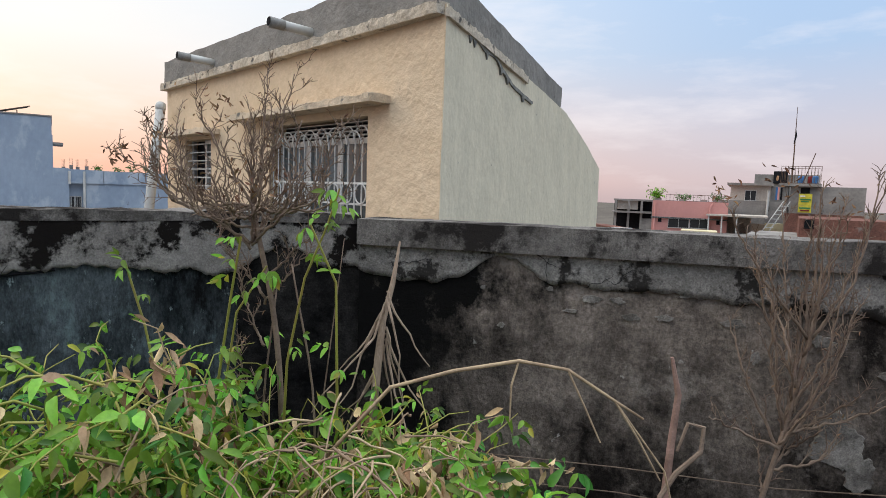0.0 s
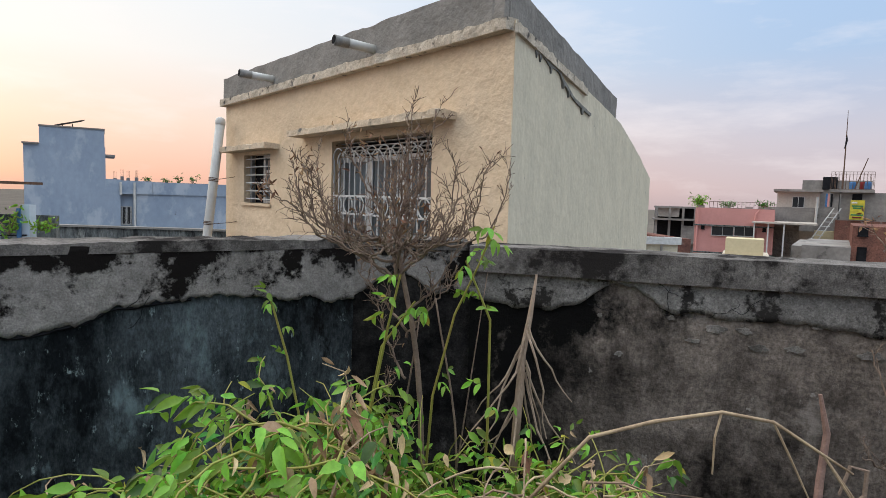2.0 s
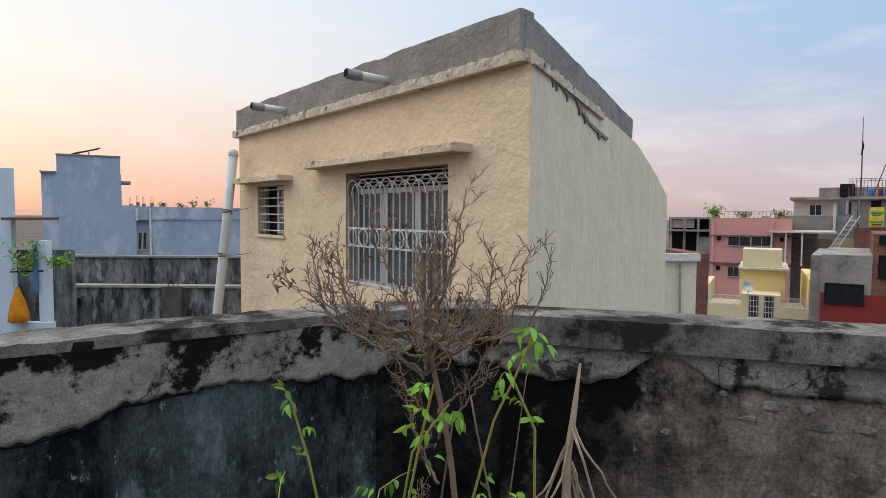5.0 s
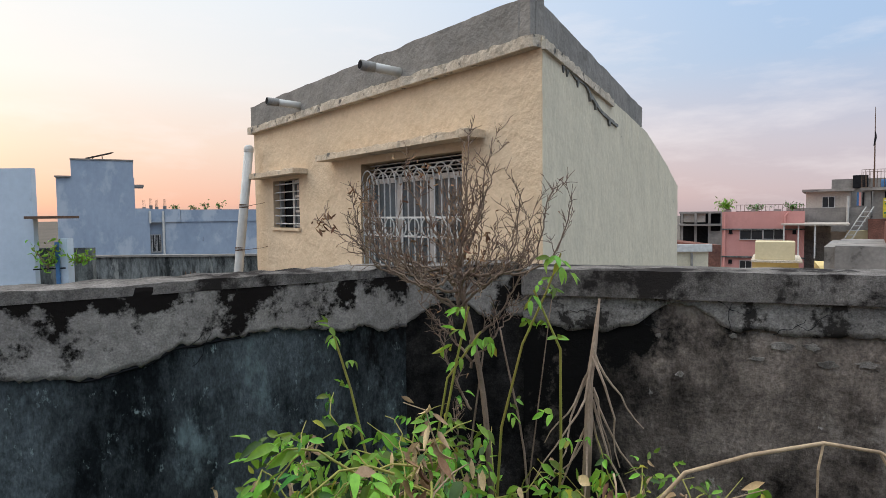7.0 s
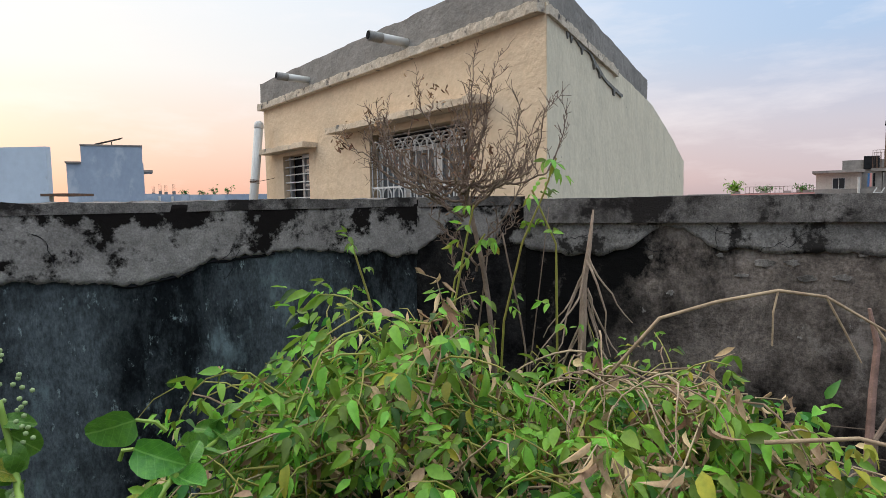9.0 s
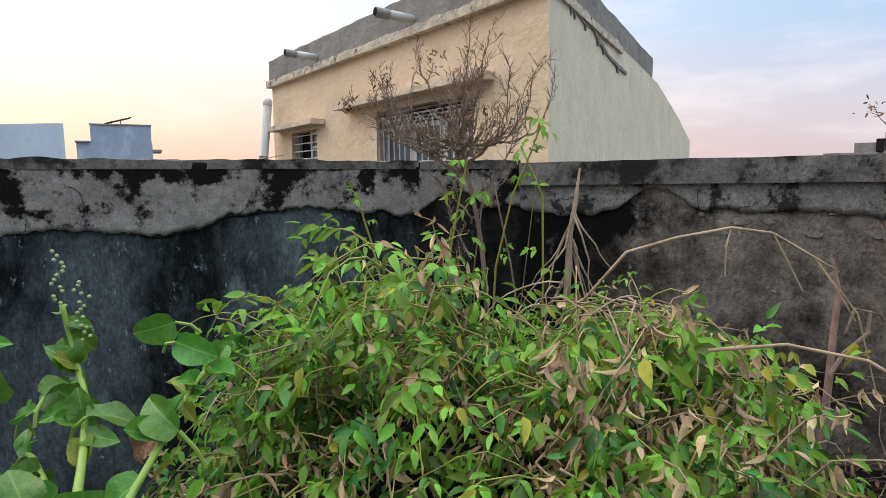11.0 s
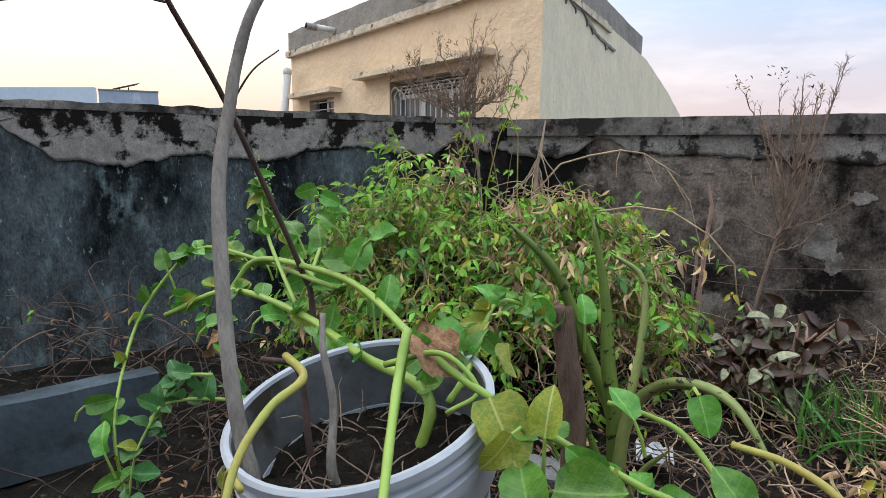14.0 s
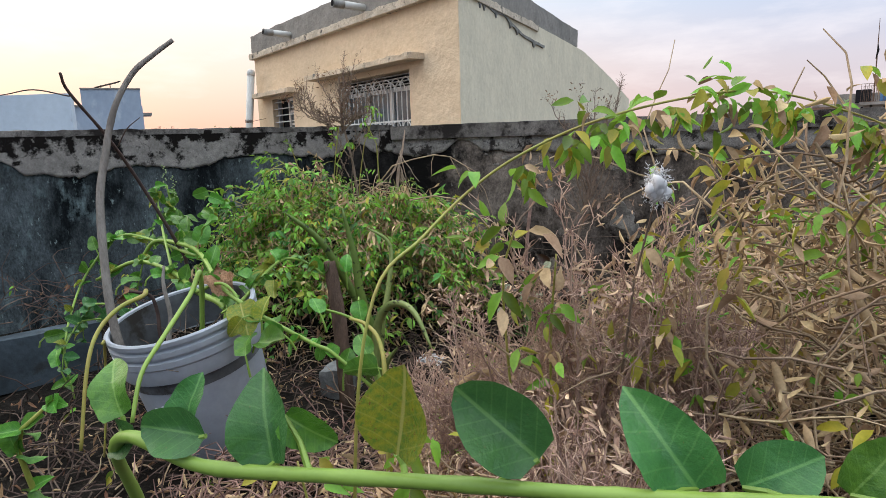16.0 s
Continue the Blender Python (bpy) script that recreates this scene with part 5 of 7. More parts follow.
    # green pods hanging among the leaves
    for i in range(16):
        x, y, h = spot(0.4)
        p = Vector((x, y - 0.03, h * 0.96)) + off
        d = (Vector((rng.gauss(0, 0.4), rng.gauss(-0.2, 0.3), -1))).normalized()
        line = [p + d * 0.011 * k + Vector((0.004 * math.sin(k * 0.7), 0, 0)) for k in range(7)]
        smooth(part("pod", tube_geo(line, [0.002, 0.006, 0.008, 0.0075, 0.008, 0.006, 0.0015], 8), M_LEAF, vine, "green bean pod"))
    # added body; its dark soil colour stands for shade in the heap's gaps
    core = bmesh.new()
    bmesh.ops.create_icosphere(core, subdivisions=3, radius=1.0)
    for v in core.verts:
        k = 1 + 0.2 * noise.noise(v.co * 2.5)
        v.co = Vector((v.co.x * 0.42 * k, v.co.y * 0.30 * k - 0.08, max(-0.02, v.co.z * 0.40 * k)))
    smooth(part("litter_core", core, M_SOIL, vine, "added dark body that stands for shade inside the heap"))
    return vine


vine_heap()


# ---- dry shrubs ----
def twiggy_bush(name, label, trunks, limbs, seed, mat, shoot=(0.04, 0.13), lift=0.8, wither=(), thick=0.0034, step=0.017, curl=0.13, leaf_mat=M_LEAF_RUST):
    """A bare bush: limbs given by their bends, set with upright shoots that carry short spurs."""
    rng = random.Random(seed)
    b = Vector(trunks[0][0][0])
    sh = thing(name, pose(*b), label, "shrub")
    fine, leaf = Heap(), Heap()
    for pts, r0, r1 in trunks:
        line = [p - b for p in smooth_line(pts, 5)]
        smooth(part("stem", tube_geo(line, taper(len(line), r0, r1), 7), mat, sh))
    for pts in limbs:
        line = [p - b + rand_dir(rng) * 0.004 for p in smooth_line(pts, 9)]
        n = len(line)
        rad = taper(n, thick, thick * 0.3)
        smooth(part("branch", tube_geo(line, rad, 5), mat, sh))
        run = 0.0
        for i in range(3, n):
            run += (line[i] - line[i - 1]).length
            if run < step * rng.uniform(0.6, 1.4):
                continue
            run = 0.0
            d = (line[i] - line[i - 1]).normalized()
            k = rng.randint(5, 7)
            twig = wander(rng, line[i], d * 0.55 + Vector((0, 0, lift)) + rand_dir(rng) * 0.55, rng.uniform(*shoot) * (1.15 - 0.5 * i / n), k, curl, 0.0, 0.06)
            fine.stem(twig, taper(k, rad[i] * 0.62, 0.0007), 4)
            for q, q0 in zip(twig[1:], twig):
                for m in range(rng.choice((0, 1, 2, 2))):
                    spur = wander(rng, q0.lerp(q, rng.random()), (q - q0).normalized() * 0.7 + rand_dir(rng) * 0.8 + Vector((0, 0, 0.3)), rng.uniform(0.010, 0.034), 3, 0.2)
                    fine.stem(spur, [0.0010, 0.0008, 0.0005], 3)
                    if rng.random() < 0.10:
                        leaf.leaf(spur[-1], rand_dir(rng), rand_dir(rng), rng.uniform(0.006, 0.013), rng.choice(DRY_LEAVES))
    for place, count, spread in wither:
        for i in range(count):
            p = Vector(place) - b + Vector((rng.gauss(0, spread), rng.gauss(0, spread), rng.gauss(0, spread * 0.8)))
            leaf.leaf(p, rand_dir(rng) + Vector((0, 0, -0.3)), rand_dir(rng), rng.uniform(0.010, 0.022), rng.choice(DRY_LEAVES))
    fine.make("spray", mat, sh, "fine bare twigs")
    leaf.make("leaves", leaf_mat, sh, "a few curled brown leaves")
    return sh


rng = random.Random(5)
FORK = Vector((0.035, 2.12, 0.985))
umbrella = []
for i in range(16):
    a = 2 * math.pi * i / 16 + rng.uniform(-0.15, 0.15)
    far = rng.uniform(0.18, 0.27) * (1.15 if math.cos(a) < -0.6 else 1.0)
    c = Vector((math.cos(a), math.sin(a) * 0.62, 0))
    rise = rng.uniform(0.06, 0.15)
    umbrella.append([FORK + Vector((0, 0, rng.uniform(-0.10, 0.0))), FORK + c * far * 0.45 + Vector((0, 0, rng.uniform(-0.035, 0.0))), FORK + c * far * 0.85 + Vector((0, 0, rise * 0.22)), FORK + c * far * 1.02 + Vector((0, 0, 0.03 + rise))])
for i in range(7):
    a = rng.uniform(0, 6.28)
    c = Vector((math.cos(a), math.sin(a) * 0.6, 0)) * rng.uniform(0.04, 0.15)
    umbrella.append([FORK, FORK + c * 0.5 + Vector((0, 0, 0.10)), FORK + c + Vector((0, 0, rng.uniform(0.18, 0.30)))])
for i in range(5):
    z = rng.uniform(0.45, 0.85)
    a = rng.uniform(0, 6.28)
    p = Vector((0.09 - 0.04 * z, 2.13, z))
    c = Vector((math.cos(a), math.sin(a) * 0.5, 0)) * rng.uniform(0.08, 0.2)
    umbrella.append([p, p + c * 0.5 + Vector((0, 0, 0.07)), p + c + Vector((0, 0, rng.uniform(0.12, 0.22)))])
corner_shrub = twiggy_bush("dry_shrub", "bare dry shrub with brown twigs in the wall corner",
                           [([(0.13, 2.14, 0.0), (0.11, 2.14, 0.35), (0.09, 2.13, 0.7), FORK], 0.0085, 0.0055), ([(0.10, 2.15, 0.0), (0.05, 2.15, 0.45), (0.09, 2.13, 0.8)], 0.0035, 0.002), ([(0.16, 2.13, 0.0), (0.19, 2.12, 0.5), (0.13, 2.12, 0.86)], 0.0035, 0.002), ([(0.14, 2.16, 0.1), (0.2, 2.16, 0.6), (0.24, 2.15, 0.92)], 0.0025, 0.001)],
                           umbrella + [[FORK, (-0.08, 2.10, 0.99), (-0.2, 2.09, 1.05), (-0.28, 2.08, 1.10)], [FORK, (-0.06, 2.10, 1.0), (-0.14, 2.1, 1.08), (-0.2, 2.1, 1.17)]], 5, M_TWIG, (0.03, 0.10), 0.42, [((-0.265, 2.08, 1.095), 26, 0.014), ((-0.19, 2.1, 1.15), 18, 0.016), ((-0.03, 2.1, 1.20), 30, 0.03), ((0.02, 2.1, 1.08), 40, 0.045), ((0.08, 2.08, 1.04), 30, 0.03)], 0.0036, 0.021, 0.2)
# green runners climbing it
climb, runner, cl_y = Heap(), Heap(), Heap()
rng = random.Random(8)
for line in ([(0.12, 2.10, 0.4), (0.14, 2.08, 0.65), (0.19, 2.05, 0.84), (0.24, 2.04, 0.95), (0.27, 2.03, 1.03)], [(-0.05, 2.05, 0.3), (0.02, 2.0, 0.6), (0.07, 1.97, 0.82), (0.10, 1.95, 0.93)],
             [(0.25, 2.1, 0.3), (0.27, 2.04, 0.6), (0.27, 2.02, 0.84), (0.22, 2.0, 0.96)], [(-0.15, 2.1, 0.4), (-0.22, 2.10, 0.7), (-0.26, 2.09, 0.84)], [(0.0, 2.15, 0.2), (-0.03, 2.1, 0.5), (0.02, 2.08, 0.75), (0.10, 2.06, 0.86)]):
    runner.stem([Vector(p) for p in line], [0.0035 - 0.0004 * i for i in range(len(line))], 5)
    for a, b in zip(line[1:], line[2:] + [line[-1]]):
        for k in range(2):
            q = Vector(a).lerp(Vector(b), rng.random())
            compound_leaf(rng, ([climb, cl_y], [0.93, 0.07]), q, rand_dir(rng) + Vector((0, -0.5, -0.3)), rng.uniform(0.020, 0.032), 4)
climber = thing("climbing_vine", Matrix.Identity(4), "green vine runners climbing a dry shrub", "vine")
climb.make("leaves", M_LEAF, climber)
cl_y.make("leaves", M_LEAF_YELLOW, climber, "yellow leaflets")
runner.make("runner", M_STEM_OLIVE, climber, stuff=False)

rng = random.Random(21)
upright = []
for i in range(20):
    z = rng.uniform(0.42, 0.72)
    p = Vector((1.20 + 0.17 * z, 2.44, z))
    side = rng.gauss(0, 0.13)
    upright.append([p, p + Vector((side * 0.6, rng.gauss(0, 0.03), 0.16)), p + Vector((side, rng.gauss(0, 0.05), rng.uniform(0.28, 0.44)))])
for i in range(8):
    z = rng.uniform(0.2, 0.5)
    p = Vector((1.20 + 0.17 * z, 2.44, z))
    side = rng.uniform(-0.2, 0.24)
    upright.append([p, p + Vector((side * 0.6, rng.gauss(0, 0.03), 0.05)), p + Vector((side, rng.gauss(0, 0.05), rng.uniform(0.10, 0.2)))])
twiggy_bush("dry_shrub", "thin reddish dry shrub in front of the wall", [([(1.19, 2.44, 0.0), (1.235, 2.44, 0.25), (1.29, 2.44, 0.52), (1.325, 2.44, 0.75)], 0.0085, 0.004)], upright, 21, M_TWIG, (0.03, 0.09), 0.7,
            [((1.10, 2.44, 1.06), 16, 0.02), ((1.22, 2.44, 1.10), 12, 0.03), ((1.36, 2.44, 1.04), 10, 0.03)], 0.0044, 0.030)

# bleached dead stick with roots, leaning in the heap
STICK = [(0.31, 2.13, 0.35), (0.32, 2.17, 0.65), (0.32, 2.20, 0.73), (0.33, 2.24, 0.81), (0.34, 2.26, 0.91)]
st = thing("dead_stick", Matrix.Identity(4), "bleached dead stick with peeling roots, stuck in the vines", "stick")
smooth(part("stick", tube_geo(STICK, [0.010, 0.0095, 0.008, 0.0065, 0.0025], 8), M_WOOD_PALE, st))
rng = random.Random(31)
for k in range(12):
    a = 0.9 * k
    line = wander(rng, (0.325 + 0.004 * math.cos(a), 2.20, 0.80 - 0.014 * k), (math.cos(a) * 0.35, -0.3, -0.9), 0.20 + 0.05 * (k % 3), 8, 0.14)
    part("root", tube_geo(line, taper(8, 0.0034, 0.0012), 5), M_WOOD_PALE, st)

# arching dry stem over the heap
arch = thing("arching_stem", Matrix.Identity(4), "arching straw-coloured dry stem over the vines", "stem")
ARCH = [(0.37, 1.69, 0.62), (0.47, 1.71, 0.74), (0.56, 1.73, 0.767), (0.655, 1.75, 0.785), (0.727, 1.76, 0.775), (0.798, 1.77, 0.731), (0.842, 1.78, 0.704)]
smooth(part("main_stem", tube_geo(ARCH, [0.003, 0.003, 0.003, 0.0029, 0.0026, 0.0022, 0.0016], 7), M_VINE_DRY, arch))
for line in ([(0.655, 1.75, 0.785), (0.646, 1.74, 0.75), (0.646, 1.74, 0.695)], [(0.727, 1.76, 0.775), (0.754, 1.76, 0.722), (0.78, 1.76, 0.669)], [(0.798, 1.77, 0.731), (0.834, 1.77, 0.678), (0.87, 1.77, 0.616)],
             [(0.798, 1.77, 0.731), (0.878, 1.785, 0.625), (0.92, 1.80, 0.474)]):
    part("side_stem", tube_geo(line, [0.0018, 0.0016, 0.0012][:len(line)], 6), M_VINE_DRY, arch)

# brown stem by the wall with a hooked dry shoot
br = thing("brown_stem", Matrix.Identity(4), "broken brown stem with a hooked grey shoot", "stem")
part("stem", tube_geo([(0.97, 2.30, 0.0), (0.99, 2.32, 0.34), (1.00, 2.34, 0.46), (1.01, 2.35, 0.57), (0.99, 2.35, 0.66)], [0.011, 0.010, 0.009, 0.008, 0.004], 7), M_TWIG_RED, br)
part("shoot", tube_geo([(0.93, 2.15, 0.0), (0.95, 2.17, 0.40), (0.98, 2.18, 0.45), (1.03, 2.19, 0.50), (1.035, 2.20, 0.55), (1.00, 2.19, 0.56), (0.98, 2.18, 0.50)], [0.006, 0.006, 0.006, 0.005, 0.005, 0.004, 0.003], 6), M_TWIG, br)

# slack wires strung along the wall
for z0, z1 in ((0.33, 0.30), (0.26, 0.21)):
    w = thing("slack_wire", Matrix.Identity(4), "thin slack wire strung along the mouldy wall", "wire")
    part("wire", tube_geo([(0.5, 2.45, z0), (0.9, 2.5, z0 - 0.02), (1.3, 2.50, z1), (1.9, 2.50, z1 + 0.03)], 0.0016, 4), M_TWIG, w)

# runner trailing from the heap to the soil by the wall
tr = thing("trailing_runner", Matrix.Identity(4), "pale runner with yellow leaves trailing to the soil", "vine")
TR = [(0.60, 1.56, 0.60), (0.71, 1.55, 0.62), (0.81, 1.52, 0.61), (0.91, 1.50, 0.55), (0.98, 1.50, 0.47), (0.99, 1.49, 0.39)]
smooth(part("runner", tube_geo([Vector(p) for p in TR], [0.0035, 0.003, 0.003, 0.0026, 0.0022, 0.002], 6), M_VINE_DRY, tr))
rng = random.Random(77)
ty, tg = Heap(), Heap()
for p in TR[1:]:
    for k in range(2):
        compound_leaf(rng, ([ty, tg], [0.7, 0.3]), p, rand_dir(rng) + Vector((0, 0, -0.6)), rng.uniform(0.02, 0.03), 3)
ty.make("leaves", M_LEAF_YELLOW, tr)
tg.make("leaves", M_LEAF, tr)


# ---- bucket with spinach ----
RIM = Vector((0.336, 0.432, 0.417))
AXIS = Vector((-0.10, -0.20, 1.0)).normalized()
bucket_pose = Matrix.Translation(RIM - AXIS * 0.402) @ AXIS.to_track_quat("Z", "Y").to_matrix().to_4x4()
bucket = thing("bucket", bucket_pose, "grey ribbed plastic bucket of soil, tilted, on the terrace floor", "bucket")
prof = [(0.001, 0.0), (0.150, 0.0), (0.154, 0.006), (0.172, 0.282), (0.172, 0.286), (0.1855, 0.284), (0.187, 0.287), (0.188, 0.326), (0.1925, 0.330), (0.193, 0.346), (0.186, 0.349), (0.186, 0.357), (0.1940, 0.360), (0.1945, 0.373),
        (0.187, 0.376), (0.187, 0.384), (0.1955, 0.387), (0.196, 0.398), (0.191, 0.402), (0.184, 0.400), (0.1825, 0.394)]
crisp_smooth(part("shell", lathe(prof, 56), M_BUCKET, bucket))
# soil stains, plus a base darker than the shell that paints the inside's shade
M_LINER = material("shaded_stained_plastic", (0.13, 0.138, 0.15), (0.075, 0.078, 0.082), 5, 0.55, bump=0.1, bump_scale=40, spots=(0.035, 0.030, 0.025), spot_scale=8, spot_at=(0.52, 0.62), fine=0.15)
smooth(part("inner_wall", lathe([(0.1825, 0.394), (0.172, 0.25)], 56), M_LINER, bucket, "soil-stained inside of the bucket, its colour also darkened for shade"))
bm = bmesh.new()
bmesh.ops.create_circle(bm, cap_ends=True, radius=0.176, segments=40)
bmesh.ops.subdivide_edges(bm, edges=bm.edges, cuts=1)
bmesh.ops.triangulate(bm, faces=bm.faces)
bmesh.ops.subdivide_edges(bm, edges=bm.edges, cuts=3, use_grid_fill=True)
for v in bm.verts:
    v.co.z = 0.285 + 0.018 * noise.noise(v.co * 18) + 0.01 * noise.noise(v.co * 50)
part("soil", bm, M_SOIL, bucket, "dark soil with dry litter")
for k, (a, z, w, hgt) in enumerate(((-1.16, 0.20, 0.035, 0.006), (-1.05, 0.19, 0.02, 0.05), (-1.22, 0.16, 0.012, 0.045), (-1.12, 0.15, 0.04, 0.006), (-1.0, 0.15, 0.012, 0.05))):
    r = 0.1545 + (z / 0.285) * 0.022
    c = Vector((r * math.cos(a), r * math.sin(a), z))
    pr = part("printed_bar", box(-0.002, -w / 2, -hgt / 2, 0.002, w / 2, hgt / 2), M_WHITE, bucket, "white printed bar")
    pr.matrix_local = Matrix.Translation(c) @ pose(0, 0, 0, 0, 0, math.degrees(a)) @ pose(0, 0, 0, 20 * (k % 3 - 1), 4.5, 0)
rng = random.Random(3)
litter = Heap()
inv = bucket_pose.inverted()
for i in range(60):
    a, r = rng.uniform(0, 6.28), 0.15 * math.sqrt(rng.random())
    p = Vector((r * math.cos(a), r * math.sin(a), 0.295))
    litter.stem(wander(rng, p, (rng.gauss(0, 1), rng.gauss(0, 1), 0.15), rng.uniform(0.05, 0.12), 5, 0.25, 0.2), [0.0014, 0.0014, 0.0012, 0.001, 0.0007], 4)
litter.make("straw", M_TWIG, bucket, "dry straw on the soil")



def broad_leaf(width, curl, fold, wave, seed, n=12, across=3):
    """A fleshy rounded leaf of length 1 along x, with a short tip, puckered between its veins."""
    verts, faces, rows = [], [], []
    for i in range(n + 1):
        t = i / n
        w = width * 0.5 * 2.10 * t ** 0.45 * (1 - t) ** 0.66
        row = []
        for k in range(-across, across + 1):
            if i in (0, n) and k:
                continue
            u = k / across
            p = Vector((t * 3 + seed, u * 2, seed))
            z = -curl * t * t + fold * w * abs(u) ** 1.4 + wave * w * (u * math.sin(7 * t + seed)) + 0.035 * noise.noise(p * 2.2) * min(1, 6 * t * (1 - t))
            row.append(len(verts))
            verts.append((t + 0.05 * w * (1 - abs(u)) - 0.10 * width * abs(u) * (1 - t) ** 3, w * u * (1 + 0.06 * noise.noise(p * 3)), z))
        rows.append(row)
    for a, b in zip(rows, rows[1:]):
        if len(a) == 1:
            faces += [(a[0], b[k + 1], b[k]) for k in range(len(b) - 1)]
        elif len(b) == 1:
            faces += [(a[k], a[k + 1], b[0]) for k in range(len(a) - 1)]
        else:
            faces += [(a[k], a[k + 1], b[k + 1], b[k]) for k in range(len(a) - 1)]
    return np.array(verts), faces


SPIN_A = [broad_leaf(0.74, 0.24, 0.55, 0.20, 1.0), broad_leaf(0.66, 0.40, 0.95, 0.25, 4.0), broad_leaf(0.80, 0.15, 0.40, 0.18, 7.0), broad_leaf(0.72, -0.18, 0.70, 0.25, 11.0), broad_leaf(0.76, 0.6, 0.5, 0.35, 15.0)]


def crumpled_leaf(seed):
    """A dead leaf of length 1 along x, rolled at its edges and crumpled."""
    verts, faces = broad_leaf(0.85, 0.35, 0.55, 0.5, seed, 16, 7)
    for v in verts:
        p = Vector(v) * 4.5 + Vector((seed, 0, 0))
        v[2] += 0.13 * noise.noise(p) + 0.07 * noise.noise(p * 2.3)
        v[1] *= 1 + 0.25 * noise.noise(p * 1.7)
        v[0] += 0.05 * noise.noise(p * 1.9 + Vector((9, 0, 0)))
    return verts, faces





def mesh_of(name, shape, mat, scale=1.0):
    me = bpy.data.meshes.new(name)
    me.from_pydata([tuple(v * scale) for v in shape[0]], [], shape[1])
    me.materials.append(mat)
    for p in me.polygons:
        p.use_smooth = True
    return me


LEAF_MESHES = {m.name: [mesh_of("leaf", s, m) for s in SPIN_A] for m in (M_BIG_LEAF, M_BIG_LEAF_BLUE, M_BIG_LEAF_YELLOW)}
LEAF_MESHES[M_BIG_LEAF_BROWN.name] = [mesh_of("leaf", crumpled_leaf(q), M_BIG_LEAF_BROWN) for q in (2.0, 6.0, 9.0)]


def big_leaf(parent, place, direction, up, size, mat, rng, label=""):
    me = rng.choice(LEAF_MESHES[mat.name])
    ob = new("leaf", me)
    ob.parent = parent
    t = turn_to(direction, up)
    ob.matrix_local = Matrix.Translation(Vector(place)) @ Matrix(t.tolist()).to_4x4() @ Matrix.Diagonal((size, size, size, 1))
    return tagged(ob, label)


spinach = thing("spinach_vine", Matrix.Identity(4), "thick-stemmed climbing spinach sprawling out of a bucket", "vine")
rng = random.Random(17)
STEMS = [
    ([(0.36, 0.47, 0.30), (0.41, 0.43, 0.52), (0.42, 0.37, 0.48), (0.47, 0.20, 0.42), (0.50, 0.10, 0.38), (0.52, 0.04, 0.30)], 0.0085, M_STEM),
    ([(-0.21, 0.88, 0.44), (-0.14, 0.89, 0.52), (0.05, 0.80, 0.53), (0.24, 0.65, 0.53), (0.42, 0.49, 0.48), (0.54, 0.43, 0.44), (0.64, 0.43, 0.39), (0.73, 0.43, 0.35), (0.78, 0.43, 0.33), (0.88, 0.43, 0.25)], 0.009, M_STEM),
    ([(0.13, 0.76, 0.50), (-0.19, 0.93, 0.52), (-0.34, 0.94, 0.53), (-0.43, 0.90, 0.44), (-0.45, 0.82, 0.33), (-0.36, 0.66, 0.18), (-0.30, 0.62, 0.02)], 0.0065, M_STEM),
    ([(0.40, 0.50, 0.30), (0.41, 0.52, 0.40), (0.27, 0.58, 0.43), (0.06, 0.73, 0.45), (-0.17, 0.82, 0.46), (-0.34, 0.81, 0.39)], 0.012, M_STEM),
    ([(0.20, 0.46, 0.46), (0.30, 0.34, 0.48), (0.30, 0.26, 0.47), (0.30, 0.19, 0.43), (0.32, 0.13, 0.36), (0.34, 0.07, 0.2)], 0.0075, M_STEM_OLIVE),
    ([(0.45, 0.50, 0.40), (0.47, 0.54, 0.44), (0.47, 0.71, 0.50), (0.51, 0.78, 0.49), (0.57, 0.81, 0.44)], 0.007, M_STEM),
    ([(0.88, 0.50, 0.22), (0.84, 0.53, 0.31), (0.79, 0.58, 0.36), (0.74, 0.59, 0.38), (0.68, 0.55, 0.41)], 0.007, M_STEM),
    ([(0.06, 0.73, 0.46), (-0.12, 0.91, 0.58), (-0.18, 0.97, 0.71)], 0.006, M_STEM),
    ([(0.05, 0.82, 0.50), (-0.10, 1.0, 0.52), (-0.24, 1.15, 0.57), (-0.32, 1.21, 0.62), (-0.342, 1.214, 0.70)], 0.0075, M_STEM),
    ([(0.02, 0.84, 0.48), (-0.06, 1.08, 0.56), (-0.12, 1.24, 0.60), (-0.19, 1.45, 0.58)], 0.006, M_STEM),
    ([(-0.10, 1.0, 0.50), (-0.26, 1.10, 0.48), (-0.42, 1.2, 0.46), (-0.52, 1.24, 0.38), (-0.58, 1.22, 0.2)], 0.006, M_STEM),
    ([(0.36, 0.47, 0.46), (0.45, 0.46, 0.49), (0.51, 0.44, 0.45), (0.47, 0.42, 0.42)], 0.006, M_STEM),
    ([(0.30, 0.20, 0.40), (0.22, 0.28, 0.36), (0.18, 0.30, 0.2), (0.17, 0.28, 0.05)], 0.005, M_STEM_OLIVE)]
for pts, r, m in STEMS:
    line = smooth_line(pts)
    rad = [q * (1 + 0.25 * max(0, math.sin(i * 2.1)) ** 6) for i, q in enumerate(taper(len(line), r, r * 0.62))]
    smooth(part("stem", tube_geo(line, [q * 0.82 for q in rad], 9), m, spinach))
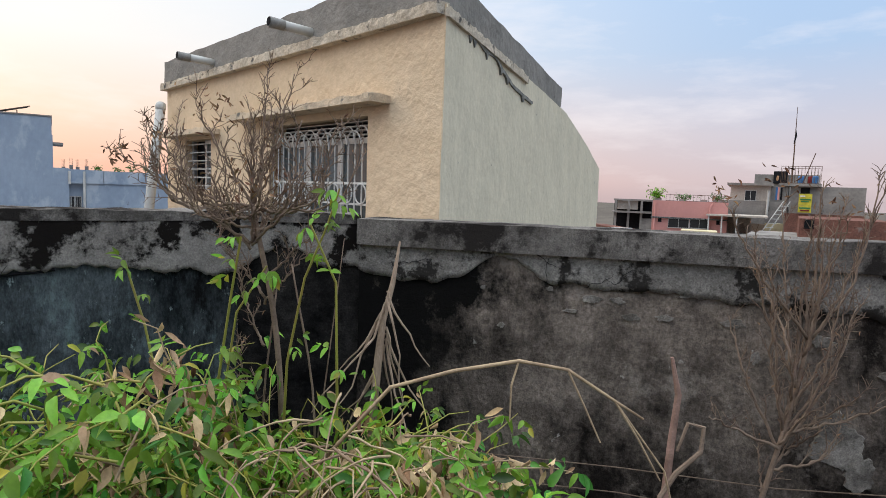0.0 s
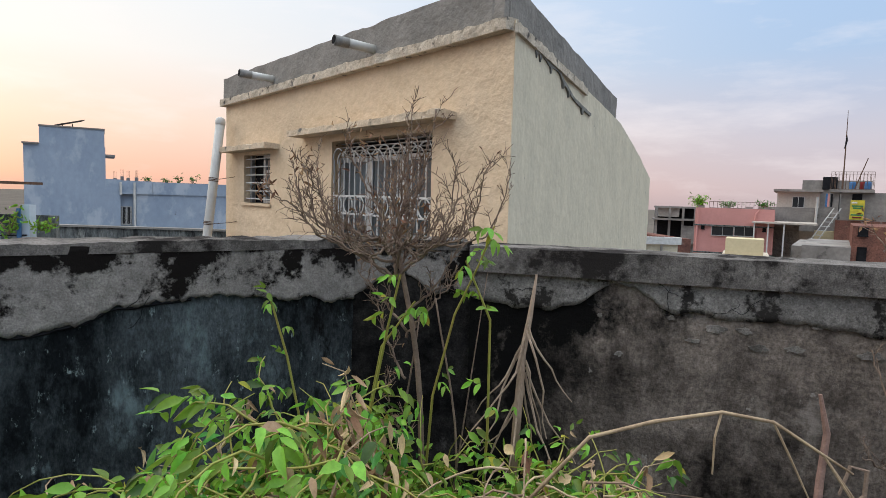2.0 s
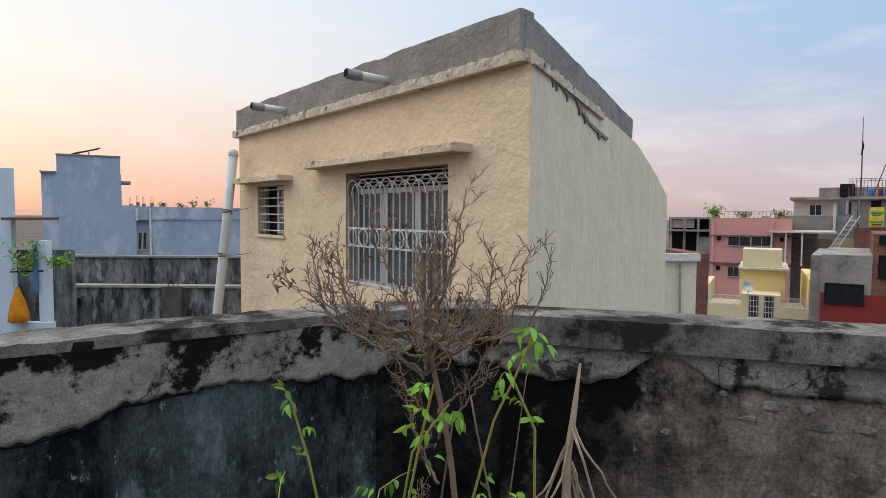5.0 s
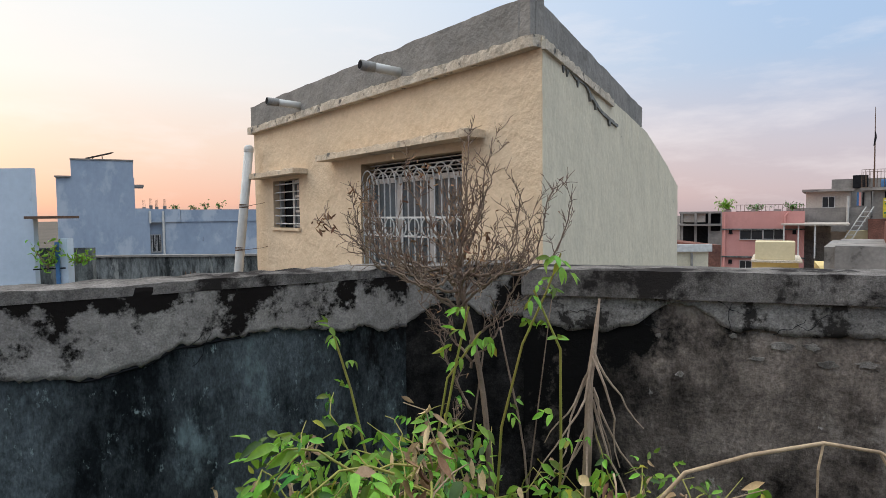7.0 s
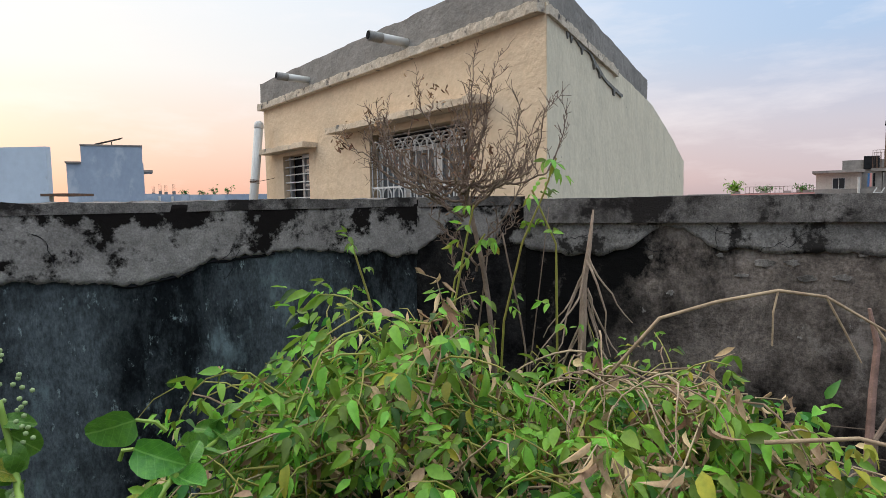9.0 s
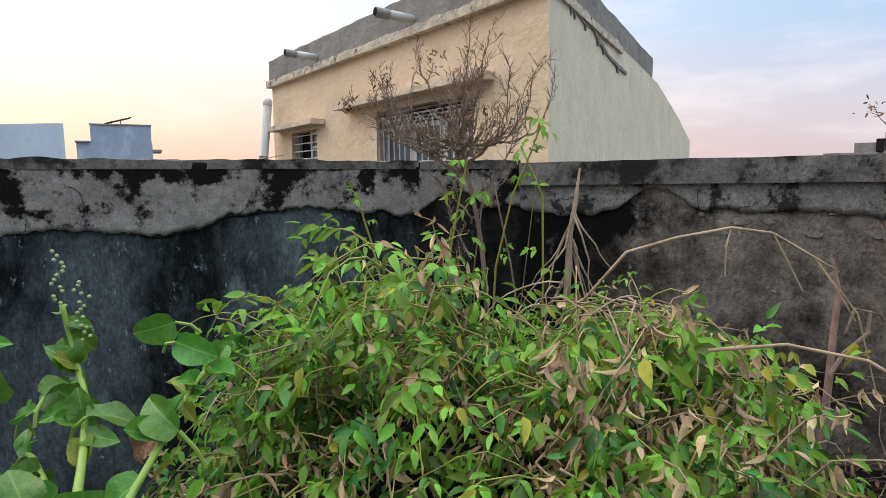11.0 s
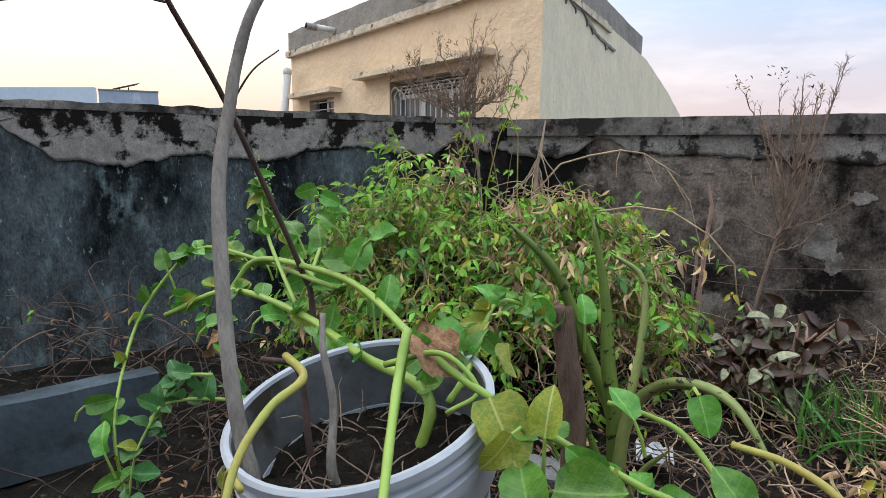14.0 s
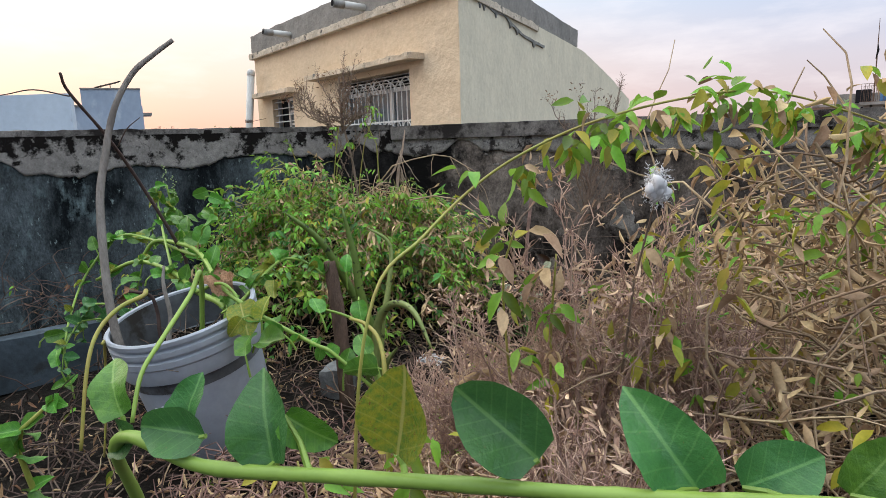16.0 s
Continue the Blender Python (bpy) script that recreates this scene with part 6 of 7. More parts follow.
LEAVES_A = [(-0.122, 1.235, 0.639), (-0.062, 0.951, 0.571), (-0.233, 1.046, 0.506), (-0.18, 1.132, 0.58), (-0.42, 1.20, 0.528), (-0.195, 1.453, 0.611), (-0.212, 1.253, 0.66), (-0.351, 0.826, 0.523), (-0.257, 0.952, 0.531), (0.212, 0.707, 0.585), (-0.046, 0.902, 0.605), (0.422, 0.611, 0.475), (0.15, 0.74, 0.56), (0.30, 0.63, 0.53),
            (0.26, 0.66, 0.50), (-0.10, 1.0, 0.52), (-0.02, 0.86, 0.48), (-0.28, 1.15, 0.60), (-0.33, 1.2, 0.56), (-0.07, 1.1, 0.60), (0.07, 0.84, 0.49), (-0.16, 0.78, 0.40), (-0.13, 0.74, 0.36), (0.0, 0.75, 0.44), (-0.40, 1.08, 0.50), (-0.48, 1.25, 0.50)]
LEAVES_B = [(0.57, 0.41, 0.42), (0.59, 0.34, 0.38), (0.56, 0.35, 0.41), (0.66, 0.36, 0.41), (0.67, 0.34, 0.38), (0.61, 0.40, 0.45), (0.81, 0.54, 0.41), (0.84, 0.48, 0.34), (0.81, 0.45, 0.31), (0.70, 0.51, 0.43), (0.86, 0.42, 0.30), (0.62, 0.87, 0.47), (-0.39, 0.66, 0.23), (-0.35, 0.61, 0.17), (0.28, 0.67, 0.62), (0.07, 0.81, 0.60), (-0.29, 0.83, 0.43)]
for i, p in enumerate(LEAVES_A + LEAVES_B):
    size = (rng.uniform(0.050, 0.070) if i % 3 else rng.uniform(0.065, 0.088)) * (0.8 if p[1] > 1.1 else 1.0)
    up = Vector((0.35 + rng.gauss(0, 0.4), -0.75 + rng.gauss(0, 0.4), 0.45 + rng.gauss(0, 0.3)))
    d = Vector((rng.gauss(0, 0.7), rng.gauss(0, 0.3), 0.8 if i % 2 else rng.uniform(-0.5, 0.6)))
    d = (d - up.normalized() * d.dot(up.normalized())).normalized()
    mat = M_BIG_LEAF_YELLOW if i in (28, 31) else M_BIG_LEAF
    start = Vector(p) - d * size * 0.5
    big_leaf(spinach, start, d, up, size, mat, rng)
    part("leaf_stalk", tube_geo([start, start - d * 0.02 + Vector((0, 0.006, -0.012)), start - d * 0.03 + Vector((0, 0.012, -0.03))], [0.0024, 0.0028, 0.003], 6), M_STEM, spinach)
for i in range(150):
    pts, r, m = STEMS[rng.choice((1, 2, 3, 5, 7, 8, 9, 10))]
    q = smooth_line(pts)
    p = rng.choice(q[len(q) // 4:])
    up = Vector((rng.gauss(0.2, 0.5), rng.gauss(-0.5, 0.5), 0.8))
    big_leaf(spinach, p, rand_dir(rng) + Vector((0, -0.2, 0.3)), up, rng.uniform(0.026, 0.055), M_BIG_LEAF if i % 6 else M_BIG_LEAF_YELLOW, rng)
big_leaf(spinach, (0.40, 0.49, 0.505), (0.9, -0.4, -0.35), (0.2, -0.6, 0.8), 0.085, M_BIG_LEAF_BROWN, rng, "withered brown leaf")
big_leaf(spinach, (0.53, 0.42, 0.45), (0.5, -0.5, -0.6), (0.5, -0.7, 0.3), 0.10, M_BIG_LEAF_YELLOW, rng, "yellow leaf with brown edge")
for p in ((-0.345, 1.377, 0.436), (-0.20, 0.80, 0.36), (0.52, 0.60, 0.47), (-0.17, 0.76, 0.38)):
    big_leaf(spinach, p, (rng.gauss(0, 1), -0.5, -0.7), rand_dir(rng), 0.06, M_BIG_LEAF_YELLOW if p[0] > 0.1 else M_BIG_LEAF_BROWN, rng)
# low trailing shoots between the bucket and the kerb
for i in range(4):
    q = wander(rng, (rng.uniform(0.02, 0.16), rng.uniform(0.42, 0.66), rng.uniform(0.28, 0.42)), (-0.8, rng.uniform(-0.7, 0.5), 0.1), rng.uniform(0.18, 0.32), 8, 0.22, 1.0)
    q = [Vector((p.x, p.y, max(0.012, p.z))) for p in q]
    smooth(part("stem", tube_geo(smooth_line(q, 3), taper(22, 0.0032, 0.0016), 6), M_STEM, spinach))
    for p in q[1:]:
        for k in range(2):
            big_leaf(spinach, p, rand_dir(rng) + Vector((0, -0.3, 0.3)), Vector((rng.gauss(0.2, 0.5), rng.gauss(-0.5, 0.5), 0.9)), rng.uniform(0.022, 0.04), M_BIG_LEAF_BLUE if rng.random() < 0.85 else M_BIG_LEAF_YELLOW, rng)
# flower spikes
for base in ((-0.345, 1.214, 0.70), (-0.312, 1.22, 0.655)):
    sp = Heap()
    for k in range(16):
        v = Vector(base) + Vector((rng.gauss(0, 0.005), rng.gauss(0, 0.005), 0.006 * k - 0.01))
        bmx = bmesh.new()
        bmesh.ops.create_icosphere(bmx, subdivisions=1, radius=0.0034)
        bmx.verts.ensure_lookup_table()
        sp.add([tuple(w.co + v) for w in bmx.verts], [[w.index for w in f.verts] for f in bmx.faces])
        bmx.free()
    sp.make("flower_spike", M_BLOOM, spinach, "pale budding flower spike", stuff=False)


def stick_thing(name, label, points, r0, r1, mat, twigs=(), sides=9, knots=True):
    t = thing(name, Matrix.Identity(4), label, "stick")
    line = smooth_line(points)
    rad = [q * (1 + (0.18 * abs(noise.noise(Vector((i * 0.9, r0 * 900, 0)))) if knots else 0)) for i, q in enumerate(taper(len(line), r0, r1))]
    smooth(part("shaft", tube_geo(line, rad, sides), mat, t))
    for tw in twigs:
        l2 = smooth_line(tw)
        smooth(part("side_twig", tube_geo(l2, taper(len(l2), r1 * 0.6, r1 * 0.3), 6), mat, t))
    return t


stick_thing("tall_stick", "tall weathered grey stick standing in a bucket", [(0.25, 0.32, 0.27), (0.23, 0.32, 0.33), (0.18, 0.35, 0.47), (0.13, 0.41, 0.71), (0.12, 0.46, 0.84), (0.12, 0.48, 0.90), (0.13, 0.51, 0.98), (0.16, 0.55, 1.06), (0.20, 0.59, 1.11), (0.245, 0.62, 1.15)], 0.012, 0.006, M_WOOD_GREY,
            [[(0.12, 0.48, 0.90), (0.12, 0.48, 0.92), (0.12, 0.48, 0.92)]])
stick_thing("dark_stick", "dark reddish twig with bare side shoots", [(0.05, 0.83, 0.02), (0.04, 0.83, 0.42), (0.02, 0.82, 0.52), (-0.01, 0.72, 0.73), (-0.01, 0.61, 0.88), (-0.01, 0.49, 1.01), (-0.00, 0.46, 1.06)], 0.0072, 0.0036, M_WOOD_DARK,
            [[(-0.01, 0.49, 1.00), (-0.10, 0.46, 1.02), (-0.18, 0.44, 1.01), (-0.25, 0.41, 1.00)], [(0.01, 0.62, 0.86), (0.06, 0.61, 0.91), (0.12, 0.60, 0.94)]])
stick_thing("dead_stub", "short dead grey stub standing in bucket soil", [(0.31, 0.42, 0.27), (0.30, 0.41, 0.32), (0.29, 0.44, 0.40), (0.27, 0.45, 0.48), (0.26, 0.47, 0.53)], 0.008, 0.004, M_WOOD_GREY)
stick_thing("dead_stub", "crooked dead dark stub standing in bucket soil", [(0.25, 0.45, 0.27), (0.24, 0.45, 0.34), (0.23, 0.46, 0.40), (0.22, 0.45, 0.45), (0.19, 0.41, 0.47)], 0.006, 0.004, M_WOOD_DARK)
stick_thing("wood_stump", "rough brown stake stuck in the soil", [(0.62, 0.82, -0.02), (0.61, 0.82, 0.25), (0.59, 0.83, 0.40), (0.58, 0.83, 0.48)], 0.025, 0.019, material("rough_bark", (0.15, 0.10, 0.075), (0.08, 0.055, 0.042), 16, 0.9, bump=0.8, bump_scale=50, stretch=(2, 2, 0.6)), sides=10)
stick_thing("dry_stalk", "yellow-brown dry stalk arching over the soil", [(0.99, 0.25, 0.0), (0.97, 0.31, 0.30), (0.94, 0.36, 0.39), (0.89, 0.40, 0.42), (0.83, 0.44, 0.42)], 0.006, 0.004, M_STEM_OLIVE)


# ---- aloe ----
def aloe_leaf(parent, pts, width, mat):
    line = smooth_line(pts, 5)
    verts, faces = [], []
    n = len(line)
    for i, p in enumerate(line):
        t = i / (n - 1)
        d = (line[min(i + 1, n - 1)] - line[max(i - 1, 0)]).normalized()
        side = d.cross(Vector((0.4, -0.9, 0.15))).normalized()
        nrm = side.cross(d).normalized()
        w = width * (1 - t) ** 0.55 * (0.75 + 0.25 * min(1, t * 4)) + 0.0015
        verts += [p + side * w, p + nrm * w * 0.15, p - side * w, p - nrm * w * 0.55]
    for i in range(n - 1):
        for k in range(4):
            a, b = i * 4 + k, i * 4 + (k + 1) % 4
            faces.append((a, b, b + 4, a + 4))
    faces += [(3, 2, 1, 0), tuple((n - 1) * 4 + k for k in range(4))]
    return smooth(part("leaf", (verts, faces), mat, parent))


aloe = thing("aloe", Matrix.Identity(4), "aloe with long spotted green leaves growing from soil", "aloe")
for pts, w, m in (([(0.69, 0.90, 0.0), (0.69, 0.89, 0.20), (0.67, 0.86, 0.36), (0.66, 0.85, 0.49), (0.63, 0.84, 0.65)], 0.026, M_ALOE),
                  ([(0.69, 0.92, 0.0), (0.69, 0.91, 0.21), (0.63, 0.88, 0.37), (0.57, 0.80, 0.55), (0.49, 0.73, 0.65)], 0.023, M_ALOE),
                  ([(0.70, 0.92, 0.0), (0.71, 0.92, 0.23), (0.73, 0.95, 0.37), (0.73, 0.98, 0.51), (0.66, 0.96, 0.57)], 0.014, M_ALOE_PALE),
                  ([(0.69, 0.89, 0.02), (0.71, 0.88, 0.24), (0.76, 0.85, 0.33), (0.83, 0.80, 0.36), (0.89, 0.76, 0.34), (0.95, 0.72, 0.25)], 0.020, M_ALOE_PALE),
                  ([(0.68, 0.90, 0.0), (0.66, 0.88, 0.14), (0.63, 0.86, 0.24)], 0.016, M_ALOE), ([(0.70, 0.90, 0.0), (0.74, 0.88, 0.13), (0.79, 0.86, 0.20)], 0.014, M_ALOE_PALE)):
    aloe_leaf(aloe, pts, w * 0.78, m)

# ---- dark red succulent by the wall ----
succ = thing("succulent", pose(1.13, 1.70, 0), "bushy succulent with dark red and pale green leaves", "succulent")
rng = random.Random(41)
PAD = leaf_shape(8, 0.56, 0.30, 0.45, 0.7)
pad_v = np.concatenate([PAD[0] + [0, 0, 0.05], PAD[0] * [1, 1, 1] - [0, 0, 0.05]])
pad_f = PAD[1] + [tuple(i + len(PAD[0]) for i in reversed(f)) for f in PAD[1]]
me_r, me_g = mesh_of("leaf", (pad_v, pad_f), M_SUCC_RED), mesh_of("leaf", (pad_v, pad_f), M_SUCC)
for s in range(40):
    a = rng.uniform(0, 6.28)
    ln = rng.uniform(0.14, 0.32)
    line = wander(rng, (rng.gauss(0, 0.05), rng.gauss(0, 0.04), 0), (math.cos(a) * 0.42, math.sin(a) * 0.36, 1.0), ln, 5, 0.12, 0.35)
    part("stalk", tube_geo(line, [0.006, 0.0055, 0.005, 0.0045, 0.004], 6), M_TWIG_RED, succ)
    for q in line[1:]:
        for k in range(3):
            leaf = new("leaf", me_g if rng.random() < 0.30 else me_r)
            leaf.parent = succ
            z = rng.uniform(0.040, 0.066)
            leaf.matrix_local = Matrix.Translation(q) @ Matrix(turn_to(rand_dir(rng, 0.6) * 0.8 + Vector((math.cos(a), math.sin(a), -0.35)) * 0.6, rand_dir(rng) * 0.6 + Vector((0, -0.5, 0.6))).tolist()).to_4x4() @ Matrix.Diagonal((z, z, z, 1))

# ---- grass tuft ----
grass = thing("grass_tuft", pose(1.38, 1.45, 0), "tuft of green and straw-coloured grass", "grass", kind="stuff")
gg, gd = Heap(), Heap()
for i in range(300):
    p = Vector((rng.gauss(0.02, 0.13), rng.gauss(0, 0.10), 0))
    a = rng.uniform(0, 6.28)
    blade = leaf_shape(5, 0.045, rng.uniform(0.25, 0.9), 0.4)
    dry_side = p.x > rng.uniform(-0.1, 0.15)
    (gd if dry_side else gg).leaf(p, (math.cos(a) * 0.55, math.sin(a) * 0.55, 1), rand_dir(rng), rng.uniform(0.08, 0.21), blade)
gg.make("blades", M_LEAF_DARK, grass)
gd.make("blades", M_LEAF_DRY, grass, "straw-coloured blades")


# ---- dried bean heap and dry weeds ----
def dry_heap(name, label, area, height, stems_n, leaves_n, green_n, seed, smat, lmat, reach=0.3, big=0.042):
    rng = random.Random(seed)
    x0, y0, x1, y1 = area
    hp = thing(name, pose((x0 + x1) / 2, (y0 + y1) / 2, 0), label, "dry plants", kind="stuff")
    off = Vector((-(x0 + x1) / 2, -(y0 + y1) / 2, 0))
    st, lv, gr, yl = Heap(), Heap(), Heap(), Heap()

    def spot():
        while True:
            x, y = rng.uniform(x0, x1), rng.uniform(y0, y1)
            h = height(x, y)
            if h > 0.01:
                return x, y, h
    for i in range(stems_n):
        x, y, h = spot()
        st.stem(wander(rng, Vector((x, y, h * rng.uniform(0, 1))) + off, rand_dir(rng, 0.5) + Vector((0, 0, 0.25)), rng.uniform(0.4, 1.0) * reach, 6, 0.28, 0.3), [0.0026, 0.0024, 0.0022, 0.002, 0.0016, 0.001], 3)
    for i in range(leaves_n):
        x, y, h = spot()
        lv.leaf(Vector((x, y, h * rng.uniform(0.3, 1.08))) + off, rand_dir(rng) + Vector((0, 0, -0.5)), rand_dir(rng), rng.uniform(0.014, big), rng.choice(DRY_LEAVES))
    for i in range(green_n):
        x, y, h = spot()
        compound_leaf(rng, ([gr, yl], [0.55, 0.45]), Vector((x, y, h * rng.uniform(0.85, 1.15))) + off, rand_dir(rng) + Vector((0, 0, -0.3)), rng.uniform(0.02, 0.038), 3)
    st.make("stalks", smat, hp, "tangled dry stalks")
    lv.make("leaves", lmat, hp, "curled dry leaves and pods")
    gr.make("leaves", M_LEAF, hp, "last green leaves")
    yl.make("leaves", M_LEAF_YELLOW, hp, "yellowing leaves")
    return hp


def heap_h(x, y):
    edge = min(1, max(0, (x - (1.02 + 0.28 * max(0, y))) / 0.35)) * min(1, max(0, (1.75 - y) / 0.4)) * min(1, (y + 0.25) / 0.3) * min(1, (3.0 - x) / 0.5)
    hump = 0.42 * math.exp(-(((x - 1.85) / 0.36) ** 2) - ((y - 0.25) / 0.36) ** 2)
    return edge * (hump + 0.40 + 0.14 * noise.noise(Vector((x * 3, y * 3, 2))) + 0.16 * min(1, max(0, (x - 1.5) / 0.8)))


dry_heap("dry_bean_heap", "heap of tan dried bean vines with pods and yellow leaves", (1.0, -0.25, 3.0, 1.75), heap_h, 7000, 17000, 480, 51, M_VINE_DRY, M_LEAF_DRY)
dry_heap("floor_litter", "dry twigs and dead leaves strewn over soil", (-0.5, -0.1, 2.2, 2.6), lambda x, y: 0.035, 2200, 1800, 30, 61, M_TWIG_DARK, M_LEAF_RUST, 0.26)
dry_heap("straw_litter", "pale straw and dry stalks strewn over soil", (-0.2, 0.1, 2.0, 2.6), lambda x, y: 0.045, 700, 800, 20, 62, M_VINE_DRY, M_LEAF_DRY, 0.2)
dry_heap("dry_weeds", "low purple-brown dry weeds", (0.88, -0.25, 1.5, 0.80), lambda x, y: (0.20 + 0.12 * noise.noise(Vector((x * 5, y * 5, 3)))) * min(1, (x - 0.86) / 0.2), 1100, 4600, 110, 71, M_WEED, M_LEAF_DRY, 0.2)
dry_heap("wall_roots", "brown dry rootlets hanging at the wall foot", (-1.25, 0.95, -0.35, 1.35), lambda x, y: 0.26, 110, 30, 3, 81, M_TWIG_DARK, M_LEAF_RUST, 0.34)

dry_heap("twig_litter", "fine purple-brown twigs strewn beside the bucket", (0.5, -0.35, 1.15, 0.55), lambda x, y: 0.12 + 0.07 * noise.noise(Vector((x * 6, y * 6, 3))), 900, 700, 8, 73, M_TWIG_RED, M_LEAF_DRY, 0.2)

rng = random.Random(91)
for (x, y), top, wide, sd in (((1.43, 0.08), 0.84, 0.15, 91), ((1.30, 0.12), 0.66, 0.13, 92), ((1.60, 0.06), 0.74, 0.14, 93), ((1.18, 0.22), 0.46, 0.13, 94), ((1.45, -0.12), 0.56, 0.16, 95)):
    sprays = []
    for i in range(22):
        z = rng.uniform(0.1, 0.55) * top
        p = Vector((x + rng.gauss(0, 0.02), y + rng.gauss(0, 0.02), z))
        a = rng.uniform(0, 6.28)
        c = Vector((math.cos(a), math.sin(a) * 0.7, 0)) * wide * rng.uniform(0.4, 1.1)
        sprays.append([p, p + c * 0.5 + Vector((0, 0, 0.35 * (top - z))), p + c + Vector((0, 0, rng.uniform(0.45, 0.85) * (top - z)))])
    wilt = [((x + rng.gauss(0, wide * 0.6), y + rng.gauss(0, wide * 0.4), top * rng.uniform(0.35, 0.95)), 22, 0.022) for k in range(13)]
    twiggy_bush("dry_weed", "purple-brown dry weed with knobbly bare sprays", [([(x, y, 0.0), (x + 0.01, y, top * 0.35), (x, y, top * 0.7)], 0.0045, 0.002)], sprays, sd, M_WEED, (0.03, 0.09), 0.15, wilt, 0.0030, 0.011, 0.34, M_LEAF_PINK)

# last living bean shoots among the dry weeds
for stalk, sd in (([(1.30, 0.06, 0.0), (1.31, 0.03, 0.35), (1.30, 0.0, 0.62), (1.32, -0.01, 0.72)], 1), ([(1.38, 0.05, 0.1), (1.37, 0.02, 0.5), (1.38, 0.0, 0.68)], 2), ([(1.22, -0.1, 0.0), (1.21, -0.14, 0.3), (1.20, -0.16, 0.50)], 3), ([(1.08, -0.15, 0.0), (1.07, -0.2, 0.28), (1.05, -0.21, 0.42)], 4), ([(1.5, 0.05, 0.2), (1.52, 0.02, 0.55), (1.55, 0.0, 0.70)], 5)):
    rng = random.Random(200 + sd)
    shoot = thing("bean_shoot", Matrix.Identity(4), "living bean shoot with green and yellow leaves in dry weeds", "vine", "bean shoots in the weeds")
    line = smooth_line(stalk)
    smooth(part("stem", tube_geo(line, taper(len(line), 0.003, 0.0015), 6), M_STEM_OLIVE, shoot))
    g, yl, dr = Heap(), Heap(), Heap()
    for q in line[len(line) // 2:]:
        compound_leaf(rng, ([g, yl, dr], [0.55, 0.30, 0.15]), q, rand_dir(rng) + Vector((0, -0.4, -0.4)), rng.uniform(0.026, 0.046), 3)
    g.make("leaves", M_LEAF, shoot, "green leaflets")
    yl.make("leaves", M_LEAF_YELLOW, shoot, "yellow leaflets")
    dr.make("leaves", M_LEAF_DRY, shoot, "dry leaflets")
rng = random.Random(300)

# bean runner arching over the dry heap
rv = thing("bean_runner", Matrix.Identity(4), "long green bean runner arching over dry weeds", "vine")
RV = smooth_line([(1.17, -0.30, 0.10), (1.20, -0.34, 0.50), (1.215, -0.30, 0.685), (1.24, -0.20, 0.735), (1.275, -0.08, 0.785), (1.34, -0.04, 0.83), (1.43, 0.02, 0.87), (1.55, 0.10, 0.90), (1.67, 0.16, 0.91), (1.79, 0.20, 0.88), (1.88, 0.20, 0.83), (1.94, 0.18, 0.70), (1.97, 0.2, 0.3)])
smooth(part("runner", tube_geo(RV, taper(len(RV), 0.0021, 0.0016), 6), M_STEM_OLIVE, rv))
g, yl, dr = Heap(), Heap(), Heap()
for i, q in enumerate(RV[26:]):
    warm = i / len(RV)
    for k in range(1 if i < 8 else 3):
        compound_leaf(rng, ([g, yl, dr], [0.7, 0.15 + 0.2 * warm, 0.15 + 0.2 * warm]), q, rand_dir(rng) + Vector((0, -0.3, -0.5)), rng.uniform(0.024, 0.04), 3)
for i in range(220):
    p = Vector((rng.uniform(1.5, 2.1), rng.uniform(-0.05, 0.6), rng.uniform(0.35, 0.86)))
    compound_leaf(rng, ([g, yl, dr], [0.35, 0.3, 0.35]), p, rand_dir(rng) + Vector((0, -0.2, -0.7)), rng.uniform(0.022, 0.04), 3)
g.make("leaves", M_LEAF, rv)
yl.make("leaves", M_LEAF_YELLOW, rv, "yellow leaflets")
dr.make("leaves", M_LEAF_DRY, rv, "dry leaflets")
hang = Heap()
for i in range(40):
    p = Vector((rng.uniform(1.5, 2.1), rng.uniform(0.1, 0.6), rng.uniform(0.5, 0.85)))
    hang.stem(wander(rng, p, rand_dir(rng) + Vector((0, 0, -0.4)), rng.uniform(0.2, 0.5), 7, 0.2, 0.3), taper(7, 0.003, 0.0012), 4)
hang.make("tangle", M_VINE_DRY, rv, "dry runners")
# dry pods
for p, d in (((1.80, 0.16, 0.62), (0.5, -0.2, -0.8)), ((1.86, 0.12, 0.66), (0.8, 0.1, -0.2)), ((1.70, 0.1, 0.5), (0.2, -0.4, -0.9)), ((1.2, 0.1, 0.42), (0.8, 0.2, 0.3))):
    line = [Vector(p) + Vector(d).normalized() * 0.02 * k + Vector((0, 0, 0.006 * math.sin(k))) for k in range(7)]
    smooth(part("pod", tube_geo(line, [0.003, 0.007, 0.008, 0.0075, 0.008, 0.0065, 0.002], 8), M_LEAF_DRY, rv, "dry bean pod"))

# tuft of seed fluff caught in the weeds
fl = thing("seed_fluff", pose(1.513, -0.10, 0.786) @ Matrix.Diagonal((0.75, 0.75, 0.9, 1)), "tuft of white seed fluff caught on dry weeds", "fluff")
rng = random.Random(6)
fh = Heap()
for i in range(9):
    bmx = bmesh.new()
    bmesh.ops.create_icosphere(bmx, subdivisions=2, radius=rng.uniform(0.008, 0.014))
    c = Vector((rng.gauss(0, 0.006), rng.gauss(0, 0.005), rng.gauss(0, 0.011)))
    bmx.verts.ensure_lookup_table()
    fh.add([tuple(w.co * (1 + 0.5 * noise.noise(w.co * 220 + c * 90)) + c) for w in bmx.verts], [[w.index for w in f.verts] for f in bmx.faces])
    bmx.free()
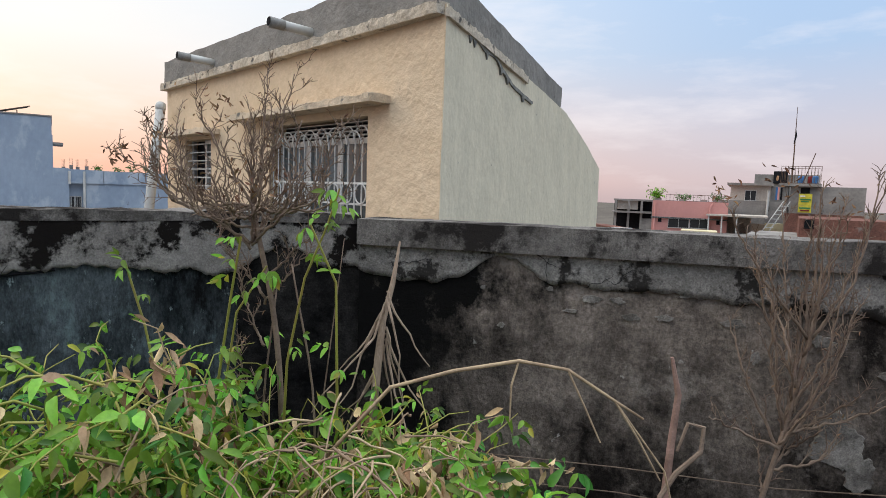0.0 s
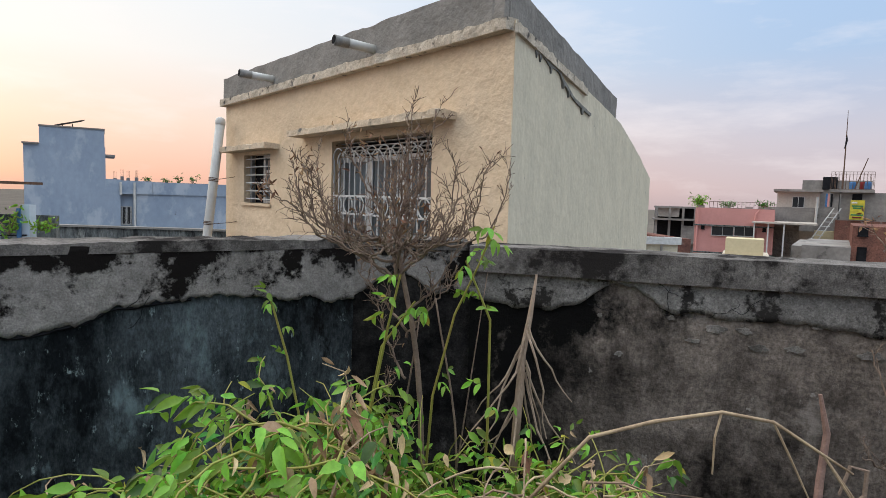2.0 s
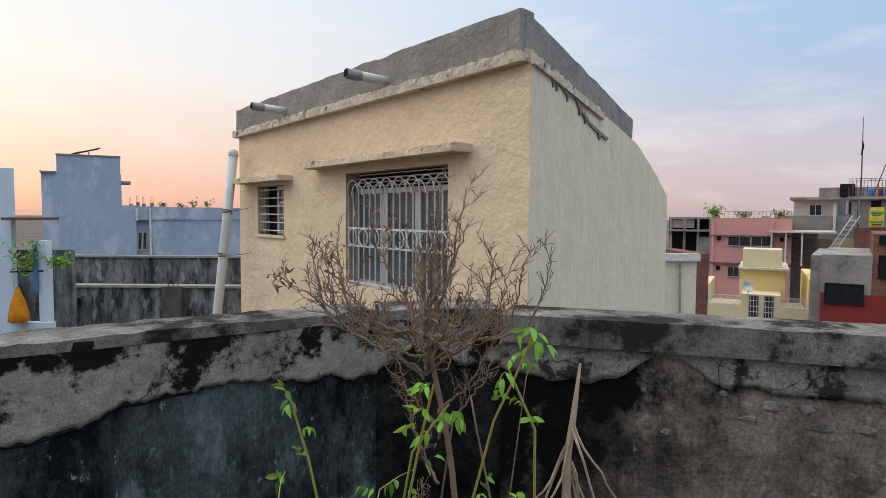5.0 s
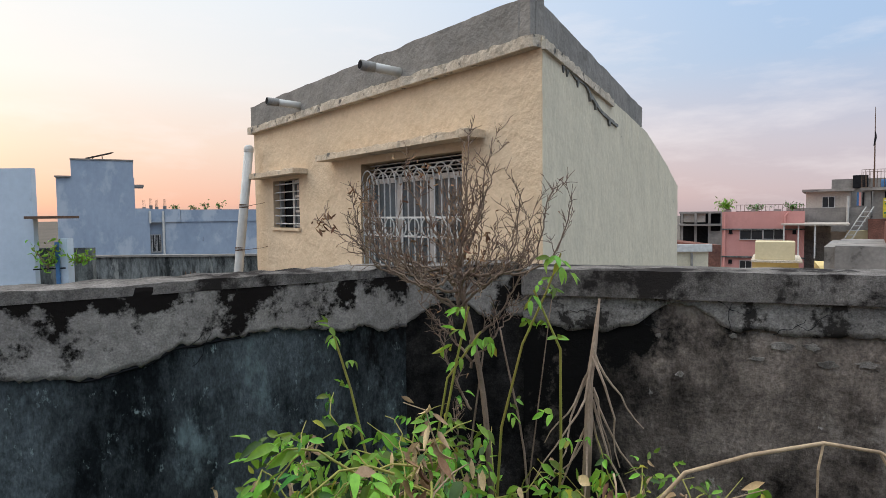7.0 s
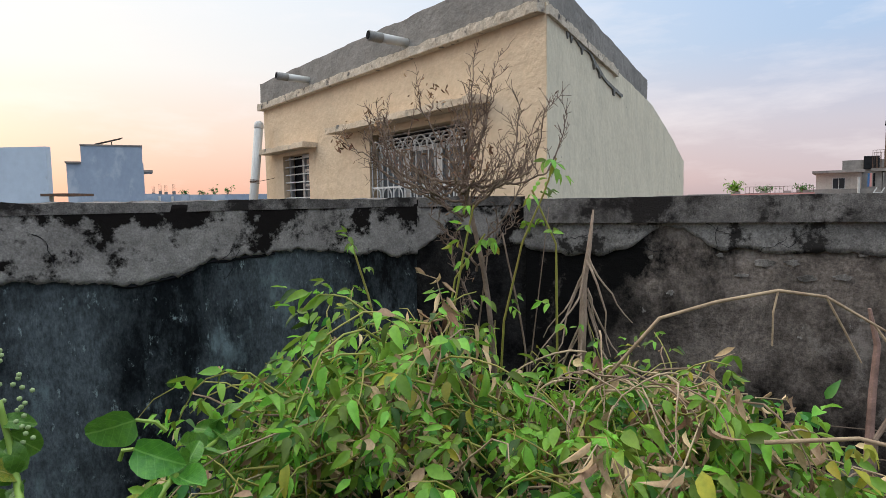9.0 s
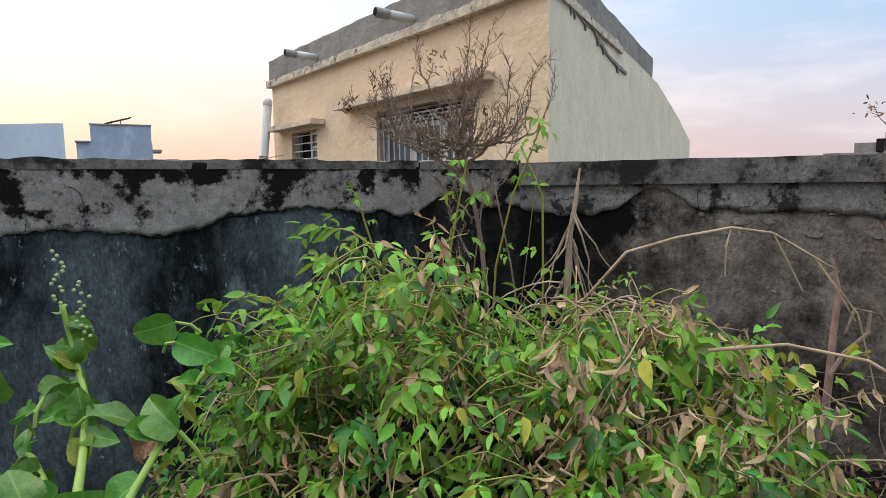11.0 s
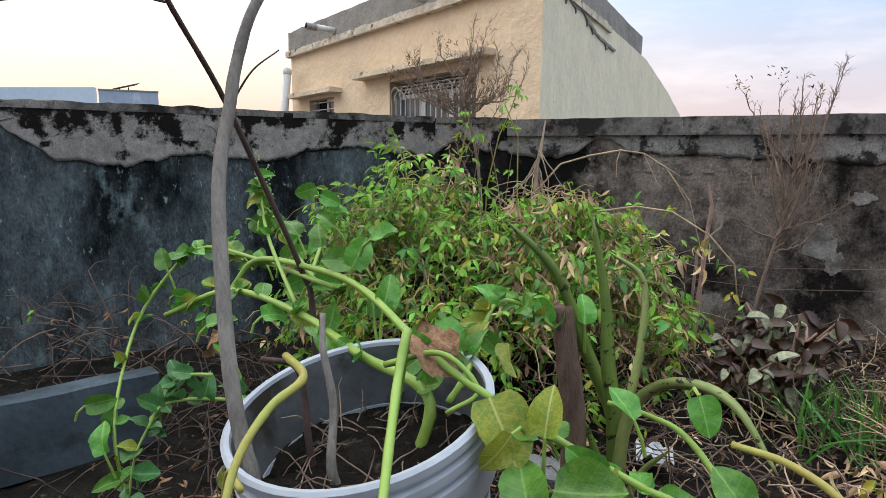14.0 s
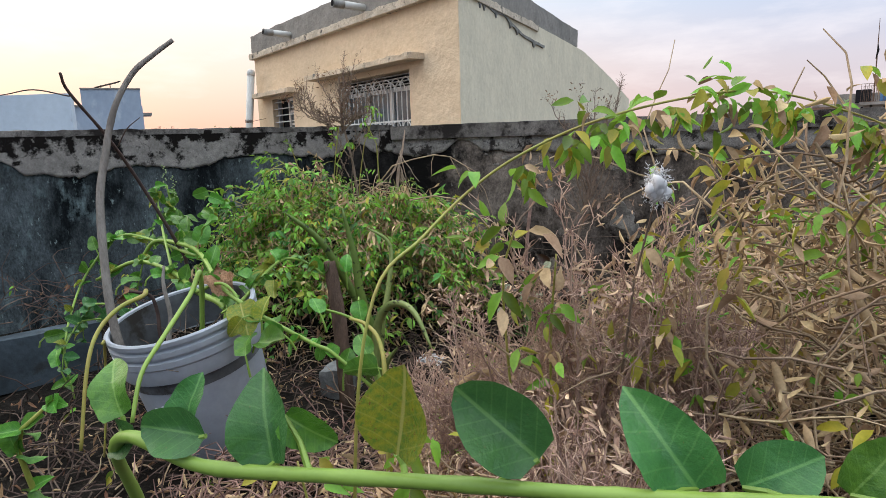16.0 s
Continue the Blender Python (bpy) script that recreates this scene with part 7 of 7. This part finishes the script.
for i in range(500):
    p = Vector((rng.gauss(0, 0.008), rng.gauss(0, 0.007), rng.gauss(0, 0.012)))
    fh.stem(wander(rng, p, rand_dir(rng), rng.uniform(0.006, 0.016), 5, 0.7), [0.0006, 0.0006, 0.0005, 0.0004, 0.0002], 3)
fh.make("fibres", M_FLUFF, fl)
part("twig", tube_geo([(0.0, 0.0, -0.01), (-0.03, 0.1, -0.15), (-0.06, 0.22, -0.45), (-0.06, 0.26, -0.78)], [0.0016, 0.0025, 0.003, 0.004], 5), M_TWIG, fl)

# ---- the near spinach vine with broad leaves ----
nv = thing("spinach_runner", Matrix.Identity(4), "thick green spinach runner with broad leaves across dry weeds", "vine")
VINE = [(0.98, -0.36, 0.25), (1.03, -0.46, 0.50), (1.07, -0.52, 0.60), (1.11, -0.54, 0.63), (1.18, -0.55, 0.62), (1.28, -0.54, 0.62), (1.36, -0.53, 0.62), (1.46, -0.52, 0.62), (1.53, -0.51, 0.62), (1.65, -0.48, 0.61), (1.85, -0.42, 0.55), (2.0, -0.38, 0.3)]
line = smooth_line(VINE)
smooth(part("stem", tube_geo(line, [0.0052 * (1 + 0.3 * max(0, math.sin(i * 1.05)) ** 8) for i in range(len(line))], 10), M_STEM, nv))
rng = random.Random(14)
NEAR = [((1.07, -0.52, 0.66), 0.05, M_BIG_LEAF), ((1.22, -0.53, 0.655), 0.066, M_BIG_LEAF_BLUE), ((1.14, -0.51, 0.65), 0.046, M_BIG_LEAF_BLUE), ((1.15, -0.54, 0.64), 0.05, M_BIG_LEAF_BLUE), ((1.33, -0.52, 0.67), 0.068, M_BIG_LEAF_YELLOW),
        ((1.39, -0.51, 0.66), 0.072, M_BIG_LEAF_BLUE), ((1.50, -0.49, 0.65), 0.074, M_BIG_LEAF_BLUE), ((1.58, -0.48, 0.63), 0.055, M_BIG_LEAF_BLUE), ((1.08, -0.53, 0.62), 0.042, M_BIG_LEAF_BLUE), ((1.255, -0.52, 0.64), 0.044, M_BIG_LEAF), ((1.64, -0.46, 0.63), 0.05, M_BIG_LEAF)]
LEAN_OF = [(-0.5, 0.1, 0.8), (-0.25, 0.1, 0.9), (0.2, 0.1, 0.9), (-0.95, 0.0, 0.05), (0.15, 0.1, 0.9), (-0.75, 0.1, 0.55), (-0.55, 0.1, 0.75), (0.8, 0.1, 0.4), (-0.9, 0.0, -0.1), (0.6, 0.1, -0.4), (0.5, 0.1, 0.6)]
for i, (p, size, m) in enumerate(NEAR):
    foot = min(line, key=lambda q: (q - Vector(p)).length)
    up = Vector((0.15 * rng.gauss(0, 1), -1.0, 0.45))
    d = Vector(LEAN_OF[i])
    start = Vector(p) - d.normalized() * size * 0.55
    big_leaf(nv, start, d, up, size * 1.02, m, rng)
    part("leaf_stalk", tube_geo([foot, foot.lerp(start, 0.5) + Vector((0, 0.004, 0)), start], [0.0028, 0.0024, 0.002], 6), M_STEM, nv)

# young spinach shoot beside the runner
sh = thing("spinach_shoot", Matrix.Identity(4), "young spinach shoot with small pale leaves", "vine")
SH = [(0.79, -0.36, 0.28), (0.81, -0.40, 0.46), (0.81, -0.41, 0.51), (0.82, -0.41, 0.54), (0.85, -0.39, 0.57)]
smooth(part("stem", tube_geo([Vector(p) for p in SH], [0.004, 0.0036, 0.003, 0.0024, 0.002], 7), M_STEM_OLIVE, sh))
for p in SH[1:]:
    for k in range(3):
        big_leaf(sh, p, rand_dir(rng) + Vector((0, -0.2, -0.2)), Vector((rng.gauss(0, 0.5), -0.7, 0.6)), rng.uniform(0.022, 0.036), M_BIG_LEAF, rng)

# ---- loose things on the soil ----
kerb = thing("cement_kerb", pose(-0.50, 0.95, 0, 0, 0, 57), "low blue-grey cement planter kerb", "kerb")
part("kerb", rough_block(0.62, 0.08, 0.20, 14, 2, 5, 0.004, 9, 2), M_BLUECEM, kerb).location = (-0.62, 0.0, -0.02)
post = thing("cement_post", pose(-0.78, 0.60, 0, 0, 0, 50), "short grey cement post", "post")
part("post", rough_block(0.09, 0.09, 0.42, 3, 3, 8, 0.004, 9, 7), M_BLUECEM, post).location = (0, 0, -0.02)
pot = thing("terracotta_pot", pose(-0.50, 0.36, 0), "terracotta flower pot with a thick rim", "pot")
smooth(part("body", lathe([(0.001, 0), (0.075, 0), (0.08, 0.01), (0.105, 0.17), (0.118, 0.175), (0.122, 0.215), (0.116, 0.222), (0.106, 0.218), (0.10, 0.18), (0.001, 0.175)], 32), M_TERRA, pot))
stone = thing("rubble_block", pose(0.545, 0.93, 0.04), "grey broken lump of concrete on soil", "stone")
bm = bmesh.new()
bmesh.ops.create_icosphere(bm, subdivisions=3, radius=0.07)
for v in bm.verts:
    v.co = Vector((max(-0.055, min(0.06, v.co.x * 1.2)), max(-0.05, min(0.05, v.co.y * 1.2)), max(-0.05, min(0.05, v.co.z * 1.2)))) * (1 + 0.18 * noise.noise(v.co * 30))
part("lump", bm, M_STONE, stone)
foil = thing("litter_scrap", pose(0.785, 1.2, 0.02), "crumpled scrap of white foil on soil", "litter")
bm = bmesh.new()
bmesh.ops.create_grid(bm, x_segments=8, y_segments=8, size=0.045)
for v in bm.verts:
    v.co.z = 0.025 * noise.noise(v.co * 40) + 0.012 * noise.noise(v.co * 90) + 0.01
part("scrap", bm, M_FOIL, foil)


# greenery on the roofs
def leaf_clump(name, label, centre, spread, count, size, seed, mat, m):
    rng = random.Random(seed)
    t = thing(name, m @ Matrix.Translation(centre), label, "plant")
    lv, st = Heap(), Heap()
    sx, sy, sz = spread
    for i in range(max(3, count // 14)):
        end = Vector((rng.gauss(0, sx), rng.gauss(0, sy), sz * rng.uniform(0.6, 2.0)))
        st.stem([Vector((0, 0, 0)), end * 0.5 + Vector((0, 0, 0.1 * sz)), end], [size * 0.10, size * 0.08, size * 0.04], 4)
        for k in range(14):
            p = end * rng.uniform(0.35, 1.05) + Vector((rng.gauss(0, sx * 0.35), rng.gauss(0, sy * 0.35), rng.gauss(0, sz * 0.35)))
            lv.leaf(p, rand_dir(rng), rand_dir(rng), size * rng.uniform(0.6, 1.2), rng.choice(LEAFLETS))
    lv.make("leaves", mat, t)
    st.make("stalks", M_TWIG, t)
    return t


K = 1.9
town_thing("roof_pot", "row of planters on a pink house roof", "planter", at=(15.9, 32), k=K)
PINK = CURRENT["m"]
bpy.data.objects["roof_pot"].name = "planter_row"
row = bpy.data.objects["planter_row"]
for u in (14.0, 15.4, 16.6, 17.6):
    part("planter", tbox(K, u - 0.15, 32.3, 1.10, u + 0.25, 32.6, 1.24), M_GREYHOUSE, row)
leaf_clump("roof_bush", "leafy green bush growing on a pink roof", tpt(K, 14.05, 32.4, 1.2), (0.55, 0.3, 0.55), 260, 0.30, 3, M_LEAF, PINK)
leaf_clump("roof_bush", "low green plants along a pink roof edge", tpt(K, 15.6, 32.4, 1.2), (0.8, 0.2, 0.3), 150, 0.22, 4, M_LEAF_DARK, PINK)
leaf_clump("roof_bush", "dark green plants on a pink roof", tpt(K, 17.5, 32.4, 1.2), (0.6, 0.2, 0.32), 150, 0.24, 5, M_LEAF_DARK, PINK)
K = 1.6
town_thing("roof_shelf", "low slab on the blue house roof", "slab", at=(-13.0, 24), k=K)
BLUE = CURRENT["m"]
part("slab", tbox(K, -11.6, 24.4, 1.40, -8.6, 25.2, 1.45), M_GREYHOUSE, bpy.data.objects["roof_shelf"])
for i, (u, sz) in enumerate(((-11.2, 0.16), (-10.4, 0.12), (-9.9, 0.26), (-9.4, 0.26))):
    leaf_clump("roof_plant", "small leafy plant on a blue roof", tpt(K, u, 24.6, 1.45), (0.2, 0.1, sz), 60, 0.16, 10 + i, M_LEAF_DARK, BLUE)
leaf_clump("balcony_vine", "leafy green vine hanging on a back balcony", (-6.25, 8.92, 0.35), (0.14, 0.06, 0.20), 120, 0.09, 20, M_LEAF, TOWN)
leaf_clump("balcony_vine", "leafy green vine beside a balcony post", (-5.8, 8.95, 0.42), (0.16, 0.06, 0.08), 90, 0.09, 21, M_LEAF, TOWN)
